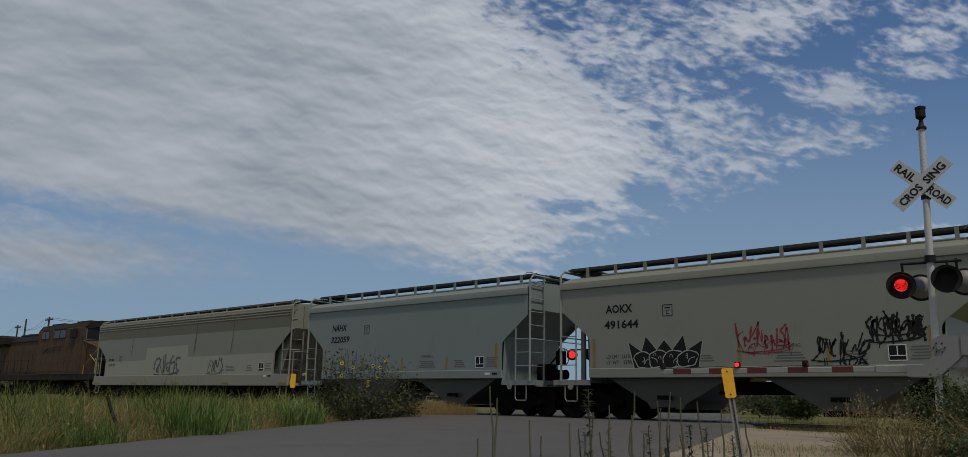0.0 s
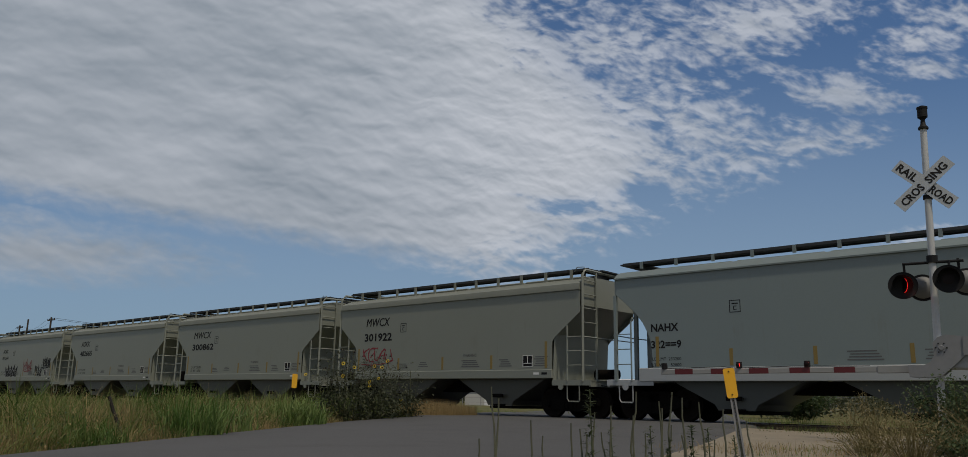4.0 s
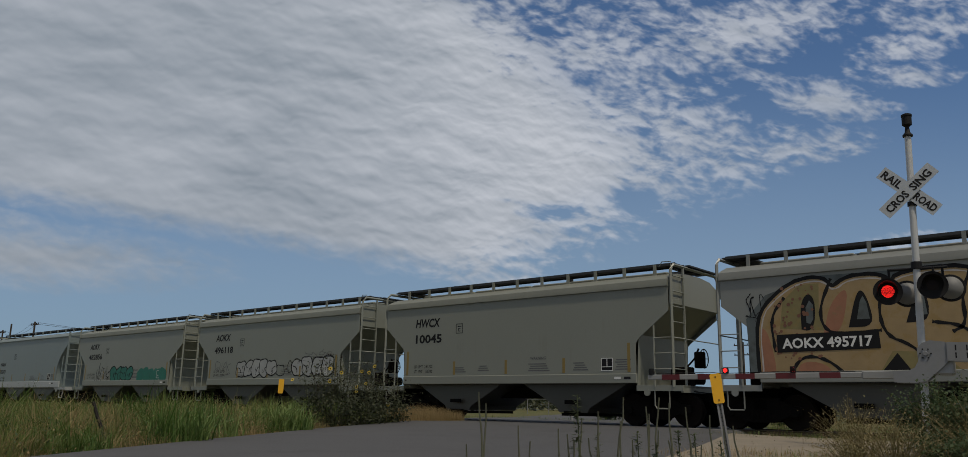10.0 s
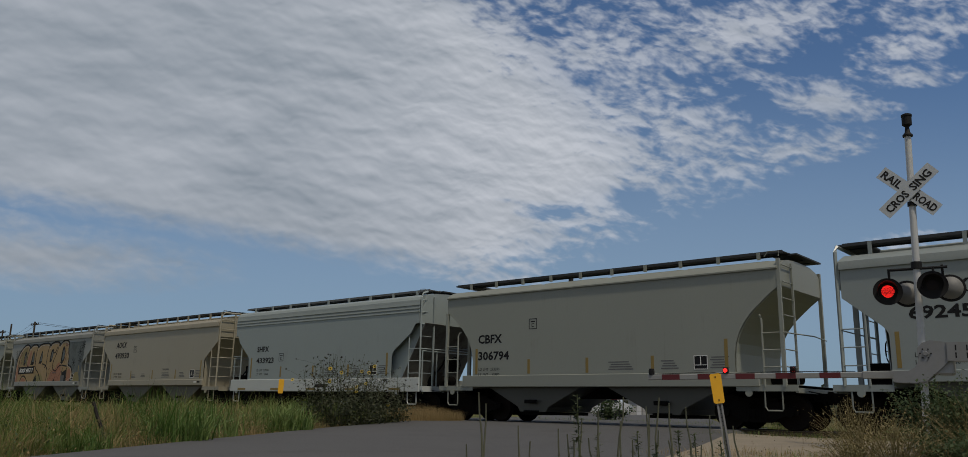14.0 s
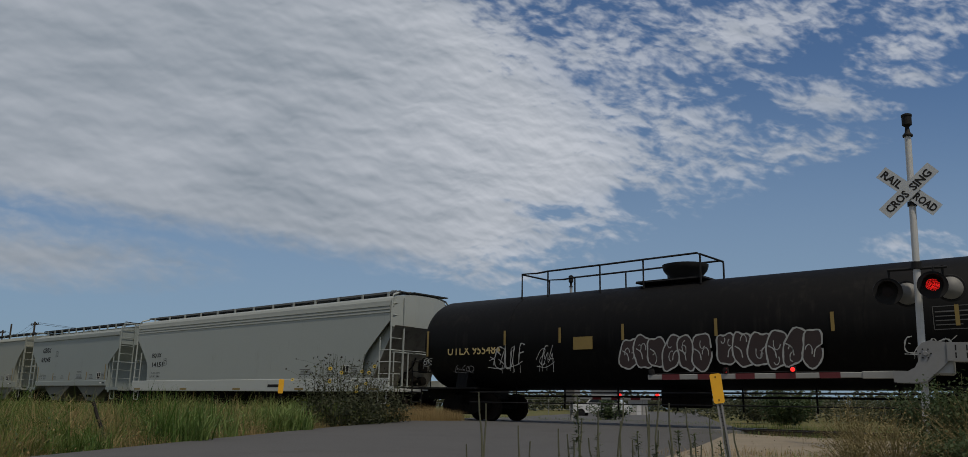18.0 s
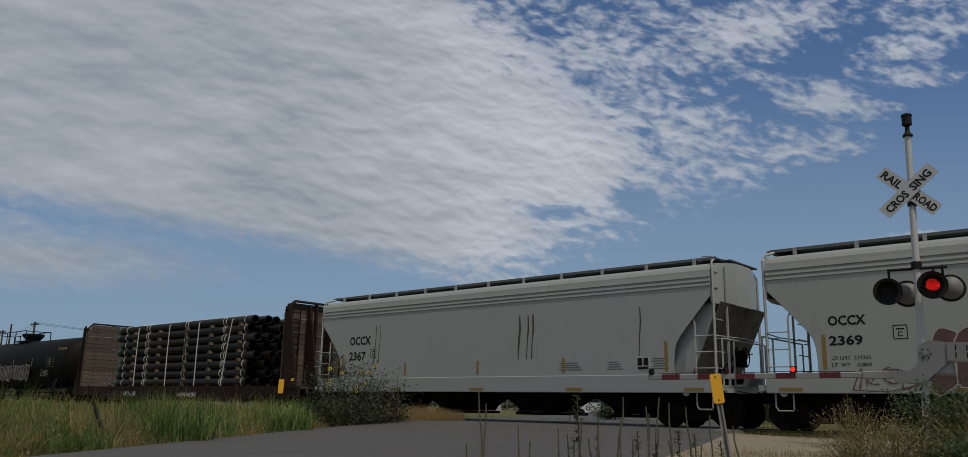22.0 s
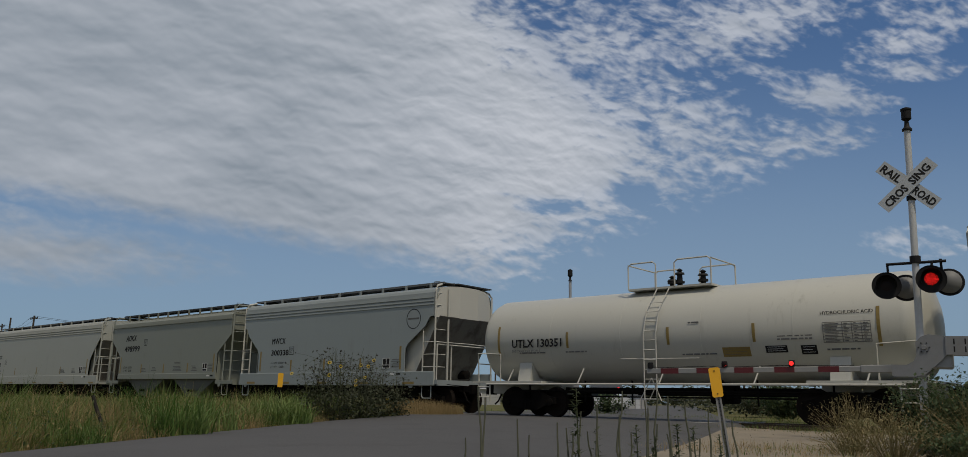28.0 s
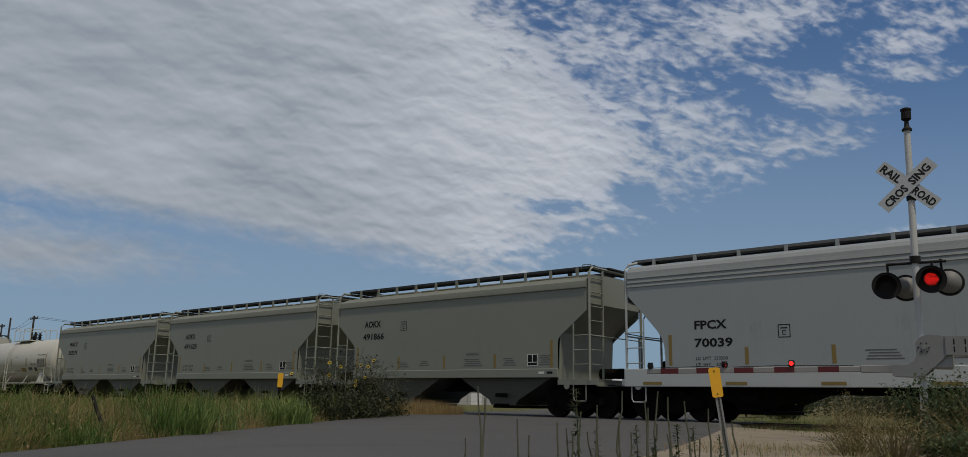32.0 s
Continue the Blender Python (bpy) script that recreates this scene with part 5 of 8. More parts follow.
def build_locomotive():
    """The yellow and grey locomotive at the head, its cab towards the train."""
    s1 = -252.6
    half = 11.2
    loco = car_root("locomotive", "dirty yellow diesel locomotive with a grey roof", "locomotive", s1 - half)
    e = half - 0.4
    part("frame", Shape().box(-e, e, -1.5, 1.5, 1.25, 1.62, 0.02), LOCOGREY, loco)
    part("fuel_tank", Shape().box(-2.6, 2.6, -1.45, 1.45, 0.35, 1.25, 0.15), STEEL, loco)
    part("hood", Shape().prism([(-0.95, 1.62), (-0.95, 3.9), (-0.75, 4.2), (0.75, 4.2), (0.95, 3.9), (0.95, 1.62)], -e + 0.5, e - 5.0, "x"), LOCO, loco)
    part("hood_roof", Shape().prism([(-1.0, 3.95), (-0.8, 4.32), (0.8, 4.32), (1.0, 3.95)], -e + 0.6, e - 5.0, "x").box(-e + 1.5, -e + 4.6, -1.45, 1.45, 4.0, 4.5, 0.06), LOCOGREY, loco)
    f = 8.5                                          # the cab's front face
    side = [(-1.52, 1.62), (-1.52, 4.45), (-1.3, 4.72), (1.3, 4.72), (1.52, 4.45), (1.52, 1.62)]
    part("electrical_cabinet", Shape().prism(side, 1.2, 3.45, "x"), LOCO, loco)
    cab = part("cab", Shape().prism(side, 3.45, f, "x"), LOCO, loco)
    part("nose", Shape().prism([(f, 1.62), (f, 3.62), (f + 0.5, 3.50), (f + 1.75, 3.05), (f + 1.95, 2.9), (f + 2.0, 1.62)], -1.28, 1.28), LOCO, loco)
    part("nose_line", Shape().rod([(f + 0.02, -1.50, 3.62), (f + 0.5, -1.30, 3.45), (f + 1.2, -1.3, 3.30)], 0.03, 5).rod([(f + 0.02, -1.5, 3.6), (f + 0.02, 1.4, 3.6)], 0.025, 5), DIM, loco)
    part("cab_roof", Shape().prism([(-1.5, 4.5), (-1.28, 4.82), (-0.6, 4.92), (0.6, 4.92), (1.28, 4.82), (1.5, 4.5)], 1.2, f + 0.12, "x").box(4.9, 6.2, -0.6, 0.6, 4.88, 5.04, 0.03).box(1.6, 3.6, -0.9, 0.9, 4.85, 4.98, 0.03), LOCOGREY, loco)
    part("antenna_dome", Shape().box(6.6, 7.3, -0.8, -0.2, 4.84, 5.0, 0.04).box(7.5, 7.8, 0.2, 0.5, 4.84, 5.02, 0.03), LOCOGREY, cab)
    for a, b in ((1.85, 3.0), (3.9, 5.65)):
        w = part("side_window", Shape().box(a, b, -1.535, -1.50, 3.92, 4.42, 0.01), TAR, cab)
        part("window_frame", Shape().box(a - 0.05, b + 0.05, -1.545, -1.52, 4.42, 4.47).box(a - 0.05, b + 0.05, -1.545, -1.52, 3.87, 3.92).box((a + b) / 2 - 0.03, (a + b) / 2 + 0.03, -1.545, -1.52, 3.92, 4.42), LOCOGREY, w)
    part("mirror", Shape().box(6.7, 7.5, -1.68, -1.6, 3.85, 4.4, 0.02).rod([(7.1, -1.5, 4.42), (7.1, -1.66, 4.42)], 0.02, 5), LOCOGREY, cab)
    part("cab_door", Shape().box(6.3, 7.0, -1.54, -1.515, 1.75, 3.6, 0.01), LOCO, cab)
    part("number_board", Shape().box(f + 0.01, f + 0.07, -1.15, -0.35, 4.50, 4.76).box(f + 0.01, f + 0.07, 0.35, 1.15, 4.50, 4.76), BLACK, cab)
    part("number_bars", Shape().box(f + 0.072, f + 0.078, -1.06, -0.80, 4.57, 4.69).box(f + 0.072, f + 0.078, -0.74, -0.44, 4.57, 4.69), WHITE, cab)
    for y in (-0.78, 0.78):
        part("windscreen", shared("windscreen", lambda m: m.box(f + 0.005, f + 0.03, -0.60, 0.60, 3.72, 4.42, 0.01)), TAR, cab, at=pose(0, y, 0))
        part("screen_frame", shared("screen_frame", lambda m: [m.box(f + 0.005, f + 0.05, -0.66, 0.66, 4.42, 4.46), m.box(f + 0.005, f + 0.05, -0.66, 0.66, 3.68, 3.72), m.box(f + 0.005, f + 0.05, 0.60, 0.66, 3.72, 4.42), m.box(f + 0.005, f + 0.05, -0.66, -0.60, 3.72, 4.42)]), DIM, cab, at=pose(0, y, 0))
    for k in range(7):
        part("panel_door", shared("panel_door", lambda m: [m.box(-0.42, 0.42, -1.535, -1.52, 1.8, 3.4, 0.008), m.box(-0.48, -0.44, -1.54, -1.52, 1.75, 3.45)]), LOCO, loco, at=pose(1.75 + 0.95 * k, 0, 0)) if k != 5 else None
    part("radiator", Shape().box(-e + 0.6, -e + 5.4, -1.45, 1.45, 3.75, 4.42, 0.1).box(-4.4, -1.0, -0.7, 0.7, 4.3, 4.5, 0.06), LOCOGREY, loco)
    for k in range(5):
        part("exhaust_box", shared("exhaust_box", lambda m: m.box(-0.5, 0.5, -0.6, 0.6, 4.3, 4.5, 0.04)), LOCOGREY, loco, at=pose(-4.2 + 1.25 * k, 0, 0.03 * (k % 2)))
    for k in range(9):
        x = -e + 1.2 + k * 1.35
        part("hood_door", shared("hood_door", lambda m: m.box(-0.55, 0.55, -0.975, -0.95, 1.8, 3.3, 0.01)), LOCO, loco, at=pose(x, 0, 0))
    s = Shape()
    for k in range(10):
        x = -e + 0.6 + k * 1.25
        s.rod([(x, -1.46, 1.62), (x, -1.46, 2.6)], 0.02, 5)
    s.rod([(-e + 0.6, -1.46, 2.6), (1.1, -1.46, 2.6), (3.2, -1.58, 3.3), (5.6, -1.58, 3.4)], 0.02, 5)
    part("handrail", s, LOCOGREY, loco)
    part("nose_rail", Shape().rod([(e - 0.55, -1.4, 1.3), (e - 0.55, -1.4, 2.3), (e - 1.3, -1.46, 2.75)], 0.022, 5).rod([(e - 0.1, -1.4, 0.9), (e - 0.1, -1.4, 2.2), (e - 0.6, -1.42, 2.5)], 0.022, 5).rod([(f + 0.1, -1.45, 1.3), (f + 0.3, -1.45, 2.1), (f + 1.9, -1.42, 3.1)], 0.022, 5), TANWHITE, loco)
    part("steps", Shape().box(e - 0.9, e - 0.2, -1.5, -1.1, 0.45, 0.5).box(e - 0.9, e - 0.2, -1.5, -1.1, 0.8, 0.85).box(e - 0.95, e - 0.9, -1.5, -1.1, 0.4, 1.3), STEEL, loco)
    part("plough", Shape().prism([(e - 0.3, 1.25), (e + 0.1, 1.2), (e + 0.25, 0.2), (e - 0.1, 0.3)], -1.3, 1.3), STEEL, loco)
    for x in (-6.9, 6.9):
        for dx in (-1.3, 1.3):
            add_truck(loco, x + dx * 0.75)
    train["loco"] = loco


build_locomotive()

# ---- graffiti: sprayed shapes on the sides ----


def blob(cx, cz, w, h, rng, n=22, rough=0.17):
    """A rounded, uneven letter-like outline."""
    p, q = rng.uniform(2.2, 3.4), rng.uniform(0, 6.28)
    pts = []
    for k in range(n):
        a = 6.2832 * k / n
        c, s = math.cos(a), math.sin(a)
        r = (abs(c) ** p + abs(s) ** p) ** (-1 / p) * (1 + rough * math.sin(2 * a + q) + rough * 0.6 * math.sin(5 * a + 2 * q))
        pts.append((cx + w / 2 * r * c, cz + h / 2 * r * s))
    return pts


# strokes of the invented signs, in a unit box
SIGNS = (
    (((0.9, 0.88), (0.35, 0.98), (0.05, 0.72), (0.80, 0.42), (0.88, 0.12), (0.15, 0.03)),),
    (((0.15, 0.02), (0.12, 0.98)), ((0.88, 0.98), (0.22, 0.52), (0.92, 0.02))),
    (((0.5, 0.97), (0.08, 0.75), (0.08, 0.25), (0.5, 0.03), (0.92, 0.25), (0.92, 0.75), (0.45, 0.97)),),
    (((0.05, 0.02), (0.45, 0.98), (0.55, 0.95), (0.95, 0.02)), ((0.25, 0.38), (0.75, 0.34))),
    (((0.90, 0.96), (0.15, 0.92), (0.10, 0.08), (0.92, 0.04)), ((0.15, 0.52), (0.72, 0.52))),
    (((0.10, 0.02), (0.12, 0.97), (0.85, 0.05), (0.90, 0.98)),),
    (((0.12, 0.02), (0.10, 0.96), (0.80, 0.92), (0.88, 0.62), (0.20, 0.48), (0.92, 0.02)),),
    (((0.05, 0.95), (0.15, 0.15), (0.50, 0.02), (0.85, 0.15), (0.95, 0.95)),),
)


def rounded(pts):
    for _ in range(2):
        soft = [pts[0]]
        for a, b in zip(pts, pts[1:]):
            soft += [(a[0] * 0.75 + b[0] * 0.25, a[1] * 0.75 + b[1] * 0.25), (a[0] * 0.25 + b[0] * 0.75, a[1] * 0.25 + b[1] * 0.75)]
        pts = soft + [pts[-1]]
    return pts


def sign_strokes(rng, x0, z0, w, h, lean, jitter):
    sign = SIGNS[rng.randrange(len(SIGNS))]
    out = []
    for pts in sign:
        free = [(x0 + w * (u + rng.gauss(0, jitter)) + lean * h * v, z0 + h * (v + rng.gauss(0, jitter))) for u, v in pts]
        out.append(rounded(free))
    return out


def spray(car, x0, x1, z0, z1, letters, fill, line, seed, y=SIDE - 0.004, stroke=0.045, inner=True, halo=None):
    """A row of swollen bubbles that overlap, each outlined, with short curls inside."""
    rng = random.Random(seed)
    w, h = (x1 - x0) / letters, z1 - z0
    for k in range(letters):
        cx, cz = x0 + w * (k + 0.5), (z0 + z1) / 2 + rng.uniform(-0.05, 0.05) * h
        pts = blob(cx, cz, w * rng.uniform(1.15, 1.4), h * rng.uniform(0.88, 1.0), rng, 24, 0.10)
        lean = rng.uniform(-0.12, 0.18)
        pts = [(x + (z - cz) * lean, z) for x, z in pts]
        deep = y - 0.0016 * k
        part("graffiti_letter", Shape().sheet(pts, deep), fill or PAINT, car, colour=GREY if fill is None else None)
        part("graffiti_outline", Shape().ribbon(pts + pts[:2], stroke, deep - 0.0006, 0.25), line, car)
        if inner:
            s = Shape()
            for _ in range(rng.choice((1, 2, 2))):
                u, v, r, a = cx + w * rng.uniform(-0.25, 0.25), cz + h * rng.uniform(-0.28, 0.28), h * rng.uniform(0.08, 0.17), rng.uniform(0, 6.28)
                s.ribbon([(u + r * 0.6 * math.cos(a + q * 0.7), v + r * math.sin(a + q * 0.7) * (1.3 - 0.1 * q)) for q in range(6)], stroke * 0.55, deep - 0.0012, 0.3)
            side = rng.choice((-1, 1))
            s.ribbon(rounded([(cx + side * w * 0.5, cz + h * 0.1), (cx + side * w * 0.12, cz), (cx + side * w * 0.05, cz - h * 0.22)]), stroke * 0.7, deep - 0.0012, 0.3)
            part("graffiti_stroke", s, line, car)


def scrawl(car, x0, x1, z0, z1, n, mat, seed, y=SIDE - 0.004, stroke=0.04):
    """A quick tag: thin slanting signs that run into one another, an underline and drips."""
    rng = random.Random(seed)
    n = max(3, int(n * 0.9))
    w, h = (x1 - x0) / n, z1 - z0
    for k in range(n):
        s = Shape()
        tall = h * rng.uniform(0.6, 1.0)
        for pts in sign_strokes(rng, x0 + w * k - w * 0.1, z0 + rng.uniform(0, h - tall), w * rng.uniform(0.9, 1.3), tall, rng.uniform(-0.1, 0.4), 0.17):
            s.ribbon(pts, stroke * rng.uniform(0.55, 1.1), y - 0.0008 * (k % 3), 0.45)
        if rng.random() < 0.4:
            u = x0 + w * (k + rng.random())
            s.ribbon([(u, z0 + 0.1 * h), (u + 0.01, z0 - 0.12 * h), (u, z0 - 0.25 * h)], stroke * 0.35, y, 0.3)
        part("graffiti_stroke", s, mat, car)
    part("graffiti_stroke", Shape().ribbon(rounded([(x0 - 0.1 * w, z0 + 0.02), (x0 + 2 * w, z0 - 0.06 * h), (x1 - w, z0 + 0.05 * h), (x1 + 0.2 * w, z0 + 0.25 * h)]), stroke * 0.6, y - 0.003, 0.4), mat, car)


def big_piece(car):
    """The large tan piece that fills the side: one block of interlocked letters, dark counters, spots and stars."""
    y = SIDE - 0.004
    rng = random.Random(17)
    part("graffiti_ground", Shape().sheet([(-5.7, 1.5), (4.5, 1.5), (4.45, 2.2), (4.55, 2.9), (4.6, 3.8), (-3.9, 3.9), (-5.2, 3.5), (-5.75, 2.9)], y), SPRAYSLATE, car)
    block = [(-5.4, 1.3), (-5.45, 2.9), (-4.9, 3.5), (-4.3, 3.82), (-3.7, 3.82), (-3.5, 3.5), (-3.1, 3.8), (-2.3, 3.78), (-2.15, 3.5), (-1.9, 3.8), (-0.45, 3.84), (-0.3, 3.5), (-0.1, 3.85), (1.0, 3.87), (1.1, 3.5), (1.5, 3.92), (2.4, 3.9), (2.35, 3.3), (2.6, 2.85), (2.45, 2.4), (3.2, 2.25), (3.25, 1.3)]
    block = rounded(block + block[:1])
    part("graffiti_outline", Shape().ribbon(block, 0.20, y - 0.002, 0.1), INK, car)
    part("graffiti_letter", Shape().sheet(block[:-1], y - 0.004), SPRAYTAN, car)
    part("graffiti_outline", Shape().ribbon([(x * 0.985 - 0.02, 2.55 + (z - 2.55) * 0.955) for x, z in block], 0.035, y - 0.0068, 0.4), SPRAYPALE, car)
    for low in ([(-0.35, 1.3), (0.15, 2.1), (0.75, 2.2), (1.2, 2.75), (1.65, 2.3), (1.75, 1.3)], [(-5.38, 1.3), (-5.4, 2.7), (-5.15, 2.5), (-4.95, 1.3)], [(-4.5, 1.3), (-4.4, 1.75), (-3.75, 1.7), (-3.5, 1.3)], [(-3.75, 2.45), (-3.55, 3.2), (-3.1, 3.6), (-3.2, 2.9), (-3.4, 2.4)], [(2.5, 1.35), (2.55, 2.25), (3.1, 2.2), (3.0, 1.35)]):
        part("graffiti_shade", Shape().sheet(rounded(low + low[:1])[:-1], y - 0.0055), SPRAYSALMON, car)
    part("graffiti_shade", Shape().sheet([(-4.85, 2.6), (-4.75, 3.3), (-4.3, 3.7), (-3.8, 3.7), (-3.85, 2.9), (-3.75, 2.5)], y - 0.0055), SPRAYOLIVE, car)
    part("graffiti_shade", Shape().sheet([(-2.6, 1.3), (-2.2, 1.95), (-1.2, 1.9), (-0.6, 1.3)], y - 0.0055), SPRAYOLIVE, car)
    dots = Shape()
    for k in range(190):
        x, z = (rng.uniform(-0.2, 1.9), rng.uniform(1.35, 2.5)) if k < 80 else (rng.uniform(1.9, 2.4), rng.uniform(2.6, 3.8)) if k < 115 else (rng.uniform(-5.0, -3.8), rng.uniform(1.8, 3.7))
        r = rng.uniform(0.02, 0.055)
        dots.sheet([(x + r * math.cos(a), z + r * math.sin(a)) for a in (0, 1.05, 2.09, 3.14, 4.19, 5.24)], y - 0.0065 - 0.00002 * k)
    ob = part("graffiti_spots", dots, SPRAYBRICK, car)
    ob["kind"] = "stuff"
    for hole in ([(-4.3, 2.55), (-4.3, 3.2), (-4.1, 3.5), (-3.92, 3.3), (-3.95, 2.7), (-4.1, 2.5)], [(-3.15, 2.55), (-2.95, 3.3), (-2.8, 3.5), (-2.65, 3.2), (-2.55, 2.55)], [(-1.85, 2.6), (-1.6, 3.3), (-1.4, 3.5), (-1.3, 2.62)], [(-0.2, 2.7), (-0.1, 3.45), (0.3, 3.5), (0.25, 3.1), (0.1, 2.65)], [(1.45, 2.6), (1.55, 3.5), (1.75, 3.65), (2.0, 3.3), (2.0, 2.85), (1.7, 2.5)]):
        part("graffiti_counter", Shape().sheet(rounded(hole + hole[:1])[:-1], y - 0.007), INK, car)
        cx, cz = sum(p[0] for p in hole) / len(hole), sum(p[1] for p in hole) / len(hole)
        part("graffiti_shade", Shape().sheet([(cx + (a - cx) * 0.5 + 0.04, cz + (b - cz) * 0.6) for a, b in hole], y - 0.0085), SPRAYSLATE, car)
    for cut in ([(-3.5, 3.8), (-3.85, 3.0), (-3.7, 2.45), (-3.1, 2.4), (-2.4, 2.45)], [(-2.25, 3.75), (-2.45, 2.9), (-2.3, 2.3), (-1.8, 2.1), (-1.2, 1.5)], [(-0.4, 3.8), (-0.65, 3.2), (-0.6, 2.5), (-0.9, 2.35)], [(-1.3, 2.6), (-0.7, 2.5), (-0.3, 2.1), (-0.5, 1.35)], [(1.05, 3.8), (0.75, 3.2), (0.35, 2.7), (0.3, 2.3), (0.9, 2.05), (1.3, 2.5), (2.45, 2.38)], [(1.85, 2.3), (1.8, 1.9), (2.2, 1.4)], [(0.1, 3.3), (0.55, 3.2), (0.75, 3.6)], [(-4.7, 1.3), (-4.35, 1.9), (-3.7, 1.8), (-3.2, 1.3)], [(2.45, 2.3), (2.5, 1.35)], [(-5.0, 2.0), (-5.1, 2.9), (-4.7, 3.4)]):
        part("graffiti_stroke", Shape().ribbon(rounded(cut), 0.075, y - 0.0075, 0.35), INK, car)
    for wedge in ([(-2.6, 1.3), (-2.1, 1.9), (-1.7, 1.3)], [(0.4, 1.3), (0.75, 1.65), (1.15, 1.3)], [(1.85, 1.3), (1.8, 2.0), (2.4, 2.2), (2.45, 1.3)]):
        part("graffiti_counter", Shape().sheet(wedge, y - 0.0072), INK, car)
    part("graffiti_shade", Shape().sheet([(3.35 + 0.48 + 0.48 * math.cos(a * 0.3142), 1.42 + 0.62 * math.sin(a * 0.3142)) for a in range(11)], y - 0.004), SPRAYOLIVE, car)
    for x, z, r in ((3.31, 2.58, 0.30), (4.04, 3.21, 0.34), (4.43, 3.60, 0.30), (4.17, 2.70, 0.25)):
        star = Shape()
        for a in (0.1, 0.9, 1.65, 2.4):
            star.ribbon([(x - r * math.cos(a), z - r * math.sin(a)), (x, z), (x + r * math.cos(a), z + r * math.sin(a))], 0.035, y - 0.003 - 0.0002 * a)
        part("graffiti_star", star, INK, car)
    part("stencil_panel", Shape().sheet([(2.0, 1.45), (2.5, 1.45), (2.5, 1.85), (2.0, 1.85)], y - 0.009), DIM, car)
    part("number_patch", Shape().sheet([(-4.95, 1.98), (-2.45, 2.02), (-2.47, 2.46), (-4.95, 2.44)], SIDE - 0.016), INK, car)
    scrawl(car, -5.75, -5.35, 2.95, 3.55, 4, INK, 6, y - 0.002, 0.03)
    for ob in car.children:                          # the piece sits a little to the right on its side
        if ob.name.startswith("lettering"):
            ob.location.y = SIDE - 0.02
        elif ob.name.startswith("graffiti") or ob.name.startswith("number_patch"):
            ob.location.x = 0.3


SPRAYSLATE = surface("slate_spray", (0.105, 0.125, 0.125), 0.6, grain=6, vary=0.5, bump=0.0, stain=(0.05, 0.055, 0.05), stain_at=(0.45, 0.7), spread=1.0)
SPRAYSALMON = surface("salmon_spray", (0.33, 0.15, 0.085), 0.6, grain=7, vary=0.4, bump=0.0, stain=(0.25, 0.17, 0.08), spread=2)
SPRAYOLIVE = surface("olive_spray", (0.22, 0.185, 0.075), 0.6, grain=7, vary=0.4, bump=0.0, stain=(0.28, 0.18, 0.05), spread=2)
SPRAYBRICK = surface("brick_spray", (0.19, 0.085, 0.05), 0.6, grain=9, vary=0.4, bump=0.0)
SPRAYSTEEL = surface("steel_blue_spray", (0.19, 0.225, 0.235), 0.6, grain=5, vary=0.35, bump=0.0, stain=(0.26, 0.28, 0.28), stain_at=(0.5, 0.7), spread=1.5)
SPRAYPALE = surface("pale_spray", (0.46, 0.43, 0.41), 0.6, grain=14, vary=0.25, bump=0.0)
SPRAYGREY = surface("grey_blue_spray", (0.085, 0.095, 0.10), 0.6, grain=9, vary=0.6, bump=0.0)
RUSTRUN = surface("thin_rust_run", (0.12, 0.095, 0.065), 0.8, grain=20, vary=0.5, bump=0.0)


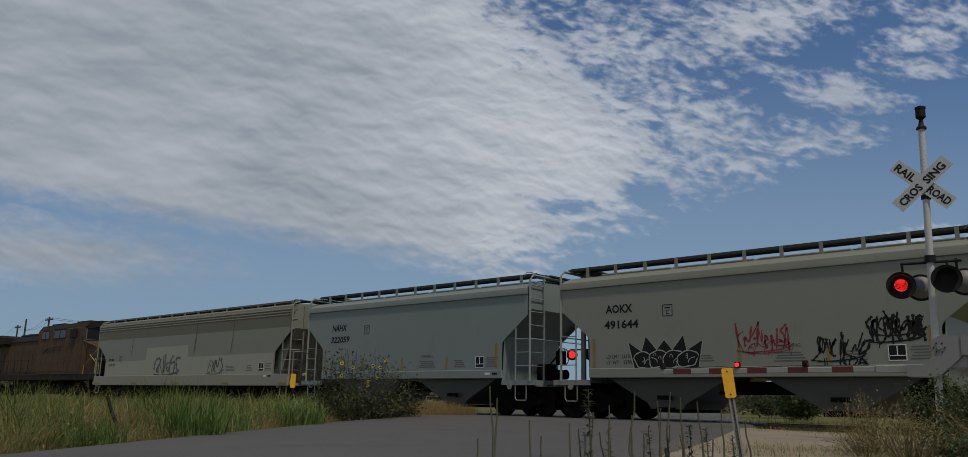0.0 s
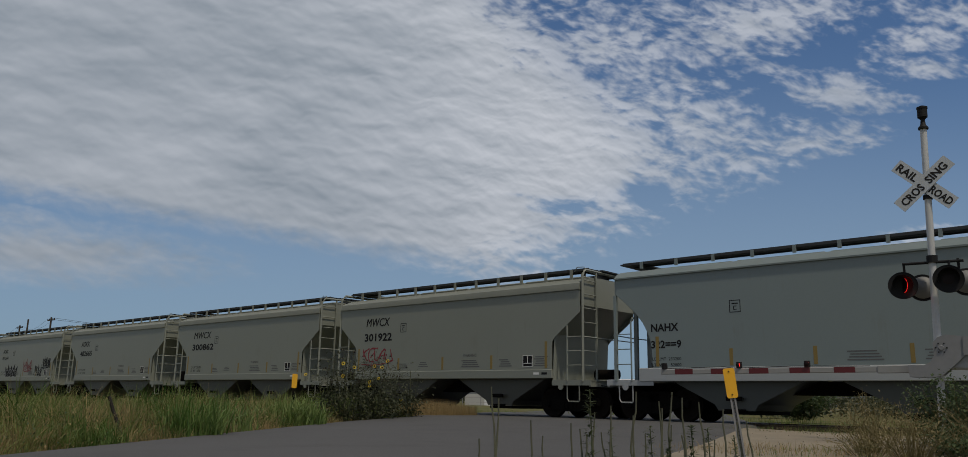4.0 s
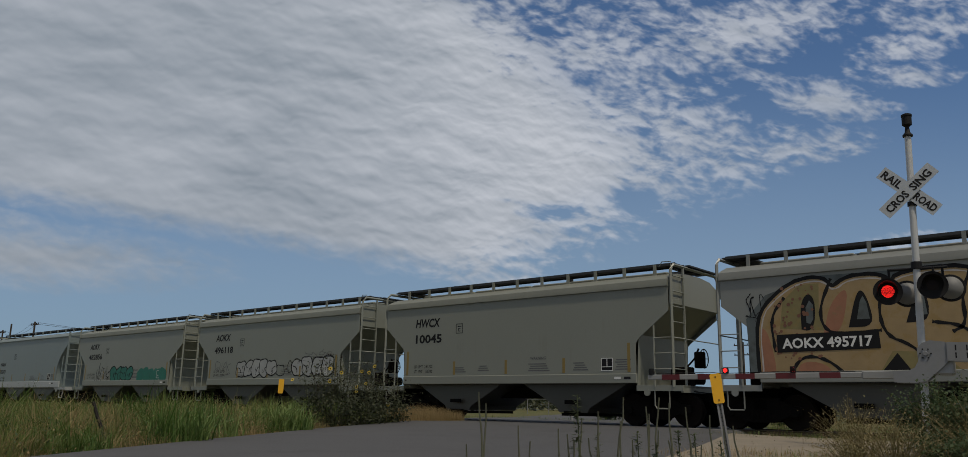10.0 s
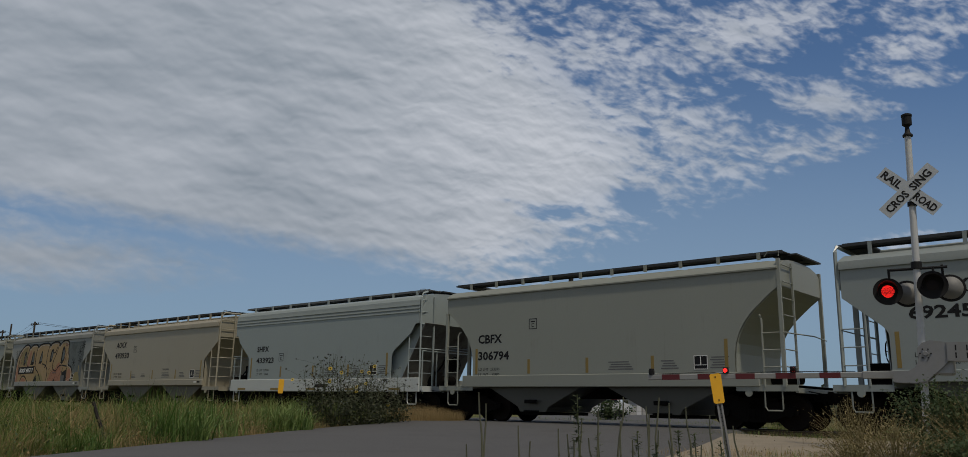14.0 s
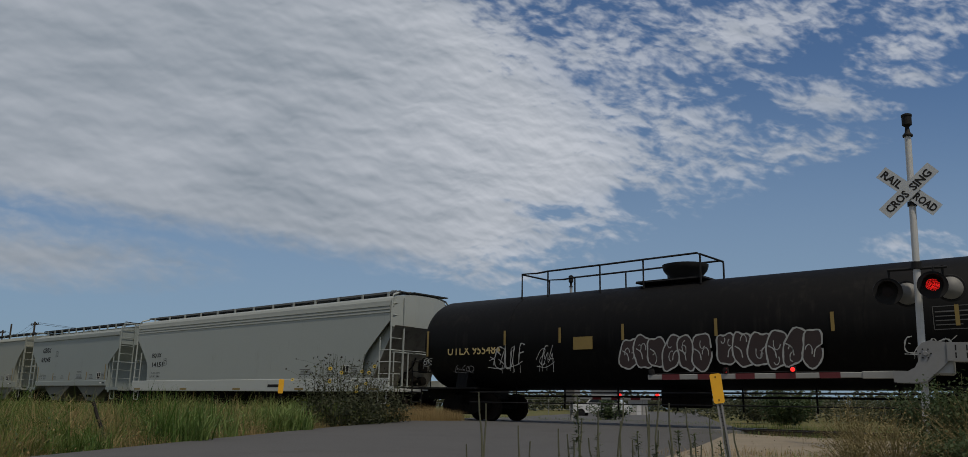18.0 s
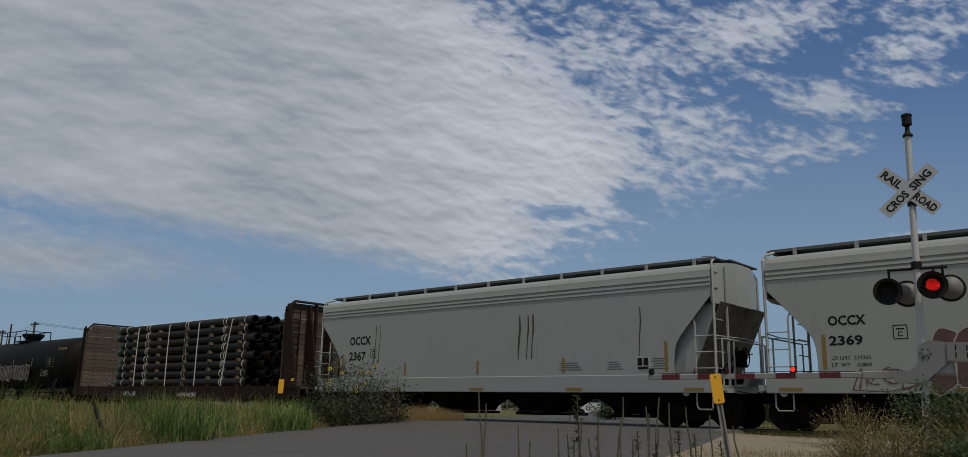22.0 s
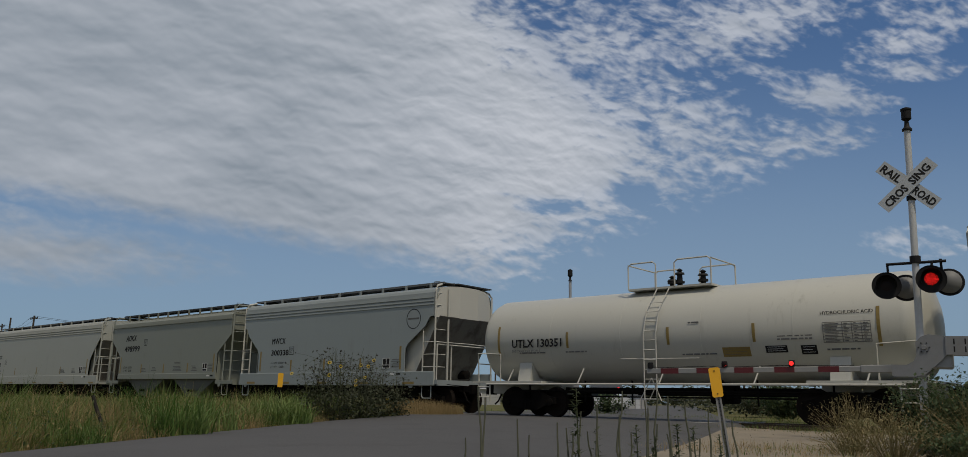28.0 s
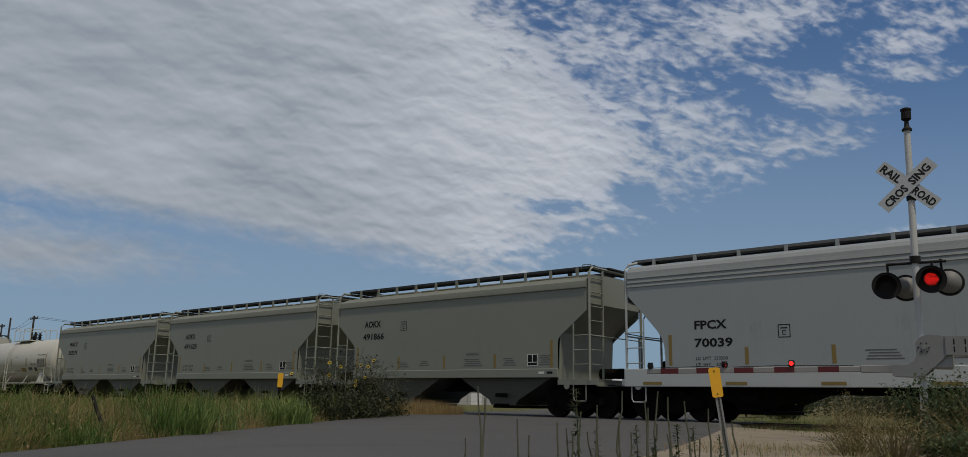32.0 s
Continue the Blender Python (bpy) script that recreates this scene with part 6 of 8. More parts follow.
def build_graffiti():
    h = train
    c = h["a644"]
    crown = [(-3.55, 1.45), (-3.75, 2.25), (-3.3, 1.98), (-3.15, 2.42), (-2.8, 2.02), (-2.55, 2.3), (-2.3, 2.0), (-1.95, 2.42), (-1.85, 1.98), (-1.35, 2.25), (-1.5, 1.45), (-2.1, 1.36), (-2.5, 1.5), (-3.0, 1.36)]
    part("graffiti_ground", Shape().sheet(crown, SIDE - 0.004), INK, c)
    part("graffiti_outline", Shape().ribbon(crown + crown[:1], 0.03, SIDE - 0.007, 0.3), SPRAYSILVER, c)
    spray(c, -3.45, -1.6, 1.50, 1.98, 4, INK, SPRAYSILVER, 1, SIDE - 0.009, stroke=0.03)
    scrawl(c, -0.35, 1.15, 1.9, 2.62, 9, SPRAYRED, 4, stroke=0.05)
    scrawl(c, -0.1, 1.1, 1.85, 2.2, 6, SPRAYRED, 41, stroke=0.035)
    scrawl(c, 1.6, 2.9, 1.62, 2.25, 9, INK, 5, stroke=0.06)
    scrawl(c, 2.95, 4.25, 2.05, 2.65, 10, INK, 6, stroke=0.07)
    scrawl(c, 3.2, 4.2, 2.2, 2.7, 8, INK, 42, stroke=0.06)
    scrawl(c, 2.3, 2.9, 1.45, 1.7, 3, INK, 7, stroke=0.05)
    scrawl(h["m922"], -4.75, -3.05, 1.78, 2.4, 6, SPRAYRED, 8, stroke=0.06)
    c = h["a856"]
    scrawl(c, -3.7, -1.9, 1.4, 2.25, 7, INK, 9, stroke=0.06)
    scrawl(c, -3.6, -2.0, 1.45, 2.1, 4, SPRAYSILVER, 10, SIDE - 0.012, 0.04)
    spray(c, -1.7, 0.75, 1.42, 2.25, 4, SPRAYGREEN, INK, 11, stroke=0.06)
    spray(c, 1.4, 4.3, 1.42, 2.1, 5, SPRAYGREEN, SPRAYGREEN, 12, stroke=0.05)
    c = h["a118"]
    spray(c, -2.6, 0.3, 1.56, 2.32, 5, SPRAYSILVER, INK, 13, stroke=0.05)
    spray(c, 0.45, 0.85, 1.6, 2.1, 1, None, INK, 14, stroke=0.04, inner=False)
    spray(c, 1.2, 1.45, 1.7, 2.2, 1, None, INK, 15, stroke=0.04, inner=False)
    spray(c, 1.55, 4.2, 1.56, 2.32, 4, SPRAYSILVER, INK, 16, stroke=0.055)
    scrawl(c, -4.5, -3.3, 1.65, 2.3, 5, DIM, 17, stroke=0.03)
    scrawl(c, 2.4, 4.2, 2.36, 2.6, 5, DIM, 18, stroke=0.025)
    big_piece(h["a717"])
    c = h["first"]
    for x0, x1, z0, z1 in ((-3.56, 0.85, 1.45, 2.92), (0.86, 8.4, 1.45, 2.36), (-8.4, -3.57, 1.45, 2.24)):
        part("repaint_patch", Shape().sheet([(x0, z0), (x1, z0), (x1, z1 + 0.04), (x0, z1)], SIDE - 0.002), PAINT, c, colour=(0.315, 0.32, 0.27))
    scrawl(c, -2.5, 0.1, 1.5, 2.4, 7, SPRAYGREY, 19, stroke=0.11)
    for x, w in ((1.56, 0.06), (4.97, 0.05), (-5.2, 0.04)):
        part("rust_run", Shape().ribbon([(x, 4.15), (x + 0.02, 3.6), (x - 0.05, 3.0), (x - 0.12, 2.5)], w, SIDE - 0.014, 0.4), RUSTRUN, c)
    scrawl(c, 2.8, 4.3, 1.5, 2.25, 5, SPRAYGREY, 20, stroke=0.08)
    c = h["tank1"]
    spray(c, -1.2, 1.55, 1.62, 2.58, 6, SPRAYMAROON, SPRAYSILVER, 21, y=-1.627, stroke=0.045)
    spray(c, 1.82, 4.55, 1.58, 2.56, 6, SPRAYMAROON, SPRAYSILVER, 22, y=-1.627, stroke=0.045)
    scrawl(c, 6.45, 7.6, 1.85, 2.25, 6, SPRAYSILVER, 23, y=-1.62, stroke=0.03)
    scrawl(c, -6.4, -5.0, 1.75, 2.5, 7, SPRAYSILVER, 24, y=-1.632, stroke=0.035)
    scrawl(c, -4.35, -3.7, 1.75, 2.35, 5, SPRAYSILVER, 34, y=-1.632, stroke=0.03)
    scrawl(c, -8.0, -7.1, 1.62, 1.85, 6, DIM, 35, y=-1.61, stroke=0.025)
    scrawl(c, -9.5, -9.1, 1.85, 2.15, 4, SPRAYSILVER, 36, y=-1.63, stroke=0.025)
    c = h["o69"]
    spray(c, -4.95, -1.75, 1.0, 2.42, 6, SPRAYWINE, SPRAYPALE, 25, y=SIDE - 0.03, stroke=0.028)
    spray(c, -0.98, 1.75, 1.45, 2.05, 6, INK, SPRAYPALE, 26, y=SIDE - 0.03, stroke=0.026)
    spray(c, -0.95, 1.6, 1.0, 1.45, 7, INK, SPRAYPALE, 33, y=SIDE - 0.03, stroke=0.022)
    # three grey-blue swellings under one black line, with a white line inside it
    hill = [(2.72, 0.98), (2.47, 1.55), (2.62, 2.0), (3.17, 2.28), (3.65, 2.12), (3.74, 1.98), (3.82, 2.24), (4.05, 2.38), (4.30, 2.24), (4.42, 2.0), (4.60, 2.05), (4.69, 2.30), (4.74, 1.96), (4.95, 2.18), (5.20, 2.20), (5.50, 1.95), (5.58, 1.5), (5.34, 0.98)]
    soft = rounded(hill)
    part("graffiti_letter", Shape().sheet(soft + [soft[0]], SIDE - 0.03), SPRAYSTEEL, c)
    part("graffiti_outline", Shape().ribbon(soft, 0.075, SIDE - 0.036, 0.3), INK, c)
    part("graffiti_outline", Shape().ribbon([(4.03 + (x - 4.03) * 0.955, 1.0 + (z - 1.0) * 0.945) for x, z in soft], 0.05, SIDE - 0.034, 0.4), SPRAYPALE, c)
    for pts in ([(3.74, 1.98), (3.80, 1.8), (3.98, 1.62)], [(3.38, 1.5), (3.42, 1.3), (3.38, 1.15)], [(4.35, 1.6), (4.5, 1.4), (4.45, 1.3)]):
        part("graffiti_outline", Shape().ribbon(rounded(pts), 0.045, SIDE - 0.035, 0.3), SPRAYPALE, c)
    part("graffiti_spot", Shape().sheet([(4.2 + 0.13 * math.cos(a * 0.3142), 0.98 + 0.12 * math.sin(a * 0.3142)) for a in range(11)], SIDE - 0.035), INK, c)
    scrawl(c, 2.66, 2.92, 1.68, 1.98, 3, INK, 27, y=SIDE - 0.037, stroke=0.03)
    scrawl(c, 5.05, 5.45, 1.62, 2.05, 5, INK, 28, y=SIDE - 0.037, stroke=0.035)
    for x, z, r in ((2.2, 1.75, 0.09), (2.25, 1.98, 0.05), (2.38, 1.88, 0.06)):
        part("graffiti_spot", Shape().sheet([(x + r * math.cos(a * 0.7854), z + r * math.sin(a * 0.7854)) for a in range(8)], SIDE - 0.004), INK, c)
    scrawl(c, 5.55, 6.1, 1.92, 2.4, 4, INK, 29, stroke=0.045)
    scrawl(c, -6.7, -5.3, 1.02, 1.6, 5, SPRAYWINE, 30, y=SIDE - 0.03, stroke=0.04)
    scrawl(h["o67"], -7.5, -7.05, 1.6, 2.1, 3, INK, 32, stroke=0.06)
    c = h["o67"]
    for x, w in ((1.6, 0.07), (1.95, 0.05), (2.15, 0.06), (-5.45, 0.05), (-5.2, 0.03), (6.1, 0.04)):
        part("rust_run", Shape().ribbon([(x, 3.44), (x + 0.02, 3.0), (x - 0.03, 2.5), (x - 0.05, 2.0)], w, SIDE - 0.003, 0.4), BRACKET, c)
    ringed = [(4.71 + 0.36 * math.cos(k * 0.2618), 3.38 + 0.36 * math.sin(k * 0.2618)) for k in range(26)]
    part("round_emblem", Shape().ribbon(ringed, 0.03, SIDE - 0.004), INK, h["m338"])
    part("round_emblem_bar", Shape().sheet([(4.42, 3.36), (5.0, 3.36), (5.0, 3.42), (4.42, 3.42)], SIDE - 0.004), DIM, h["m338"])
    for name, x in (("shpx", -0.2), ("equx", 2.2)):
        part("emblem_bar", Shape().sheet([(x, 1.12), (x + 0.85, 1.12), (x + 0.87, 1.24), (x + 0.02, 1.24)], SIDE * 1.015 - 0.004), INK, h[name])


build_graffiti()

# ---- ground, road, track ----


def road_left(y):
    return -8.5 - 0.757 * (y - 3.1) if y < 12.7 else -15.77 - 0.56 * (y - 12.7)


def road_right(y):
    return -4.9 - 0.35 * (y - 8.8) if y < 22 else -9.52 - 0.50 * (y - 22)


def road_z(y):
    k = max(0.0, min(1.0, (y - 12.0) / 7.0)) if y < 24 else max(0.0, min(1.0, (36.0 - y) / 9.0))
    return -0.075 + 0.065 * k * k * (3 - 2 * k)


def build_ground():
    axis = [math.copysign(abs(k) ** 2.6 * 0.42, k) for k in range(-28, 29)]
    s = Shape()
    n = len(axis)
    pts = []
    for j in axis:
        for i in axis:
            x, y = i - 14, j + 18
            near = max(0.0, 1 - math.hypot(x + 10, y - 14) / 60)
            pts.append((x, y, -0.19 + near * 0.05 * (noise.noise((x * 0.3, y * 0.3, 0)) - 0.2)))
    s.add(pts, [(b * n + a, b * n + a + 1, (b + 1) * n + a + 1, (b + 1) * n + a) for b in range(n - 1) for a in range(n - 1)])
    tagged(part("ground", s, SOIL, smooth=True), "flat dry ground with thin grass", "ground", kind="structure")
    s = Shape()
    rings = []
    for k in range(75):
        y = -9 + k * 1.0 if k < 60 else 51 + (k - 60) * 8.0
        a, b, z = road_left(y), road_right(y), road_z(y)
        rings.append([(a - 0.25, y, z - 0.10), (a, y, z)] + [(a + (b - a) * q, y, z + 0.05 * math.sin(q * math.pi) * (1 if y < 18 else 0.2)) for q in (0.1, 0.3, 0.5, 0.7, 0.9)] + [(b, y, z), (b + 0.25, y, z - 0.10)])
    s.loft(rings, caps=False, closed=False)
    tagged(part("road", s, ASPHALT, smooth=True), "worn grey asphalt road over the crossing", "road", kind="structure")
    s = Shape()
    rings = []
    for k in range(22):
        y = 5.5 + k * 0.62
        b = road_right(y)
        w = 6.2 * min(1.0, 0.12 + (y - 5.5) / 3.5) + 0.9 * noise.noise((1.0, y * 0.7, 5.0))
        rings.append([(b - 0.15 + q * w / 9, y, road_z(y) - 0.012 - 0.02 * q / 3 + 0.03 * noise.noise((q * 0.4, y * 0.3, 3)) * (q > 0)) for q in range(10)])
    s.loft(rings, caps=False, closed=False)
    tagged(part("gravel_shoulder", s, GRAVEL, smooth=True), "pale gravel shoulder beside the road", "shoulder", kind="structure")
    rng = random.Random(8)
    pile = Shape()
    for k in range(90):
        y = rng.uniform(7, 18.5)
        x = road_right(y) + abs(rng.gauss(0.0, 1.7)) - 0.1
        r = rng.uniform(0.005, 0.014)
        z = road_z(y) + 0.01
        pile.loft([[(x + r * math.cos(a + k), y + r * math.sin(a + k), z - 0.01) for a in (0, 1.5, 3, 4.6)], [(x + 0.7 * r * math.cos(a + k), y + 0.7 * r * math.sin(a + k), z + r * 0.8) for a in (0, 1.5, 3, 4.6)]])
    tagged(part("loose_gravel", pile, GRAVEL), "loose pale stones on the shoulder", "gravel", kind="stuff")


build_ground()


def build_track():
    bed = Shape().prism([(YT - 3.4, -0.26), (YT - 1.9, -0.17), (YT + 1.9, -0.17), (YT + 3.4, -0.26)], -320, 160, "x")
    track = tagged(part("track_bed", bed, BALLAST), "grey stone ballast under the track", "track bed", kind="structure")
    for y in (YT - 0.755, YT + 0.755):
        prof = [(-0.07, -0.17), (0.07, -0.17), (0.07, -0.155), (0.012, -0.135), (0.012, -0.045), (0.036, -0.03), (0.036, -0.004), (-0.036, -0.004), (-0.036, -0.03), (-0.012, -0.045), (-0.012, -0.135), (-0.07, -0.155)]
        part("rail", Shape().prism([(y + a, b) for a, b in prof], -320, 160, "x"), RAIL, track)
        part("rail_head", Shape().box(-320, 160, y - 0.03, y + 0.03, -0.003, 0.0), RAILTOP, track)
    for k in range(190):
        x = -75 + k * 0.53
        if not (road_left(YT) - 0.5 < x < road_right(YT) + 0.5):
            part("tie", shared("tie", lambda m: m.box(-0.11, 0.11, -1.3, 1.3, -0.2, -0.145, 0.01)), TIE, track, at=pose(x, YT, 0, 0, 0, (k * 37 % 7 - 3) * 0.15))
    far = Shape()
    for k in range(460):
        x = -320 + k * 0.53
        if x < -75.2:
            far.box(x - 0.11, x + 0.11, YT - 1.3, YT + 1.3, -0.2, -0.145)
    part("far_ties", far, TIE, track)["kind"] = "stuff"
    x0, x1 = road_left(YT) - 0.2, road_right(YT) + 0.2
    n = 6
    for k in range(n):
        a, b = x0 + (x1 - x0) * k / n + 0.01, x0 + (x1 - x0) * (k + 1) / n - 0.01
        for y0, y1 in ((YT - 1.55, YT - 0.84), (YT - 0.66, YT + 0.66), (YT + 0.84, YT + 1.55)):
            part("crossing_panel", Shape().box(a, b, y0, y1, -0.15, -0.006, 0.012), CONCRETE, track)
    rng = random.Random(2)
    rocks = Shape()
    for k in range(3800):
        x = rng.uniform(-60, 8)
        if road_left(YT) - 0.3 < x < road_right(YT) + 0.3:
            continue
        y = YT - rng.uniform(0.9, 3.3)
        r = rng.uniform(0.02, 0.05)
        z = -0.17 - 0.06 * max(0, (YT - 1.9 - y)) + 0.005
        rocks.loft([[(x + r * math.cos(a + k), y + r * math.sin(a + k), z - r * 0.5) for a in (0, 1.5, 3, 4.6)], [(x + 0.6 * r * math.cos(a + k), y + 0.6 * r * math.sin(a + k), z + r * 0.6) for a in (0.3, 1.8, 3.3, 4.9)]])
    tagged(part("ballast_stones", rocks, BALLAST), "loose grey ballast stones", "ballast", kind="stuff")


build_track()

# ---- the crossing signal ----
MASTPAINT = surface("mast_silver", (0.50, 0.51, 0.51), 0.5, 0.1, grain=20, vary=0.2, bump=0.04, stain=(0.22, 0.2, 0.17), spread=2, streak=True)
LAMPBACK = surface("grey_lamp_casting", (0.17, 0.17, 0.165), 0.6, 0.1, grain=20, vary=0.25, bump=0.04)
MX, MY = -3.24, 14.6
FACE = 14.0               # degrees by which the signal faces to the camera's left
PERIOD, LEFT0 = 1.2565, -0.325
lamps = []                # (two-faced lens turned to imitate flashing, thing's own place, lit when)


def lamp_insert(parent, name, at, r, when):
    """A two-faced lens added to imitate flashing by turning: one face shines, the other is dark."""
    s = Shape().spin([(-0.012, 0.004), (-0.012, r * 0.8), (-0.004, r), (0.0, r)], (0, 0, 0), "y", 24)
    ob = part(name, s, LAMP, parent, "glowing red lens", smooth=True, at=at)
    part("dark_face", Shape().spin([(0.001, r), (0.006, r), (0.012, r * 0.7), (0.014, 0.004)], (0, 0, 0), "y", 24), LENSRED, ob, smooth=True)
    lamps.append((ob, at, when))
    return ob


def hood_shape(r, deep):
    def build(m):
        n = 13
        a0, a1 = [], []
        for k in range(n):
            a = -0.45 + (math.pi + 0.9) * k / (n - 1)
            d = deep * (0.45 + 0.55 * max(0.0, math.sin(a)))
            a0.append([(r * math.cos(a), -0.01, r * math.sin(a)), (r * 1.02 * math.cos(a), -d, r * 1.02 * math.sin(a)), (r * 1.045 * math.cos(a), -d, r * 1.045 * math.sin(a)), (r * 1.03 * math.cos(a), -0.01, r * 1.03 * math.sin(a))])
        m.loft(a0)
    return build


def add_light(sig, x, y, z, turn, when, lit_name="lens", back=False):
    """A round flashing light: black background disc, hood, housing, lens."""
    m = pose(x, y, z, 0, 0, turn)
    disc = part("light_background", shared("light_background", lambda s: [s.spin([(-0.012, 0.12), (-0.012, 0.205), (-0.02, 0.222), (0.0, 0.226), (0.012, 0.218), (0.012, 0.12)], (0, 0, 0), "y", 32)], True), BLACK, sig, at=m)
    part("hood", shared("light_hood", hood_shape(0.15, 0.26), True), BLACK, disc)
    part("housing", shared("light_housing", lambda s: s.spin([(0.012, 0.185), (0.03, 0.185), (0.08, 0.14), (0.115, 0.06), (0.12, 0.01)], (0, 0, 0), "y", 24), True), LAMPBACK, disc)
    if when is None:
        part("dark_lens", shared("dark_lens", lambda s: s.spin([(-0.02, 0.004), (-0.02, 0.1), (-0.005, 0.14), (0.012, 0.14)], (0, 0, 0), "y", 24), True), LENSRED, disc)
    else:
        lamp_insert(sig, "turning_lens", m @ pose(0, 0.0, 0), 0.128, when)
    return disc


def build_signal():
    sig = thing("crossing_signal", "silver crossing signal mast with crossbuck and flashing red lights", "crossing signal", at=pose(MX, MY, -0.15, 0, 1.6, 0))
    z0 = 0.15
    part("base", Shape().box(-0.3, 0.3, -0.3, 0.3, -0.1, 0.12, 0.03).spin([(0.1, 0.16), (0.16, 0.14), (0.3, 0.075)], (0, 0, 0), "z", 16), CONCRETE, sig)
    part("mast", Shape().spin([(0.0, 0.060), (5.12 + z0, 0.052), (5.14 + z0, 0.05)], (0, 0, 0), "z", 20), MASTPAINT, sig, smooth=True)
    part("bell", Shape().spin([(5.12, 0.08), (5.15, 0.08), (5.19, 0.045), (5.29, 0.032), (5.31, 0.055), (5.33, 0.078), (5.47, 0.078), (5.48, 0.086), (5.51, 0.086), (5.52, 0.065), (5.54, 0.02)], (0, 0, z0), "z", 20), BLACK, sig, smooth=True)
    for k, turn in enumerate((-41.5, 44.5)):
        m = pose(-0.02, -0.085 - 0.02 * k, 4.15 + z0, 0, 0, FACE) @ Matrix.Rotation(radians(-turn), 4, "Y")
        b = part("crossbuck_blade", shared("crossbuck_blade", lambda s: s.box(-0.54, 0.54, -0.006, 0.006, -0.115, 0.115)), SIGNWHITE, sig, at=m)
        if k == 1:
            for text, x, w in (("CROS", -0.255, 0.43), ("SING", 0.255, 0.40)):
                lettering("lettering", text, x, -0.065, -0.009, 0.135, BLACK, b, 0, 0.03, "CENTER", fit=w)
        else:
            lettering("lettering", "RAIL", -0.325, -0.065, -0.009, 0.135, BLACK, b, 0, 0.03, "CENTER", fit=0.36)
            lettering("lettering", "ROAD", 0.315, -0.065, -0.009, 0.135, BLACK, b, 0, 0.03, "CENTER", fit=0.39)
    part("crossbuck_clamp", Shape().box(-0.09, 0.09, -0.075, 0.075, 4.09 + z0, 4.21 + z0), BLACK, sig)
    part("mast_band", Shape().spin([(3.90, 0.075), (3.97, 0.075)], (0, 0, z0), "z", 14), BLACK, sig)
    zl = 2.66 + z0
    part("light_arm", Shape().rod([(-0.44, -0.05, zl + 0.17), (0.44, 0.05, zl + 0.19)], 0.024, 8).spin([(zl + 0.17, 0.085), (zl + 0.29, 0.085)], (0, 0, 0), "z", 14).rod([(-0.42, -0.05, zl + 0.17), (-0.42, -0.02, zl)], 0.02, 6).rod([(0.26, -0.1, zl + 0.18), (0.26, -0.1, zl)], 0.02, 6).rod([(0.36, 0.05, zl + 0.23), (0.36, 0.1, zl + 0.02)], 0.02, 6), BLACK, sig)
    add_light(sig, -0.42, -0.16, zl - 0.20, FACE, "L")
    add_light(sig, 0.26, -0.20, zl - 0.13, FACE, "R")
    add_light(sig, -0.22, 0.24, zl - 0.20, FACE + 180, None)
    add_light(sig, 0.42, 0.28, zl - 0.13, FACE + 180, None)
    # gate mechanism and arm
    zg = 1.16 + z0
    # outline of the swinging casting that carries the arm
    cast = [(-0.43, 0.0), (-0.20, 0.0), (-0.10, 0.06), (-0.05, 0.16), (-0.06, 0.36), (0.02, 0.45), (0.13, 0.49), (0.34, 0.465), (0.41, 0.40), (0.41, 0.20), (0.30, 0.08), (0.06, -0.15), (-0.11, -0.19), (-0.41, -0.185)]
    part("gate_support", Shape().prism(cast, -0.20, -0.15), GALV, sig, at=pose(0, 0, zg, 0, 0, 8))
    part("gate_support", Shape().prism(cast, 0.15, 0.20), GALV, sig, at=pose(0, 0, zg, 0, 0, 8))
    part("gate_machine", Shape().box(0.0, 0.45, -0.14, 0.14, -0.05, 0.44, 0.03), ALU, sig, at=pose(0, 0, zg, 0, 0, 8))
    part("counterweight", Shape().box(0.36, 1.5, -0.22, -0.17, 0.17, 0.46).box(0.36, 1.5, 0.17, 0.22, 0.17, 0.46).box(0.85, 1.45, -0.17, 0.17, 0.18, 0.44, 0.02), GALV, sig, at=pose(0, 0, zg, 0, 0, 8))
    for k in range(2):
        for z in (0.25, 0.37):
            part("slot", shared("slot", lambda m: m.box(-0.01, 0.01, -0.228, -0.221, -0.045, 0.045)), BLACK, sig, at=pose(0.49 + 0.155 * k, 0, zg + z, 0, 0, 8))
    part("hub", Shape().spin([(-0.226, 0.0), (-0.226, 0.034), (-0.214, 0.04), (-0.2, 0.04)], (0.06, 0, 0.28), "y", 14), GALV, sig, at=pose(0, 0, zg, 0, 0, 8))
    for k in range(6):
        a = k * math.pi / 3
        part("bolt", shared("hub_bolt", lambda m: m.spin([(-0.216, 0.0), (-0.216, 0.012), (-0.198, 0.012)], (0, 0, 0), "y", 6)), BLACK, sig, at=pose(0, 0, zg, 0, 0, 8) @ pose(0.06 + 0.078 * math.cos(a), 0, 0.28 + 0.078 * math.sin(a)))
    arm = part("gate_arm", Shape().box(-4.55, -0.5, -0.028, 0.028, -0.047, 0.047, 0.01).box(-0.9, -0.36, -0.045, 0.045, -0.065, 0.06, 0.01), ARMWHITE, sig, "red and white striped gate arm, lowered", at=pose(0, 0, zg - 0.04, 0, -2.2, 12.5))
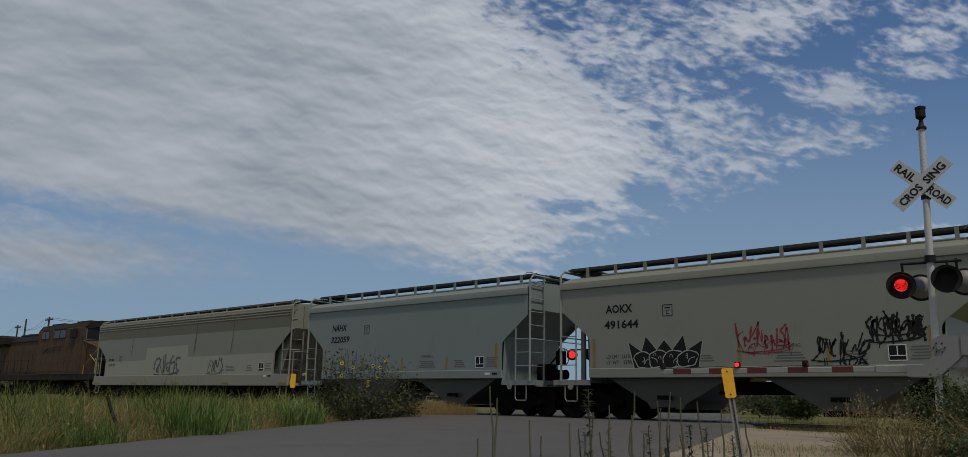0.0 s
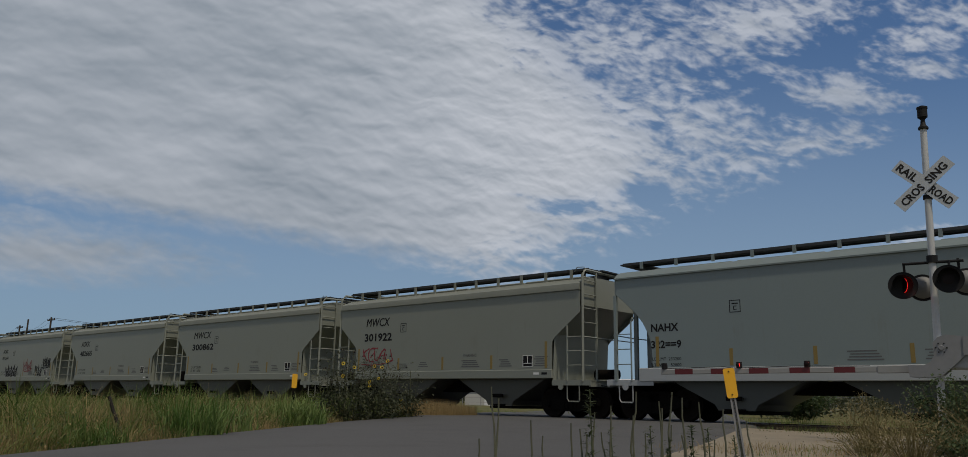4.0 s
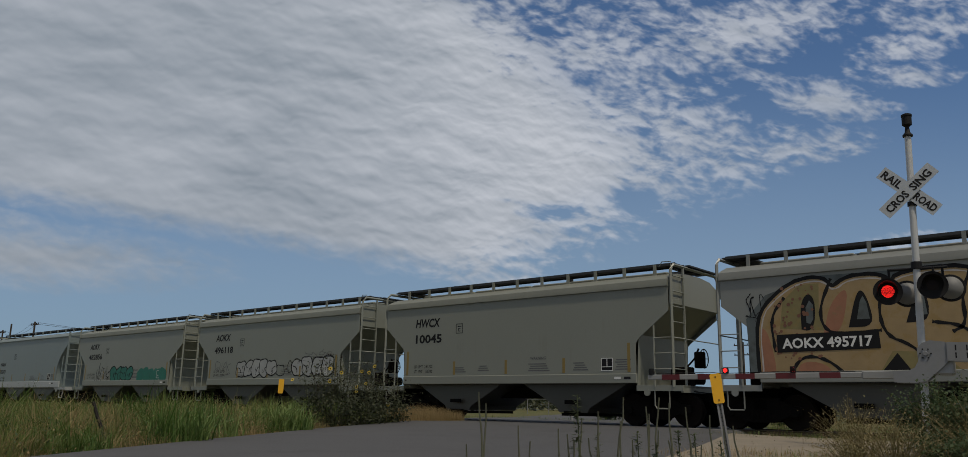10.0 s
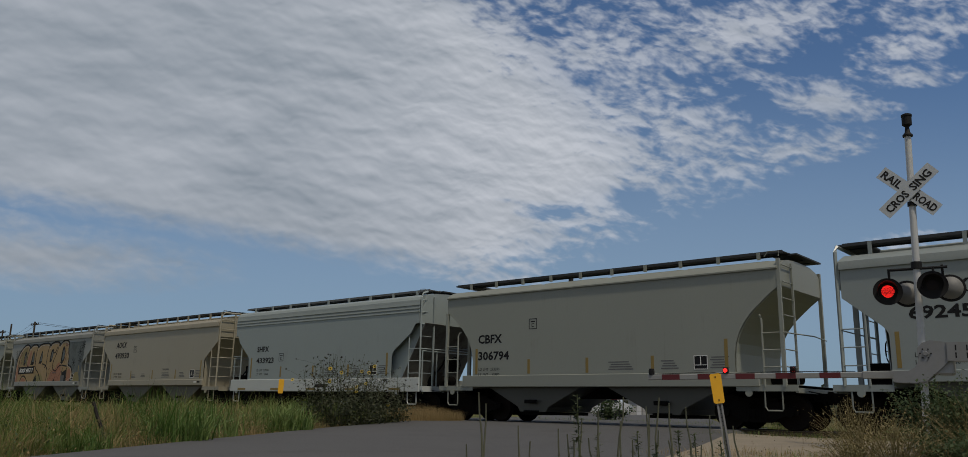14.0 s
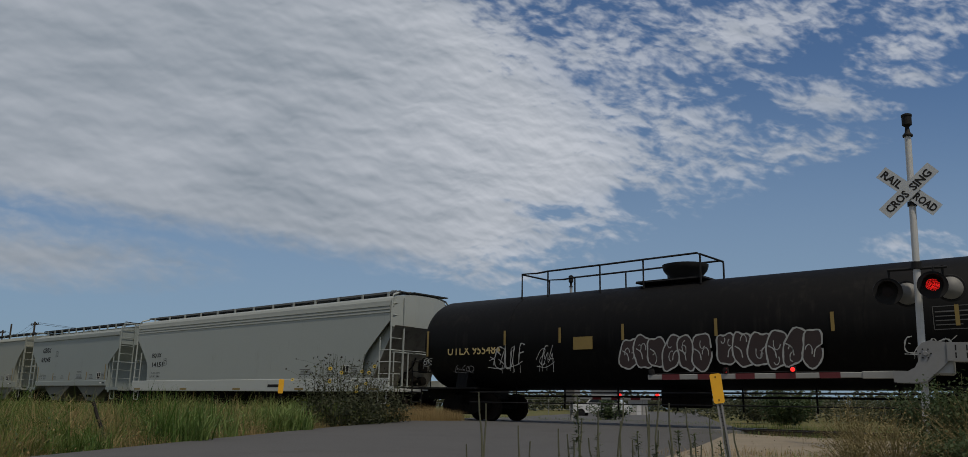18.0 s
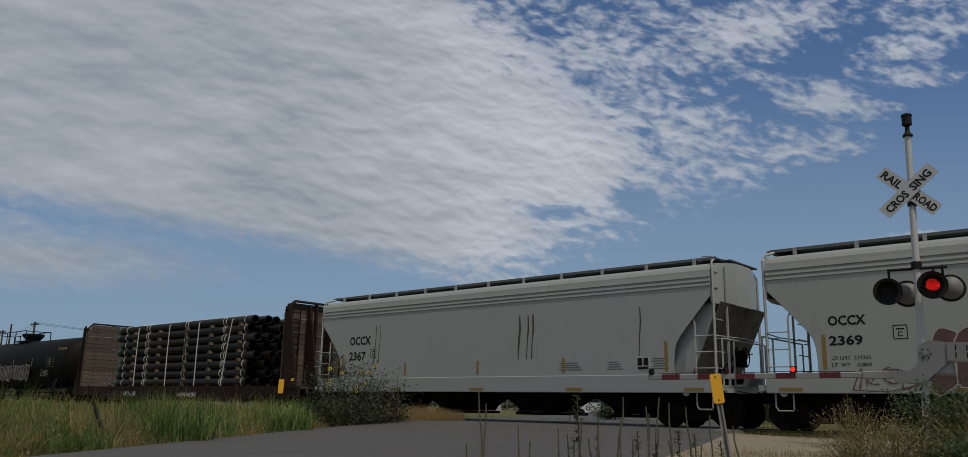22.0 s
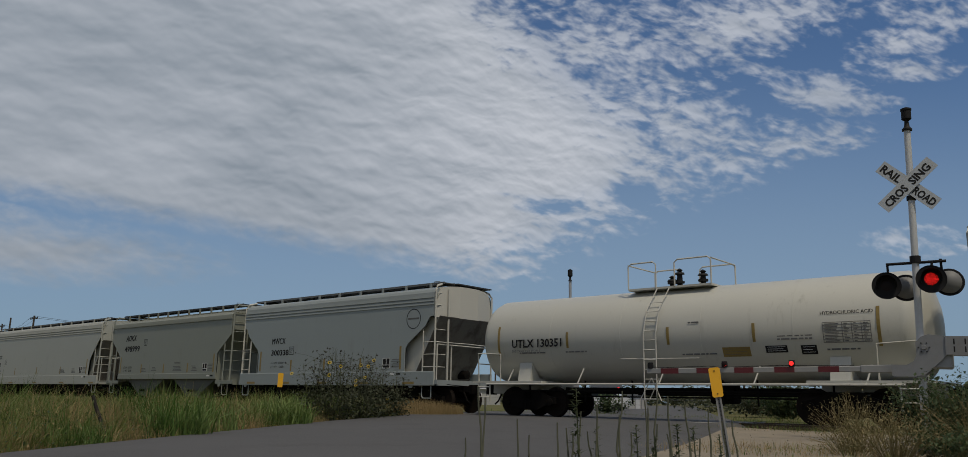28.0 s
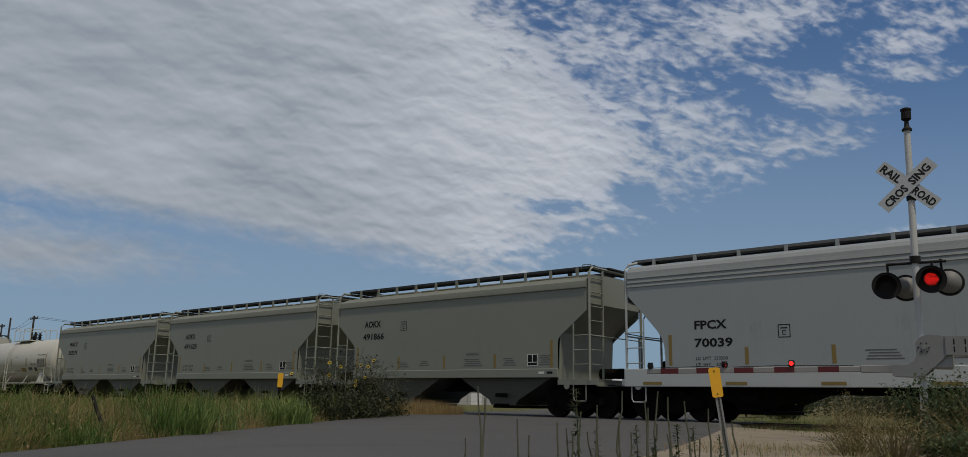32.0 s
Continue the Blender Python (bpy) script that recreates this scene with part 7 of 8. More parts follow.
    for x in (-4.28, -3.62, -2.95, -2.27, -1.56):
        part("red_stripe", shared("red_stripe", lambda m: m.box(-0.165, 0.165, -0.032, 0.032, -0.0485, 0.0485)), SIGNRED, arm, at=pose(x + 0.165, 0, 0))
    part("arm_cable", Shape().rod([(-4.45, 0, 0.06), (-3.4, 0, 0.08), (-3.2, 0, 0.055), (-2.2, 0, 0.075), (-1.0, 0, 0.06)], 0.006, 5), BLACK, arm)
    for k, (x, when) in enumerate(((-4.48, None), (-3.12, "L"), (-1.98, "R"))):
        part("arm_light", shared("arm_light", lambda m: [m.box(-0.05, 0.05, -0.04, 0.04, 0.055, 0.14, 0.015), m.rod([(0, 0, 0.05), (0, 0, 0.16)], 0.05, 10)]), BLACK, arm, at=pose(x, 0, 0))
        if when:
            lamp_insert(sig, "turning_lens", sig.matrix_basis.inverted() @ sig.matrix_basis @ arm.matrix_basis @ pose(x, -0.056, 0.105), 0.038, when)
    return sig


build_signal()


def build_far_signal():
    sig = thing("crossing_signal", "distant crossing signal mast beyond the track", "crossing signal", at=pose(-18.6, 27.0, -0.2))
    part("mast", Shape().spin([(0.0, 0.06), (5.55, 0.058)], (0, 0, 0), "z", 14), ALU, sig, smooth=True)
    part("bell", Shape().spin([(5.5, 0.09), (5.56, 0.05), (5.66, 0.04), (5.72, 0.10), (5.95, 0.10), (6.0, 0.02)], (0, 0, 0), "z", 14), BLACK, sig, smooth=True)
    for turn in (-41, 41):
        part("crossbuck_blade", shared("crossbuck_blade", lambda s: s.box(-0.54, 0.54, -0.006, 0.006, -0.115, 0.115)), SIGNWHITE, sig, at=pose(0, 0.08 + 0.0004 * turn, 4.1) @ Matrix.Rotation(radians(turn), 4, "Y"))
    part("light_arm", Shape().rod([(-0.5, 0, 2.75), (0.5, 0, 2.75)], 0.03, 6), BLACK, sig)
    for x in (-0.42, 0.42):
        add_light(sig, x, -0.12, 2.55, 25, None)
    part("lit_lens", Shape().spin([(-0.03, 0.004), (-0.03, 0.1), (-0.012, 0.145)], (0, 0, 0), "y", 20), LAMP, sig, smooth=True, at=pose(-0.42, -0.13, 2.55, 0, 0, 25))
    part("gate_machine", Shape().box(-0.25, 0.3, -0.2, 0.2, 0.9, 1.45, 0.03), GALV, sig)
    arm = part("gate_arm", Shape().box(0.3, 6.2, -0.03, 0.03, 1.02, 1.13, 0.01), SIGNWHITE, sig, "striped gate arm, lowered")
    for k in range(6):
        part("red_stripe", shared("far_red_stripe", lambda m: m.box(-0.2, 0.2, -0.034, 0.034, 1.018, 1.132)), SIGNRED, arm, at=pose(1.2 + 0.85 * k, 0, 0))
    for x in (2.2, 3.8):
        part("arm_light", shared("far_arm_light", lambda m: m.spin([(-0.05, 0.01), (-0.04, 0.06), (0.04, 0.06)], (0, 0, 1.2), "y", 10)), LAMP, arm, at=pose(x, 0, 0))


build_far_signal()

# ---- markers and posts ----


BARK = surface("dark_wet_bark", (0.016, 0.013, 0.011), 0.9, grain=22, vary=0.4, bump=0.4)


def build_markers():
    m = thing("delineator_post", "yellow reflector plate on a leaning perforated steel post", "marker post", "marker posts", at=pose(-3.70, 8.25, -0.12, 0, -7, 30))
    s = Shape()
    s.prism([(-0.03, -0.012), (-0.012, -0.012), (-0.006, 0.008), (0.006, 0.008), (0.012, -0.012), (0.03, -0.012), (0.03, -0.008), (0.015, -0.008), (0.009, 0.012), (-0.009, 0.012), (-0.015, -0.008), (-0.03, -0.008)], -0.1, 0.78, "z")
    part("post", s, GALV, m)
    for k in range(16):
        part("hole", shared("post_hole", lambda q: q.spin([(-0.0125, 0.006), (-0.008, 0.006)], (0, 0, 0), "y", 8)), BLACK, m, at=pose(0, 0.0, 0.06 + k * 0.04))
    c = [(-0.056, -0.14), (-0.042, -0.155), (0.042, -0.155), (0.056, -0.14), (0.062, 0.14), (0.042, 0.155), (-0.042, 0.155), (-0.056, 0.14)]
    part("plate", Shape().prism(c, -0.022, -0.016), YELLOW, m, "bright yellow reflective plate, bent at a corner", at=pose(0, 0, 0.84))
    for z in (0.72, 0.96):
        part("bolt", shared("plate_bolt", lambda q: q.spin([(-0.028, 0.004), (-0.028, 0.008), (-0.02, 0.008)], (0, 0, 0), "y", 8)), BLACK, m, at=pose(0, 0, z))
    m = thing("delineator_post", "yellow reflector plate on a dark post in the grass", "marker post", "marker posts", at=pose(-15.3, 10.87, -0.15, 0, 1, 45))
    part("post", Shape().box(-0.03, 0.03, -0.012, 0.012, -0.1, 0.95), STEEL, m)
    part("plate", Shape().prism(c, -0.022, -0.016), YELLOW, m, at=pose(0, 0, 0.985))
    m = thing("wooden_stake", "dark leaning wooden stake in tall grass", "stake", at=pose(-11.05, 5.17, -0.2, 0, 0, 40.9) @ pose(0, 0, 0, 0, -21, 0))
    part("shaft", Shape().rod([(0, 0, -0.1), (0.01, 0, 0.3), (-0.012, 0.01, 0.5), (-0.015, 0.01, 0.70)], 0.026, 7, 0.024), BARK, m)


build_markers()

# ---- plants ----


def blades(n, where, height, width, lean, seed, name, material, label, category, z0=-0.17, curl=0.5, kind="stuff"):
    """A stand of grass: n blades, each a bent strip of three pieces. where(u, v, w) gives a place for random numbers."""
    g = np.random.default_rng(seed)
    xs, ys, hs = where(g, n)
    a = g.uniform(0, 2 * np.pi, n)
    h = hs * g.uniform(height[0], height[1], n)
    w = g.uniform(width[0], width[1], n)
    tilt = np.abs(g.normal(0, lean, n)) * h
    face = a + np.pi / 2 + g.uniform(-0.6, 0.6, n)
    v = np.zeros((n, 7, 3))
    for k, (f, b) in enumerate(((0.0, 0.0), (0.45, 0.28), (0.8, 0.68))):
        cx, cy = xs + np.cos(a) * tilt * b, ys + np.sin(a) * tilt * b
        wid = w * (1 - 0.25 * k)
        for sgn, j in ((-1, 0), (1, 1)):
            v[:, 2 * k + j, 0], v[:, 2 * k + j, 1], v[:, 2 * k + j, 2] = cx + sgn * wid * np.cos(face), cy + sgn * wid * np.sin(face), z0 + h * f * (1 - 0.06 * k * curl)
    v[:, 6, 0], v[:, 6, 1], v[:, 6, 2] = xs + np.cos(a) * tilt * 1.25, ys + np.sin(a) * tilt * 1.25, z0 + h * (1 - 0.35 * curl * np.minimum(1, tilt / h))
    base = (np.arange(n) * 7)[:, None]
    quads = np.concatenate([base + q for q in ([0, 1, 3, 2], [2, 3, 5, 4])])
    tris = base + [4, 5, 6]
    me = bpy.data.meshes.new(name)
    me.from_pydata(v.reshape(-1, 3).tolist(), [], quads.tolist() + tris.tolist())
    me.materials.append(material)
    ob = new(name, me)
    return tagged(ob, label, category, kind=kind)


def left_of_road(depth, y0, y1, power=1.0, gap=0.05):
    def where(g, n):
        y = y0 + (y1 - y0) * g.uniform(0, 1, n)
        x = np.array([road_left(b) for b in y]) - gap - depth * g.uniform(0, 1, n) ** power
        ok = np.array([0.72 + 0.55 * noise.noise((float(p) * 0.45, float(q) * 0.45, 1.0)) for p, q in zip(x, y)])
        edge = np.clip((np.array([road_left(b) for b in y]) - x) / 0.9, 0.25, 1.0)
        return x, y, np.clip(ok, 0.35, 1.25) * edge
    return where


def ring(cx, cy, rx, ry):
    def where(g, n):
        a, r = g.uniform(0, 2 * np.pi, n), np.sqrt(g.uniform(0, 1, n))
        return cx + rx * r * np.cos(a), cy + ry * r * np.sin(a), 1.0 - 0.35 * r
    return where


def field(x0, x1, y0, y1):
    return lambda g, n: (g.uniform(x0, x1, n), g.uniform(y0, y1, n), np.ones(n))


def tufts(n, per, depth, y0, y1, seed, gap=0.25):
    """Places for blades in tufts along the left verge."""
    def where(g, total):
        cy = y0 + (y1 - y0) * g.uniform(0, 1, n)
        off = gap + depth * g.uniform(0, 1, n) ** 1.3
        cx = np.array([road_left(b) for b in cy]) - off
        size = np.clip(g.normal(1.0, 0.22, n), 0.5, 1.45) * np.clip(off / 1.2, 0.45, 1.0)
        k = np.repeat(np.arange(n), total // n + 1)[:total]
        r = np.abs(g.normal(0, 0.16, total))
        a = g.uniform(0, 6.2832, total)
        return cx[k] + r * np.cos(a), cy[k] + r * np.sin(a), size[k] * (1 - 0.6 * np.minimum(r, 0.5))
    return where


def build_grass():
    blades(4200, field(-8.6, 4.5, 17.0, 20.6), (0.08, 0.30), (0.003, 0.007), 0.5, 9, "track_side_grass", GRASS, "thin low grass between shoulder and track", "grass", z0=-0.2)
    blades(1800, field(-8.0, 4.5, 16.6, 20.4), (0.10, 0.32), (0.002, 0.004), 0.6, 10, "dry_grass", STRAW, "thin dry grass between shoulder and track", "grass", z0=-0.2)
    blades(1500, field(-5.6, -2.6, 9.4, 12.2), (0.05, 0.22), (0.002, 0.004), 0.7, 11, "dry_grass", STRAW, "short dry grass thinly grown over the gravel", "grass", z0=-0.18)
    blades(500, field(-4.6, -2.4, 9.4, 12.0), (0.06, 0.2), (0.003, 0.006), 0.6, 12, "low_grass", GRASS, "sparse low green grass on the gravel", "grass", z0=-0.18)
    blades(620, ring(-14.7, 10.5, 0.62, 0.7), (0.45, 1.0), (0.008, 0.020), 0.62, 8, "tall_grass", FRESH, "clump of broad fresh green grass before a marker post", "grass", curl=1.0)
    blades(330, ring(-11.15, 6.2, 0.45, 0.5), (0.45, 1.0), (0.006, 0.014), 0.6, 14, "tall_grass", FRESH, "clump of broad fresh green grass at the road", "grass", curl=0.9)
    blades(200, ring(-12.6, 7.6, 0.6, 0.6), (0.5, 1.0), (0.006, 0.015), 0.6, 15, "tall_grass", FRESH, "loose clump of fresh green grass in the verge", "grass", curl=0.9)
    blades(260, ring(-9.9, 4.1, 0.5, 0.6), (0.3, 0.55), (0.004, 0.009), 0.6, 16, "low_grass", FRESH, "low fresh green grass by a wooden stake", "grass", curl=0.9)
    blades(15500, tufts(270, 57, 6.0, 1.5, 19.0, 1), (0.38, 0.90), (0.0035, 0.009), 0.75, 1, "tall_grass", GRASS, "tall green verge grass with drying tips", "grass", curl=1.0)
    blades(8000, left_of_road(8.0, 2.0, 20.5, 0.8, 0.2), (0.3, 0.62), (0.003, 0.008), 0.45, 2, "tall_grass", GRASS, "green undergrowth of the verge", "grass")
    blades(7500, tufts(260, 35, 4.5, 0.5, 13.0, 3), (0.38, 0.80), (0.002, 0.0045), 0.7, 3, "dry_grass", STRAW, "dry straw among the verge grass", "grass", curl=0.9)
    blades(4500, left_of_road(0.6, 0.5, 21.0, 1.0, -0.03), (0.1, 0.3), (0.003, 0.006), 0.6, 4, "dry_grass", STRAW, "short dry grass at the road's edge", "grass", z0=-0.14)
    blades(8000, ring(-19.9, 19.9, 1.3, 1.7), (0.42, 0.80), (0.002, 0.005), 0.22, 5, "dry_grass", STRAW, "tuft of tall dry straw-coloured grass", "grass", z0=-0.15)
    blades(9000, field(-70, 5, 25.5, 34), (0.12, 0.35), (0.004, 0.009), 0.4, 6, "far_verge_grass", GRASS, "low green grass beyond the track", "grass", z0=-0.2)
    blades(6000, field(-60, -24, 17, 21.3), (0.3, 0.7), (0.003, 0.008), 0.35, 7, "track_side_grass", GRASS, "green grass beside the ballast", "grass", z0=-0.2)


build_grass()


def leaf(s, p, way, up, length, width):
    """A pointed, slightly folded leaf of four corners and a rib."""
    way, up = Vector(way).normalized(), Vector(up)
    side = way.cross(up).normalized()
    lift = side.cross(way)
    p = Vector(p)
    s.add([p, p + way * length * 0.45 + side * width + lift * width * 0.3, p + way * length * 0.5, p + way * length * 0.45 - side * width + lift * width * 0.3, p + way * length - lift * width * 0.5], [(0, 1, 2), (0, 2, 3), (1, 4, 2), (2, 4, 3)])


def flower_head(parent, at, r, yellow, rng):
    m = Matrix.Translation(at) @ Euler((rng.uniform(0.9, 1.7), rng.uniform(-0.3, 0.3), rng.uniform(0.1, 1.2))).to_matrix().to_4x4()
    part("flower_centre", shared("flower_centre", lambda q: q.spin([(-0.012, 0.006), (-0.008, 0.03), (0.008, 0.034), (0.018, 0.02), (0.02, 0.003)], (0, 0, 0), "z", 10), True), SEED, parent, at=m @ Matrix.Scale(r / 0.034, 4))
    if yellow:
        def petals(q):
            for k in range(13):
                a = k * 0.4833
                leaf(q, (0.028 * math.cos(a), 0.028 * math.sin(a), 0.004), (math.cos(a), math.sin(a), 0.15), (0, 0, 1), 0.055, 0.014)
        part("petals", shared("petals", petals), PETAL, parent, at=m @ Matrix.Scale(r / 0.03, 4))


def sunflower(x, y, height, spread, seed, heads, yellows):
    rng = random.Random(seed)
    plant = thing("wild_sunflower", "tall wild sunflower with dark seed heads and a few yellow blooms", "sunflower", "sunflowers by the road", at=pose(x, y, -0.15))
    stems, leaves = Shape(), Shape()
    tips = []
    for k in range(7):
        a = rng.uniform(0, 6.28)
        h = height * rng.uniform(0.7, 1.0)
        bx, by = spread * 0.75 * math.cos(a) * rng.random(), spread * 0.5 * math.sin(a) * rng.random()
        pts = [(bx * 0.3, by * 0.3, 0), (bx * 0.6, by * 0.6, h * 0.4), (bx * 1.1, by, h * 0.75), (bx * 1.5, by * 1.2, h)]
        stems.rod(pts, 0.010, 5, 0.004)
        for j in range(5):
            f = rng.uniform(0.45, 0.98)
            base = Vector(pts[1]).lerp(Vector(pts[3]), (f - 0.4) / 0.6)
            tip = base + Vector((rng.gauss(0, 0.36), rng.gauss(0, 0.25), rng.uniform(0.05, 0.30)))
            stems.rod([base, base.lerp(tip, 0.6) + Vector((0, 0, 0.03)), tip], 0.003, 4, 0.002)
            tips.append(tip)
        for j in range(58):
            f = rng.random()
            p = Vector(pts[0]).lerp(Vector(pts[3]), f * 0.92) + Vector((rng.gauss(0, 0.30), rng.gauss(0, 0.22), rng.gauss(0, 0.08)))
            if p.z < 0.02:
                p.z = 0.05
            leaf(leaves, p, (rng.gauss(0, 1), rng.gauss(0, 1), rng.uniform(-0.6, 0.2)), (0, 0, 1), rng.uniform(0.06, 0.15) * (1.1 - 0.5 * f), rng.uniform(0.016, 0.036))
    for j in range(230):                                     # broad leaves close-set below
        a, q = rng.uniform(0, 6.28), rng.random() ** 0.6
        p = (spread * 1.05 * q * math.cos(a), spread * 0.8 * q * math.sin(a), 0.05 + height * 0.52 * rng.random() ** 0.8 * (1.1 - 0.4 * q))
        leaf(leaves, p, (rng.gauss(0, 1), rng.gauss(0, 1), rng.uniform(-0.9, 0.1)), (0, 0, 1), rng.uniform(0.08, 0.17), rng.uniform(0.025, 0.05))
    part("stem", stems, DARKLEAF, plant)
    part("foliage", leaves, DARKLEAF, plant)
    for k in range(heads):
        t = tips[k % len(tips)] + Vector((rng.gauss(0, 0.02), rng.gauss(0, 0.02), 0.01))
        flower_head(plant, t, rng.uniform(0.016, 0.024), k < yellows, rng)


def build_flecks():
    """Small pale leaves and husks low in the verge."""
    rng = random.Random(31)
    pale, green = Shape(), Shape()
    for k in range(5200):
        y = rng.uniform(1.5, 16.0)
        x = road_left(y) - 0.05 - abs(rng.gauss(0, 0.9))
        z = -0.16 + rng.random() ** 1.3 * 0.42 * min(1.0, (road_left(y) - x) / 0.5)
        s = pale if noise.noise((x * 0.4, y * 0.4, 7.0)) + rng.uniform(-0.4, 0.4) > 0 else green
        leaf(s, (x, y, z), (rng.gauss(0, 1), rng.gauss(0, 1), rng.uniform(-0.3, 0.8)), (0, 0.1, 1), rng.uniform(0.03, 0.07), rng.uniform(0.006, 0.014))
    tagged(part("dry_leaves", pale, STRAW), "small dry leaves low in the verge", "leaves", kind="stuff")
    tagged(part("low_weeds", green, BUSH), "small green weeds low in the verge", "weeds", kind="stuff")


build_flecks()

for k, (x, y, h, sp) in enumerate(((-17.2, 13.3, 1.75, 0.6), (-16.9, 13.6, 1.95, 0.7), (-17.3, 14.3, 2.0, 0.7), (-17.2, 14.9, 1.85, 0.65), (-17.6, 15.4, 1.6, 0.6), (-17.8, 16.2, 1.6, 0.5), (-17.9, 16.9, 1.5, 0.4))):
    sunflower(x, y, h, sp, 20 + k, 34 if k < 4 else 16, 2 if k < 4 else 1)


def spike_weed(x, y, seed, stalks):
    """A roadside weed of upright seed spikes, close-set with tiny husks. stalks: (sideways place, height, lean, bow), in metres, across the view."""
    rng = random.Random(seed)
    plant = thing("spike_weed", "roadside weed with upright grey-green seed spikes", "weed", "roadside weeds", at=pose(x, y, -0.17, 0, 0, YAW))
    foot = Shape()
    for across, h, lean, bow in stalks:
        s = Shape()
        dy, sway = rng.gauss(0, 0.05), rng.gauss(0, 0.014)
        pts = [Vector((across - lean * 1.8 * (1 - f) ** 2 + (bow * 2.2 + sway) * math.sin(math.pi * min(1.0, f * 1.1)) + rng.gauss(0, 0.003), dy, h * f)) for f in (0.0, 0.2, 0.4, 0.55, 0.7, 0.85, 1.0)]
        s.rod(pts, 0.0084, 6, 0.0036)
        n = int(420 * h)
        for j in range(n):
            f = 0.35 + 0.64 * j / n
            k = min(int(f * 6), 5)
            q = pts[k].lerp(pts[k + 1], f * 6 - k) if k else pts[0].lerp(pts[1], f * 6)
            ang = j * 2.4
            d = Vector((math.cos(ang), math.sin(ang), 1.5))
            leaf(s, q + d * 0.0012, d, (0, 0, 1), 0.010 * (1.25 - 0.6 * f), 0.0036)
        part("seed_spike", s, STALK, plant)
        for j in range(20):
            f = rng.uniform(0.0, 0.95)
            q = pts[0].lerp(pts[2], f) + Vector((rng.gauss(0, 0.012), rng.gauss(0, 0.02), 0))
            leaf(foot, q, (rng.gauss(0, 1), rng.gauss(0, 1), rng.uniform(0.1, 1.4)), (0, 0, 1), rng.uniform(0.04, 0.12), rng.uniform(0.004, 0.008))
    part("foliage", foot, WEED, plant)


def leafy_weed(x, y, height, seed, bushy=1.0):
    rng = random.Random(seed)
    plant = thing("leafy_weed", "upright green weed with narrow curling leaves", "weed", "roadside weeds", at=pose(x, y, -0.17))
    stem = [(0, 0, 0), (0.02, 0.01, height * 0.5), (0.0, 0.02, height)]
    part("stem", Shape().rod(stem, 0.006, 5, 0.003), WEED, plant)
    s = Shape()
    for j in range(int(120 * bushy)):
        f = rng.random() ** 0.7
        p = Vector(stem[0]).lerp(Vector(stem[2]), f)
        a = rng.uniform(0, 6.28)
        leaf(s, p, (math.cos(a), math.sin(a), rng.uniform(-0.3, 0.8)), (0, 0, 1), rng.uniform(0.05, 0.11) * (1.15 - 0.7 * f), rng.uniform(0.0045, 0.009))
    part("foliage", s, WEED, plant)


def on_ground(px, depth):
    """A spot on the ground at that distance, by its bearing: px runs from 0 to 15.68 across the view."""
    a = radians(YAW) - math.atan((px - 7.84) / 13.03 / math.cos(radians(PITCH)))
    return -math.sin(a) * depth, math.cos(a) * depth


def build_weeds():
    # bearing, distance, and the stalks: sideways place, height, lean, bow
    clumps = ((7.80, 4.6, ((0.0, 0.73, 0.01, 0.012), (0.045, 0.67, 0.005, 0.004), (-0.06, 0.45, 0.01, 0.0))),
              (8.42, 4.8, ((0.0, 0.55, 0.0, 0.003), (0.075, 0.46, 0.01, 0.0))),
              (9.12, 4.7, ((-0.03, 0.54, -0.03, 0.0), (0.02, 0.51, 0.01, 0.004), (0.05, 0.48, 0.02, 0.0))),
              (9.50, 4.8, ((-0.03, 0.60, -0.05, -0.012), (0.055, 0.64, -0.03, -0.006), (0.0, 0.49, -0.03, 0.0))),
              (10.02, 4.7, ((-0.02, 0.59, -0.05, -0.01), (0.015, 0.72, -0.10, -0.022), (0.05, 0.49, 0.03, 0.0))),
              (10.42, 4.8, ((-0.01, 0.67, 0.06, 0.006), (0.025, 0.63, -0.03, 0.0), (0.06, 0.54, 0.04, 0.0))),
              (10.65, 4.6, ((-0.01, 0.72, -0.03, -0.012), (0.014, 0.69, -0.015, -0.004), (0.05, 0.49, 0.0, 0.0))),
              (10.98, 4.9, ((0.0, 0.67, 0.012, 0.01), (0.05, 0.46, 0.03, 0.0))),
              (11.34, 5.0, ((0.0, 0.63, 0.05, 0.016), (-0.05, 0.46, 0.03, 0.0))),
              (11.66, 5.0, ((-0.02, 0.56, 0.02, 0.012), (0.022, 0.57, 0.02, 0.016))))
    for k, (px, d, stalks) in enumerate(clumps):
        x, y = on_ground(px, d)
        spike_weed(x, y, 40 + k, stalks)
    for k, (px, d, h, b) in enumerate(((9.30, 4.7, 0.73, 1.3), (9.62, 5.0, 0.50, 0.7), (10.22, 4.8, 0.52, 0.9), (10.5, 4.6, 0.48, 0.8), (10.85, 4.9, 0.53, 0.9), (11.1, 5.0, 0.52, 0.8), (11.5, 5.2, 0.48, 0.6))):
        x, y = on_ground(px, d)
        leafy_weed(x, y, h, 70 + k, b)


build_weeds()


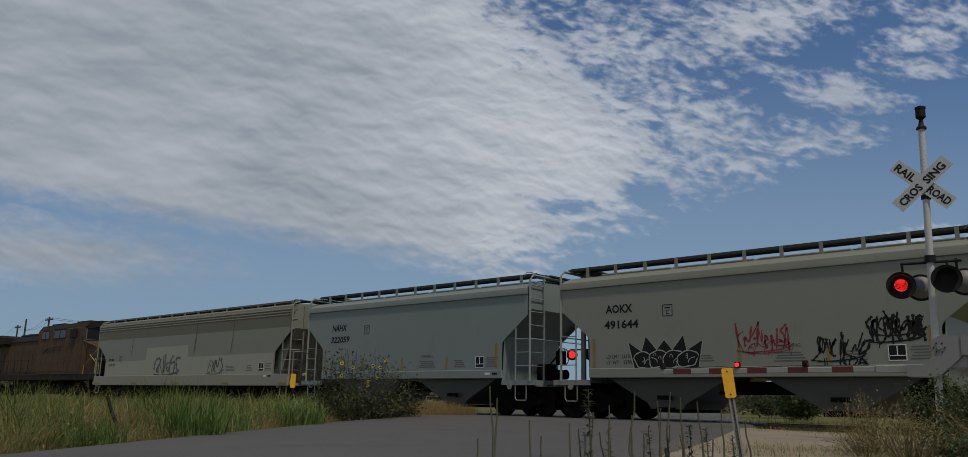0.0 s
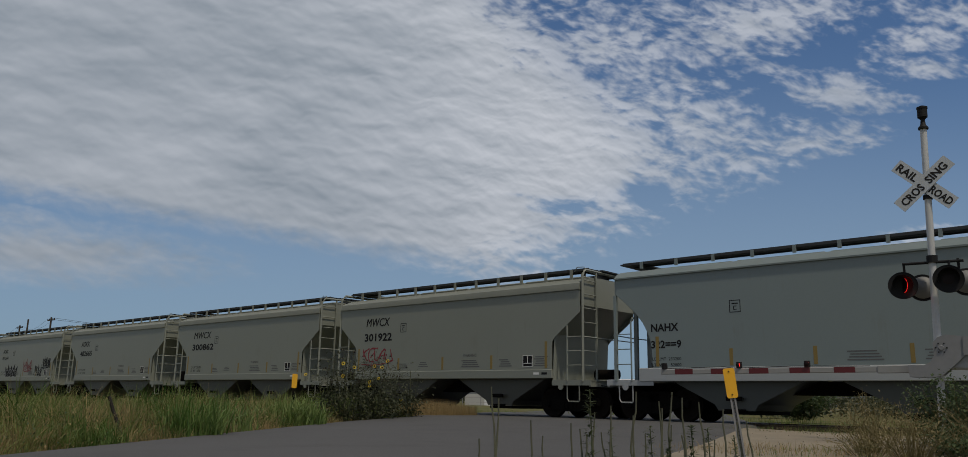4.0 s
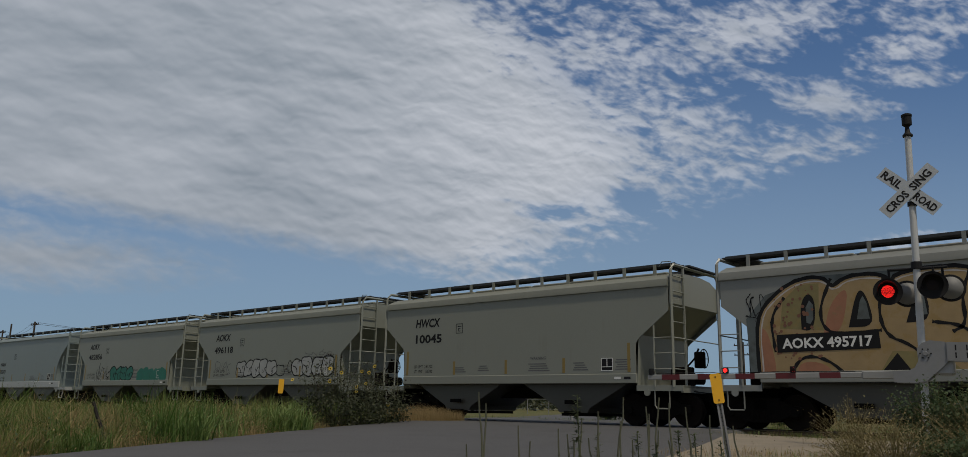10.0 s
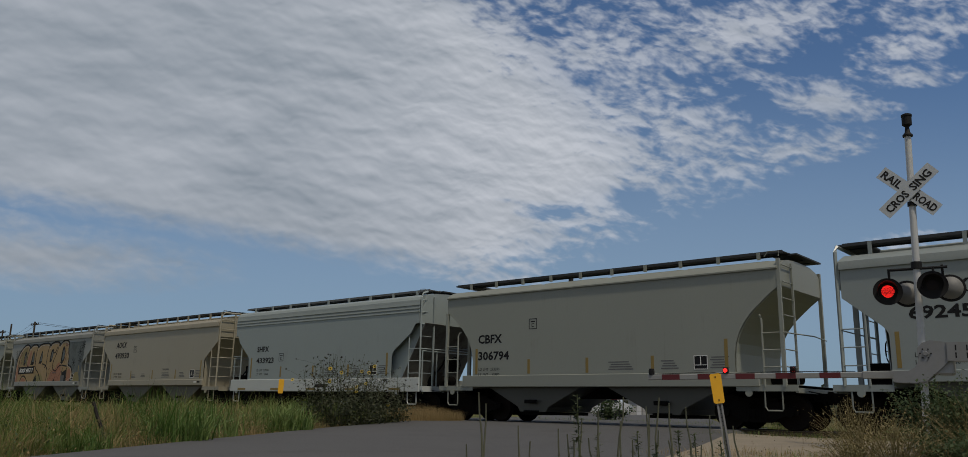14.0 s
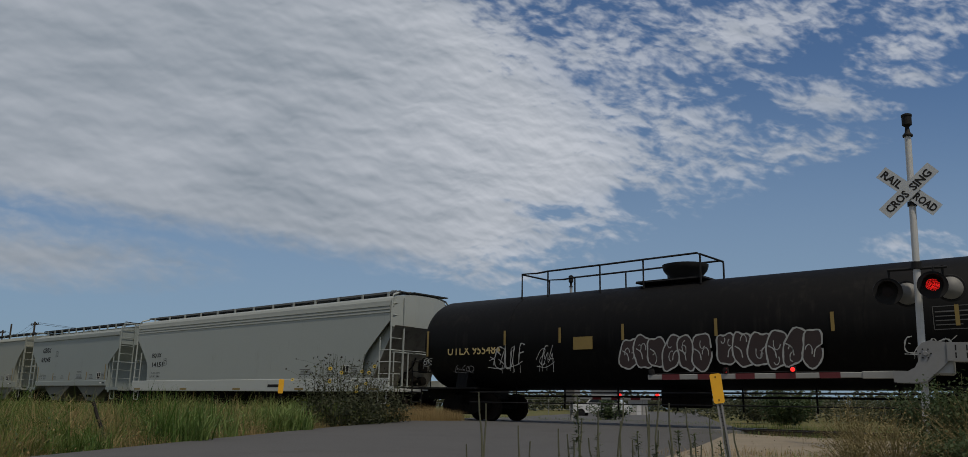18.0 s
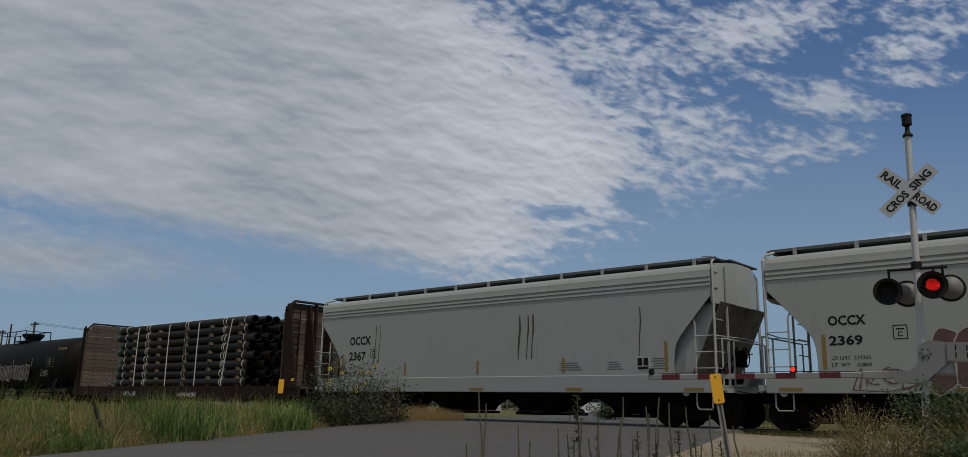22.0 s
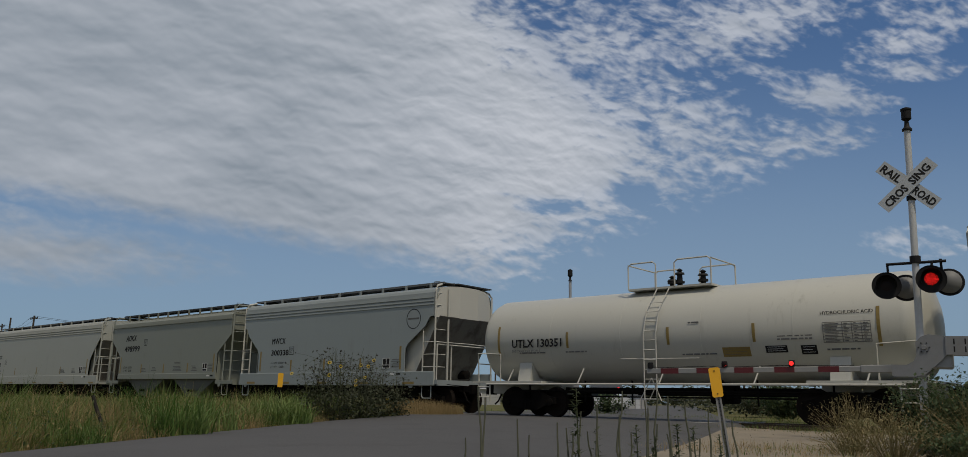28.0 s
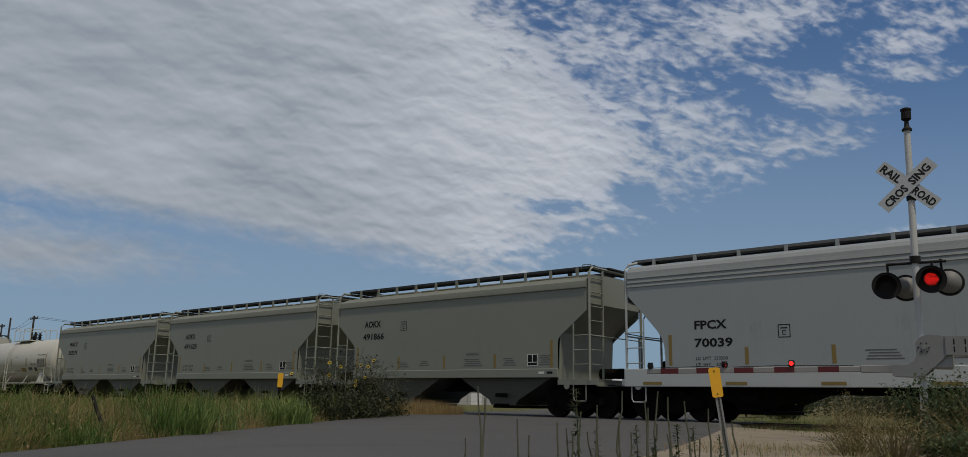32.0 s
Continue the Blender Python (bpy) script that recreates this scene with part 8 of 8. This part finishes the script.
def bush(name, label, category, x, y, rx, ry, h, n, material, size, seed, twigs=40, twig_mat=None):
    """A loose bush: twigs from the foot, leaves in clumps along them, with gaps."""
    rng = random.Random(seed)
    plant = thing(name, label, category, at=pose(x, y, -0.17))
    s, t = Shape(), Shape()
    for k in range(twigs):
        a, r = rng.uniform(0, 6.28), rng.random() ** 0.6
        tip = Vector((rx * r * math.cos(a), ry * r * math.sin(a), h * rng.uniform(0.55, 1.0) * (1 - 0.35 * r)))
        root = Vector((tip.x * 0.25, tip.y * 0.25, 0))
        mid = root.lerp(tip, 0.5) + Vector((rng.gauss(0, 0.06), rng.gauss(0, 0.06), 0.08))
        t.rod([root, mid, tip], 0.0042, 4, 0.0016)
        for j in range(n // twigs):
            f = rng.uniform(0.15, 1.05)
            p = (root.lerp(mid, f * 2) if f < 0.5 else mid.lerp(tip, f * 2 - 1)) + Vector((rng.gauss(0, 0.06), rng.gauss(0, 0.06), rng.gauss(0, 0.05)))
            p.z = max(0.02, p.z)
            leaf(s, p, (rng.gauss(0, 1), rng.gauss(0, 1), rng.gauss(0.2, 0.6)), (0.1, 0, 1), size * rng.uniform(0.6, 1.3), size * rng.uniform(0.2, 0.38))
    part("brushwood", t, twig_mat or DRYWEED, plant)
    part("foliage", s, material, plant)


def build_bushes():
    bush("bush", "green leafy bush at the signal's foot", "bush", -2.55, 13.2, 0.95, 0.9, 1.35, 6400, BUSH, 0.062, 90, 70)
    bush("bush", "green leafy bush at the signal's foot", "bush", -1.2, 12.6, 1.1, 1.0, 1.5, 6800, BUSH, 0.066, 91, 75)
    bush("bush", "dark green weeds behind the signal's foot", "bush", -2.6, 15.9, 1.2, 0.8, 1.25, 2200, DARKLEAF, 0.10, 92, 40)
    bush("dry_weed", "sprawling dry tan weed", "weed", -3.6, 12.2, 0.62, 0.7, 1.0, 1500, DRYWEED, 0.035, 93, 120)
    bush("dry_weed", "sprawling dry tan weed", "weed", -2.7, 10.6, 0.65, 0.6, 0.8, 1300, DRYWEED, 0.035, 94, 110)
    bush("dry_weed", "sprawling dry tan weed", "weed", -2.0, 12.0, 1.1, 0.9, 1.05, 1500, DRYWEED, 0.03, 101, 130)
    bush("dry_weed", "sprawling dry tan weed", "weed", -3.3, 10.9, 0.6, 0.6, 0.45, 900, DRYWEED, 0.03, 95, 70)
    bush("weed_clump", "low green weeds on the gravel", "weed", -2.2, 11.0, 0.7, 0.6, 0.6, 1200, BUSH, 0.07, 96, 40)


build_bushes()

# ---- beyond the track ----


def utility_pole(x, y, h, arms, label="dark timber utility pole with crossarms"):
    p = thing("utility_pole", label, "utility pole", "utility poles", at=pose(x, y, -0.2))
    part("shaft", Shape().rod([(0, 0, 0), (0, 0, h)], 0.17, 10, 0.12), TIMBER, p)
    for k in range(arms):
        z = h - 0.5 - 1.3 * k
        c = part("crossarm", Shape().box(-1.3, 1.3, -0.06, 0.06, z, z + 0.13), TIMBER, p)
        for xx in (-1.2, -0.6, 0.6, 1.2):
            part("insulator", shared("insulator", lambda m: m.spin([(0, 0.03), (0.05, 0.06), (0.15, 0.06), (0.2, 0.02)], (0, 0, 0), "z", 8)), BLACK, c, at=pose(xx, 0, z + 0.13))
    return x, y, h


def build_distance():
    spots = []
    for x, y, h, arms in ((-123.84, 45.49, 11.3, 1), (-155.2, 52.0, 12.1, 1), (-140.7, 48.25, 12.1, 0), (-190.0, 58.0, 12.0, 2), (-45.4, 107.0, 9.9, 2), (-100.0, 120.0, 11.0, 2)):
        spots.append(utility_pole(x, y, h, arms))
    for a, b in ((0, 1), (1, 3)):
        for dx in (-1.2, 1.2):
            (xa, ya, ha), (xb, yb, hb) = spots[a], spots[b]
            pts = [(xa + (xb - xa) * q + dx, ya + (yb - ya) * q, (ha - 0.4) + (hb - ha) * q - 1.2 * math.sin(math.pi * q)) for q in (0, 0.25, 0.5, 0.75, 1)]
            tagged(part("wire", Shape().rod(pts, 0.02, 4), WIRE), "thin black overhead wire", "wire")
    xa, ya, ha = spots[0]
    for dx in (-1.2, 1.2):
        tagged(part("wire", Shape().rod([(xa + dx, ya, ha - 0.4), (xa + 20, ya + 3, ha - 2.6), (xa + 46, ya + 8, ha - 4.2)], 0.02, 4), WIRE), "thin black overhead wire", "wire")
    # woods along the horizon: clumps of leaf cards round many crowns
    rng = random.Random(12)
    woods = Shape()
    for k in range(400):
        a = radians(rng.uniform(-8, 78))
        d = rng.uniform(150, 260)
        x, y = -math.sin(a) * d, math.cos(a) * d
        r, h = rng.uniform(2.0, 4.4), rng.uniform(2.5, 4.8)
        for j in range(60):
            u, w = rng.uniform(0, 6.28), rng.random() ** 0.5
            p = Vector((x + r * w * math.cos(u), y + r * w * math.sin(u), h * (0.15 + 0.85 * rng.random() ** 0.8) * (1.05 - 0.35 * w)))
            leaf(woods, p, (rng.gauss(0, 1), rng.gauss(0, 1), rng.gauss(0, 0.6)), (0, 0.2, 1), rng.uniform(0.8, 1.5), rng.uniform(0.3, 0.6))
    for k in range(90):                              # scrub nearer by, to the right of the road
        a = radians(rng.uniform(4, 27))
        d = rng.uniform(58, 95)
        x, y = -math.sin(a) * d, math.cos(a) * d
        r, h = rng.uniform(1.0, 2.4), rng.uniform(1.2, 3.2)
        for j in range(70):
            u, w = rng.uniform(0, 6.28), rng.random() ** 0.5
            p = Vector((x + r * w * math.cos(u), y + r * w * math.sin(u), -0.2 + h * rng.random() ** 0.8 * (1.05 - 0.35 * w)))
            leaf(woods, p, (rng.gauss(0, 1), rng.gauss(0, 1), rng.gauss(0, 0.6)), (0, 0.2, 1), rng.uniform(0.25, 0.5), rng.uniform(0.1, 0.2))
    tagged(part("far_woods", woods, DARKLEAF), "low dark woods along the horizon", "woods", kind="stuff")
    bush("bush", "round green bush beyond the track", "bush", -13.2, 35.0, 1.9, 1.6, 2.0, 2400, BUSH, 0.18, 97, 50)
    bush("bush", "round green bush beyond the track", "bush", -22.8, 36.5, 1.3, 1.2, 1.4, 1500, BUSH, 0.16, 98, 40)
    bush("bush", "round green bush beyond the track", "bush", -9.2, 38.0, 2.4, 1.8, 1.8, 2400, DARKLEAF, 0.18, 99, 50)
    bush("bush", "dark green bush beyond the track", "bush", -18.0, 45.0, 3.0, 2.0, 2.2, 2400, DARKLEAF, 0.2, 100, 50)
    # sheds and tanks on a lot
    for x, y, w, d, h, turn, name, label in ((-79, 90.5, 7, 5, 2.2, 40, "shed", "pale metal shed far off"), (-46.5, 74, 3.2, 2.6, 2.7, 35, "utility_cabinet", "pale grey metal equipment cabinet"), (-40.5, 70, 1.7, 1.4, 1.6, 35, "utility_cabinet", "pale grey metal equipment cabinet")):
        b = thing(name, label, name.replace("_", " "), at=pose(x, y, -0.2, 0, 0, turn))
        part("wall", Shape().box(-w / 2, w / 2, -d / 2, d / 2, 0, h), FARWALL, b)
        part("roof", Shape().prism([(-d / 2 - 0.3, h), (0, h + d * 0.14), (d / 2 + 0.3, h), (d / 2 + 0.3, h + 0.12), (0, h + d * 0.14 + 0.12), (-d / 2 - 0.3, h + 0.12)], -w / 2 - 0.3, w / 2 + 0.3, "x"), FARROOF, b)
        part("door", Shape().box(-w * 0.1, w * 0.12, -d / 2 - 0.05, -d / 2 - 0.004, 0, h * 0.75), CARWHITE if w > 5 else FARROOF, b)
    # a pale kerb or pad, and a fence line
    fence = thing("fence", "thin wire fence on steel posts beyond the track", "fence", at=pose(0, 0, -0.2))
    for k in range(30):
        part("post", shared("fence_post", lambda m: m.rod([(0, 0, 0), (0, 0, 1.5)], 0.04, 6)), GALV, fence, at=pose(-78 + 2.6 * k, 66 + 0.15 * k, 0))
    for z in (0.5, 1.0, 1.45):
        part("wire", Shape().rod([(-78, 66, z), (-2.6, 70.35, z)], 0.012, 4), GALV, fence)
    for x, y, turn, mat, label in ((-33.5, 52.5, 25, CARWHITE, "white pickup parked beyond the track"), ):
        car = thing("parked_car", label, "car", "parked cars", at=pose(x, y, -0.2, 0, 0, turn))
        part("body", Shape().prism([(-2.2, 0.35), (-2.25, 0.8), (-2.1, 0.95), (-1.0, 1.05), (-0.5, 1.6), (1.2, 1.62), (1.7, 1.1), (2.2, 1.0), (2.25, 0.4)], -0.85, 0.85), mat, car)
        part("window", Shape().prism([(-0.85, 1.1), (-0.42, 1.52), (1.1, 1.54), (1.45, 1.12)], -0.86, -0.852), TAR, car)
        for xx in (-1.4, 1.4):
            for yy in (-0.8, 0.8):
                part("wheel", shared("car_wheel", lambda m: m.spin([(-0.1, 0.1), (-0.1, 0.32), (0.1, 0.32), (0.1, 0.1)], (0, 0, 0), "y", 16)), BLACK, car, at=pose(xx, yy, 0.33))


build_distance()


# ---- everything that moves ----


def motions():
    beats = [2.0 * k for k in range(17)]
    for ob, s in CARS:
        walk(ob, [(t, pose(place_at(s, t), YT, 0)) for t in beats])
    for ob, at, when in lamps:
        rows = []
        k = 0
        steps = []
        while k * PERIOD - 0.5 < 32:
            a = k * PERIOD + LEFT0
            on, off = (0.055 if k % 12 == 9 else 0.009), (0.54 if k % 8 == 3 else 0.446)   # single beats shifted so that set seconds fall lit or dark
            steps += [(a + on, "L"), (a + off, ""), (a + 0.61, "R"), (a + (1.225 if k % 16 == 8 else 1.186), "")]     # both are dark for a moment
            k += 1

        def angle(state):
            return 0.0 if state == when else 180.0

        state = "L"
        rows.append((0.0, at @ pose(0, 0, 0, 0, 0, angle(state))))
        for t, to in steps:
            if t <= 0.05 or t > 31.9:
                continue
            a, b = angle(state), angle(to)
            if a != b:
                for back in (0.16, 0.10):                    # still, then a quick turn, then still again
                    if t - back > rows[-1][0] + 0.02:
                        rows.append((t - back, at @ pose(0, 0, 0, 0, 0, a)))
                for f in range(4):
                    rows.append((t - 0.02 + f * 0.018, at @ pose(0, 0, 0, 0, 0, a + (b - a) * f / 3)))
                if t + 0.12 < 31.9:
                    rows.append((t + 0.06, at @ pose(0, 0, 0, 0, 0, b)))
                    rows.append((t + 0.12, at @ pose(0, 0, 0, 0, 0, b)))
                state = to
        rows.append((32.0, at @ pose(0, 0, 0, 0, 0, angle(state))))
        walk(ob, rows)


motions()
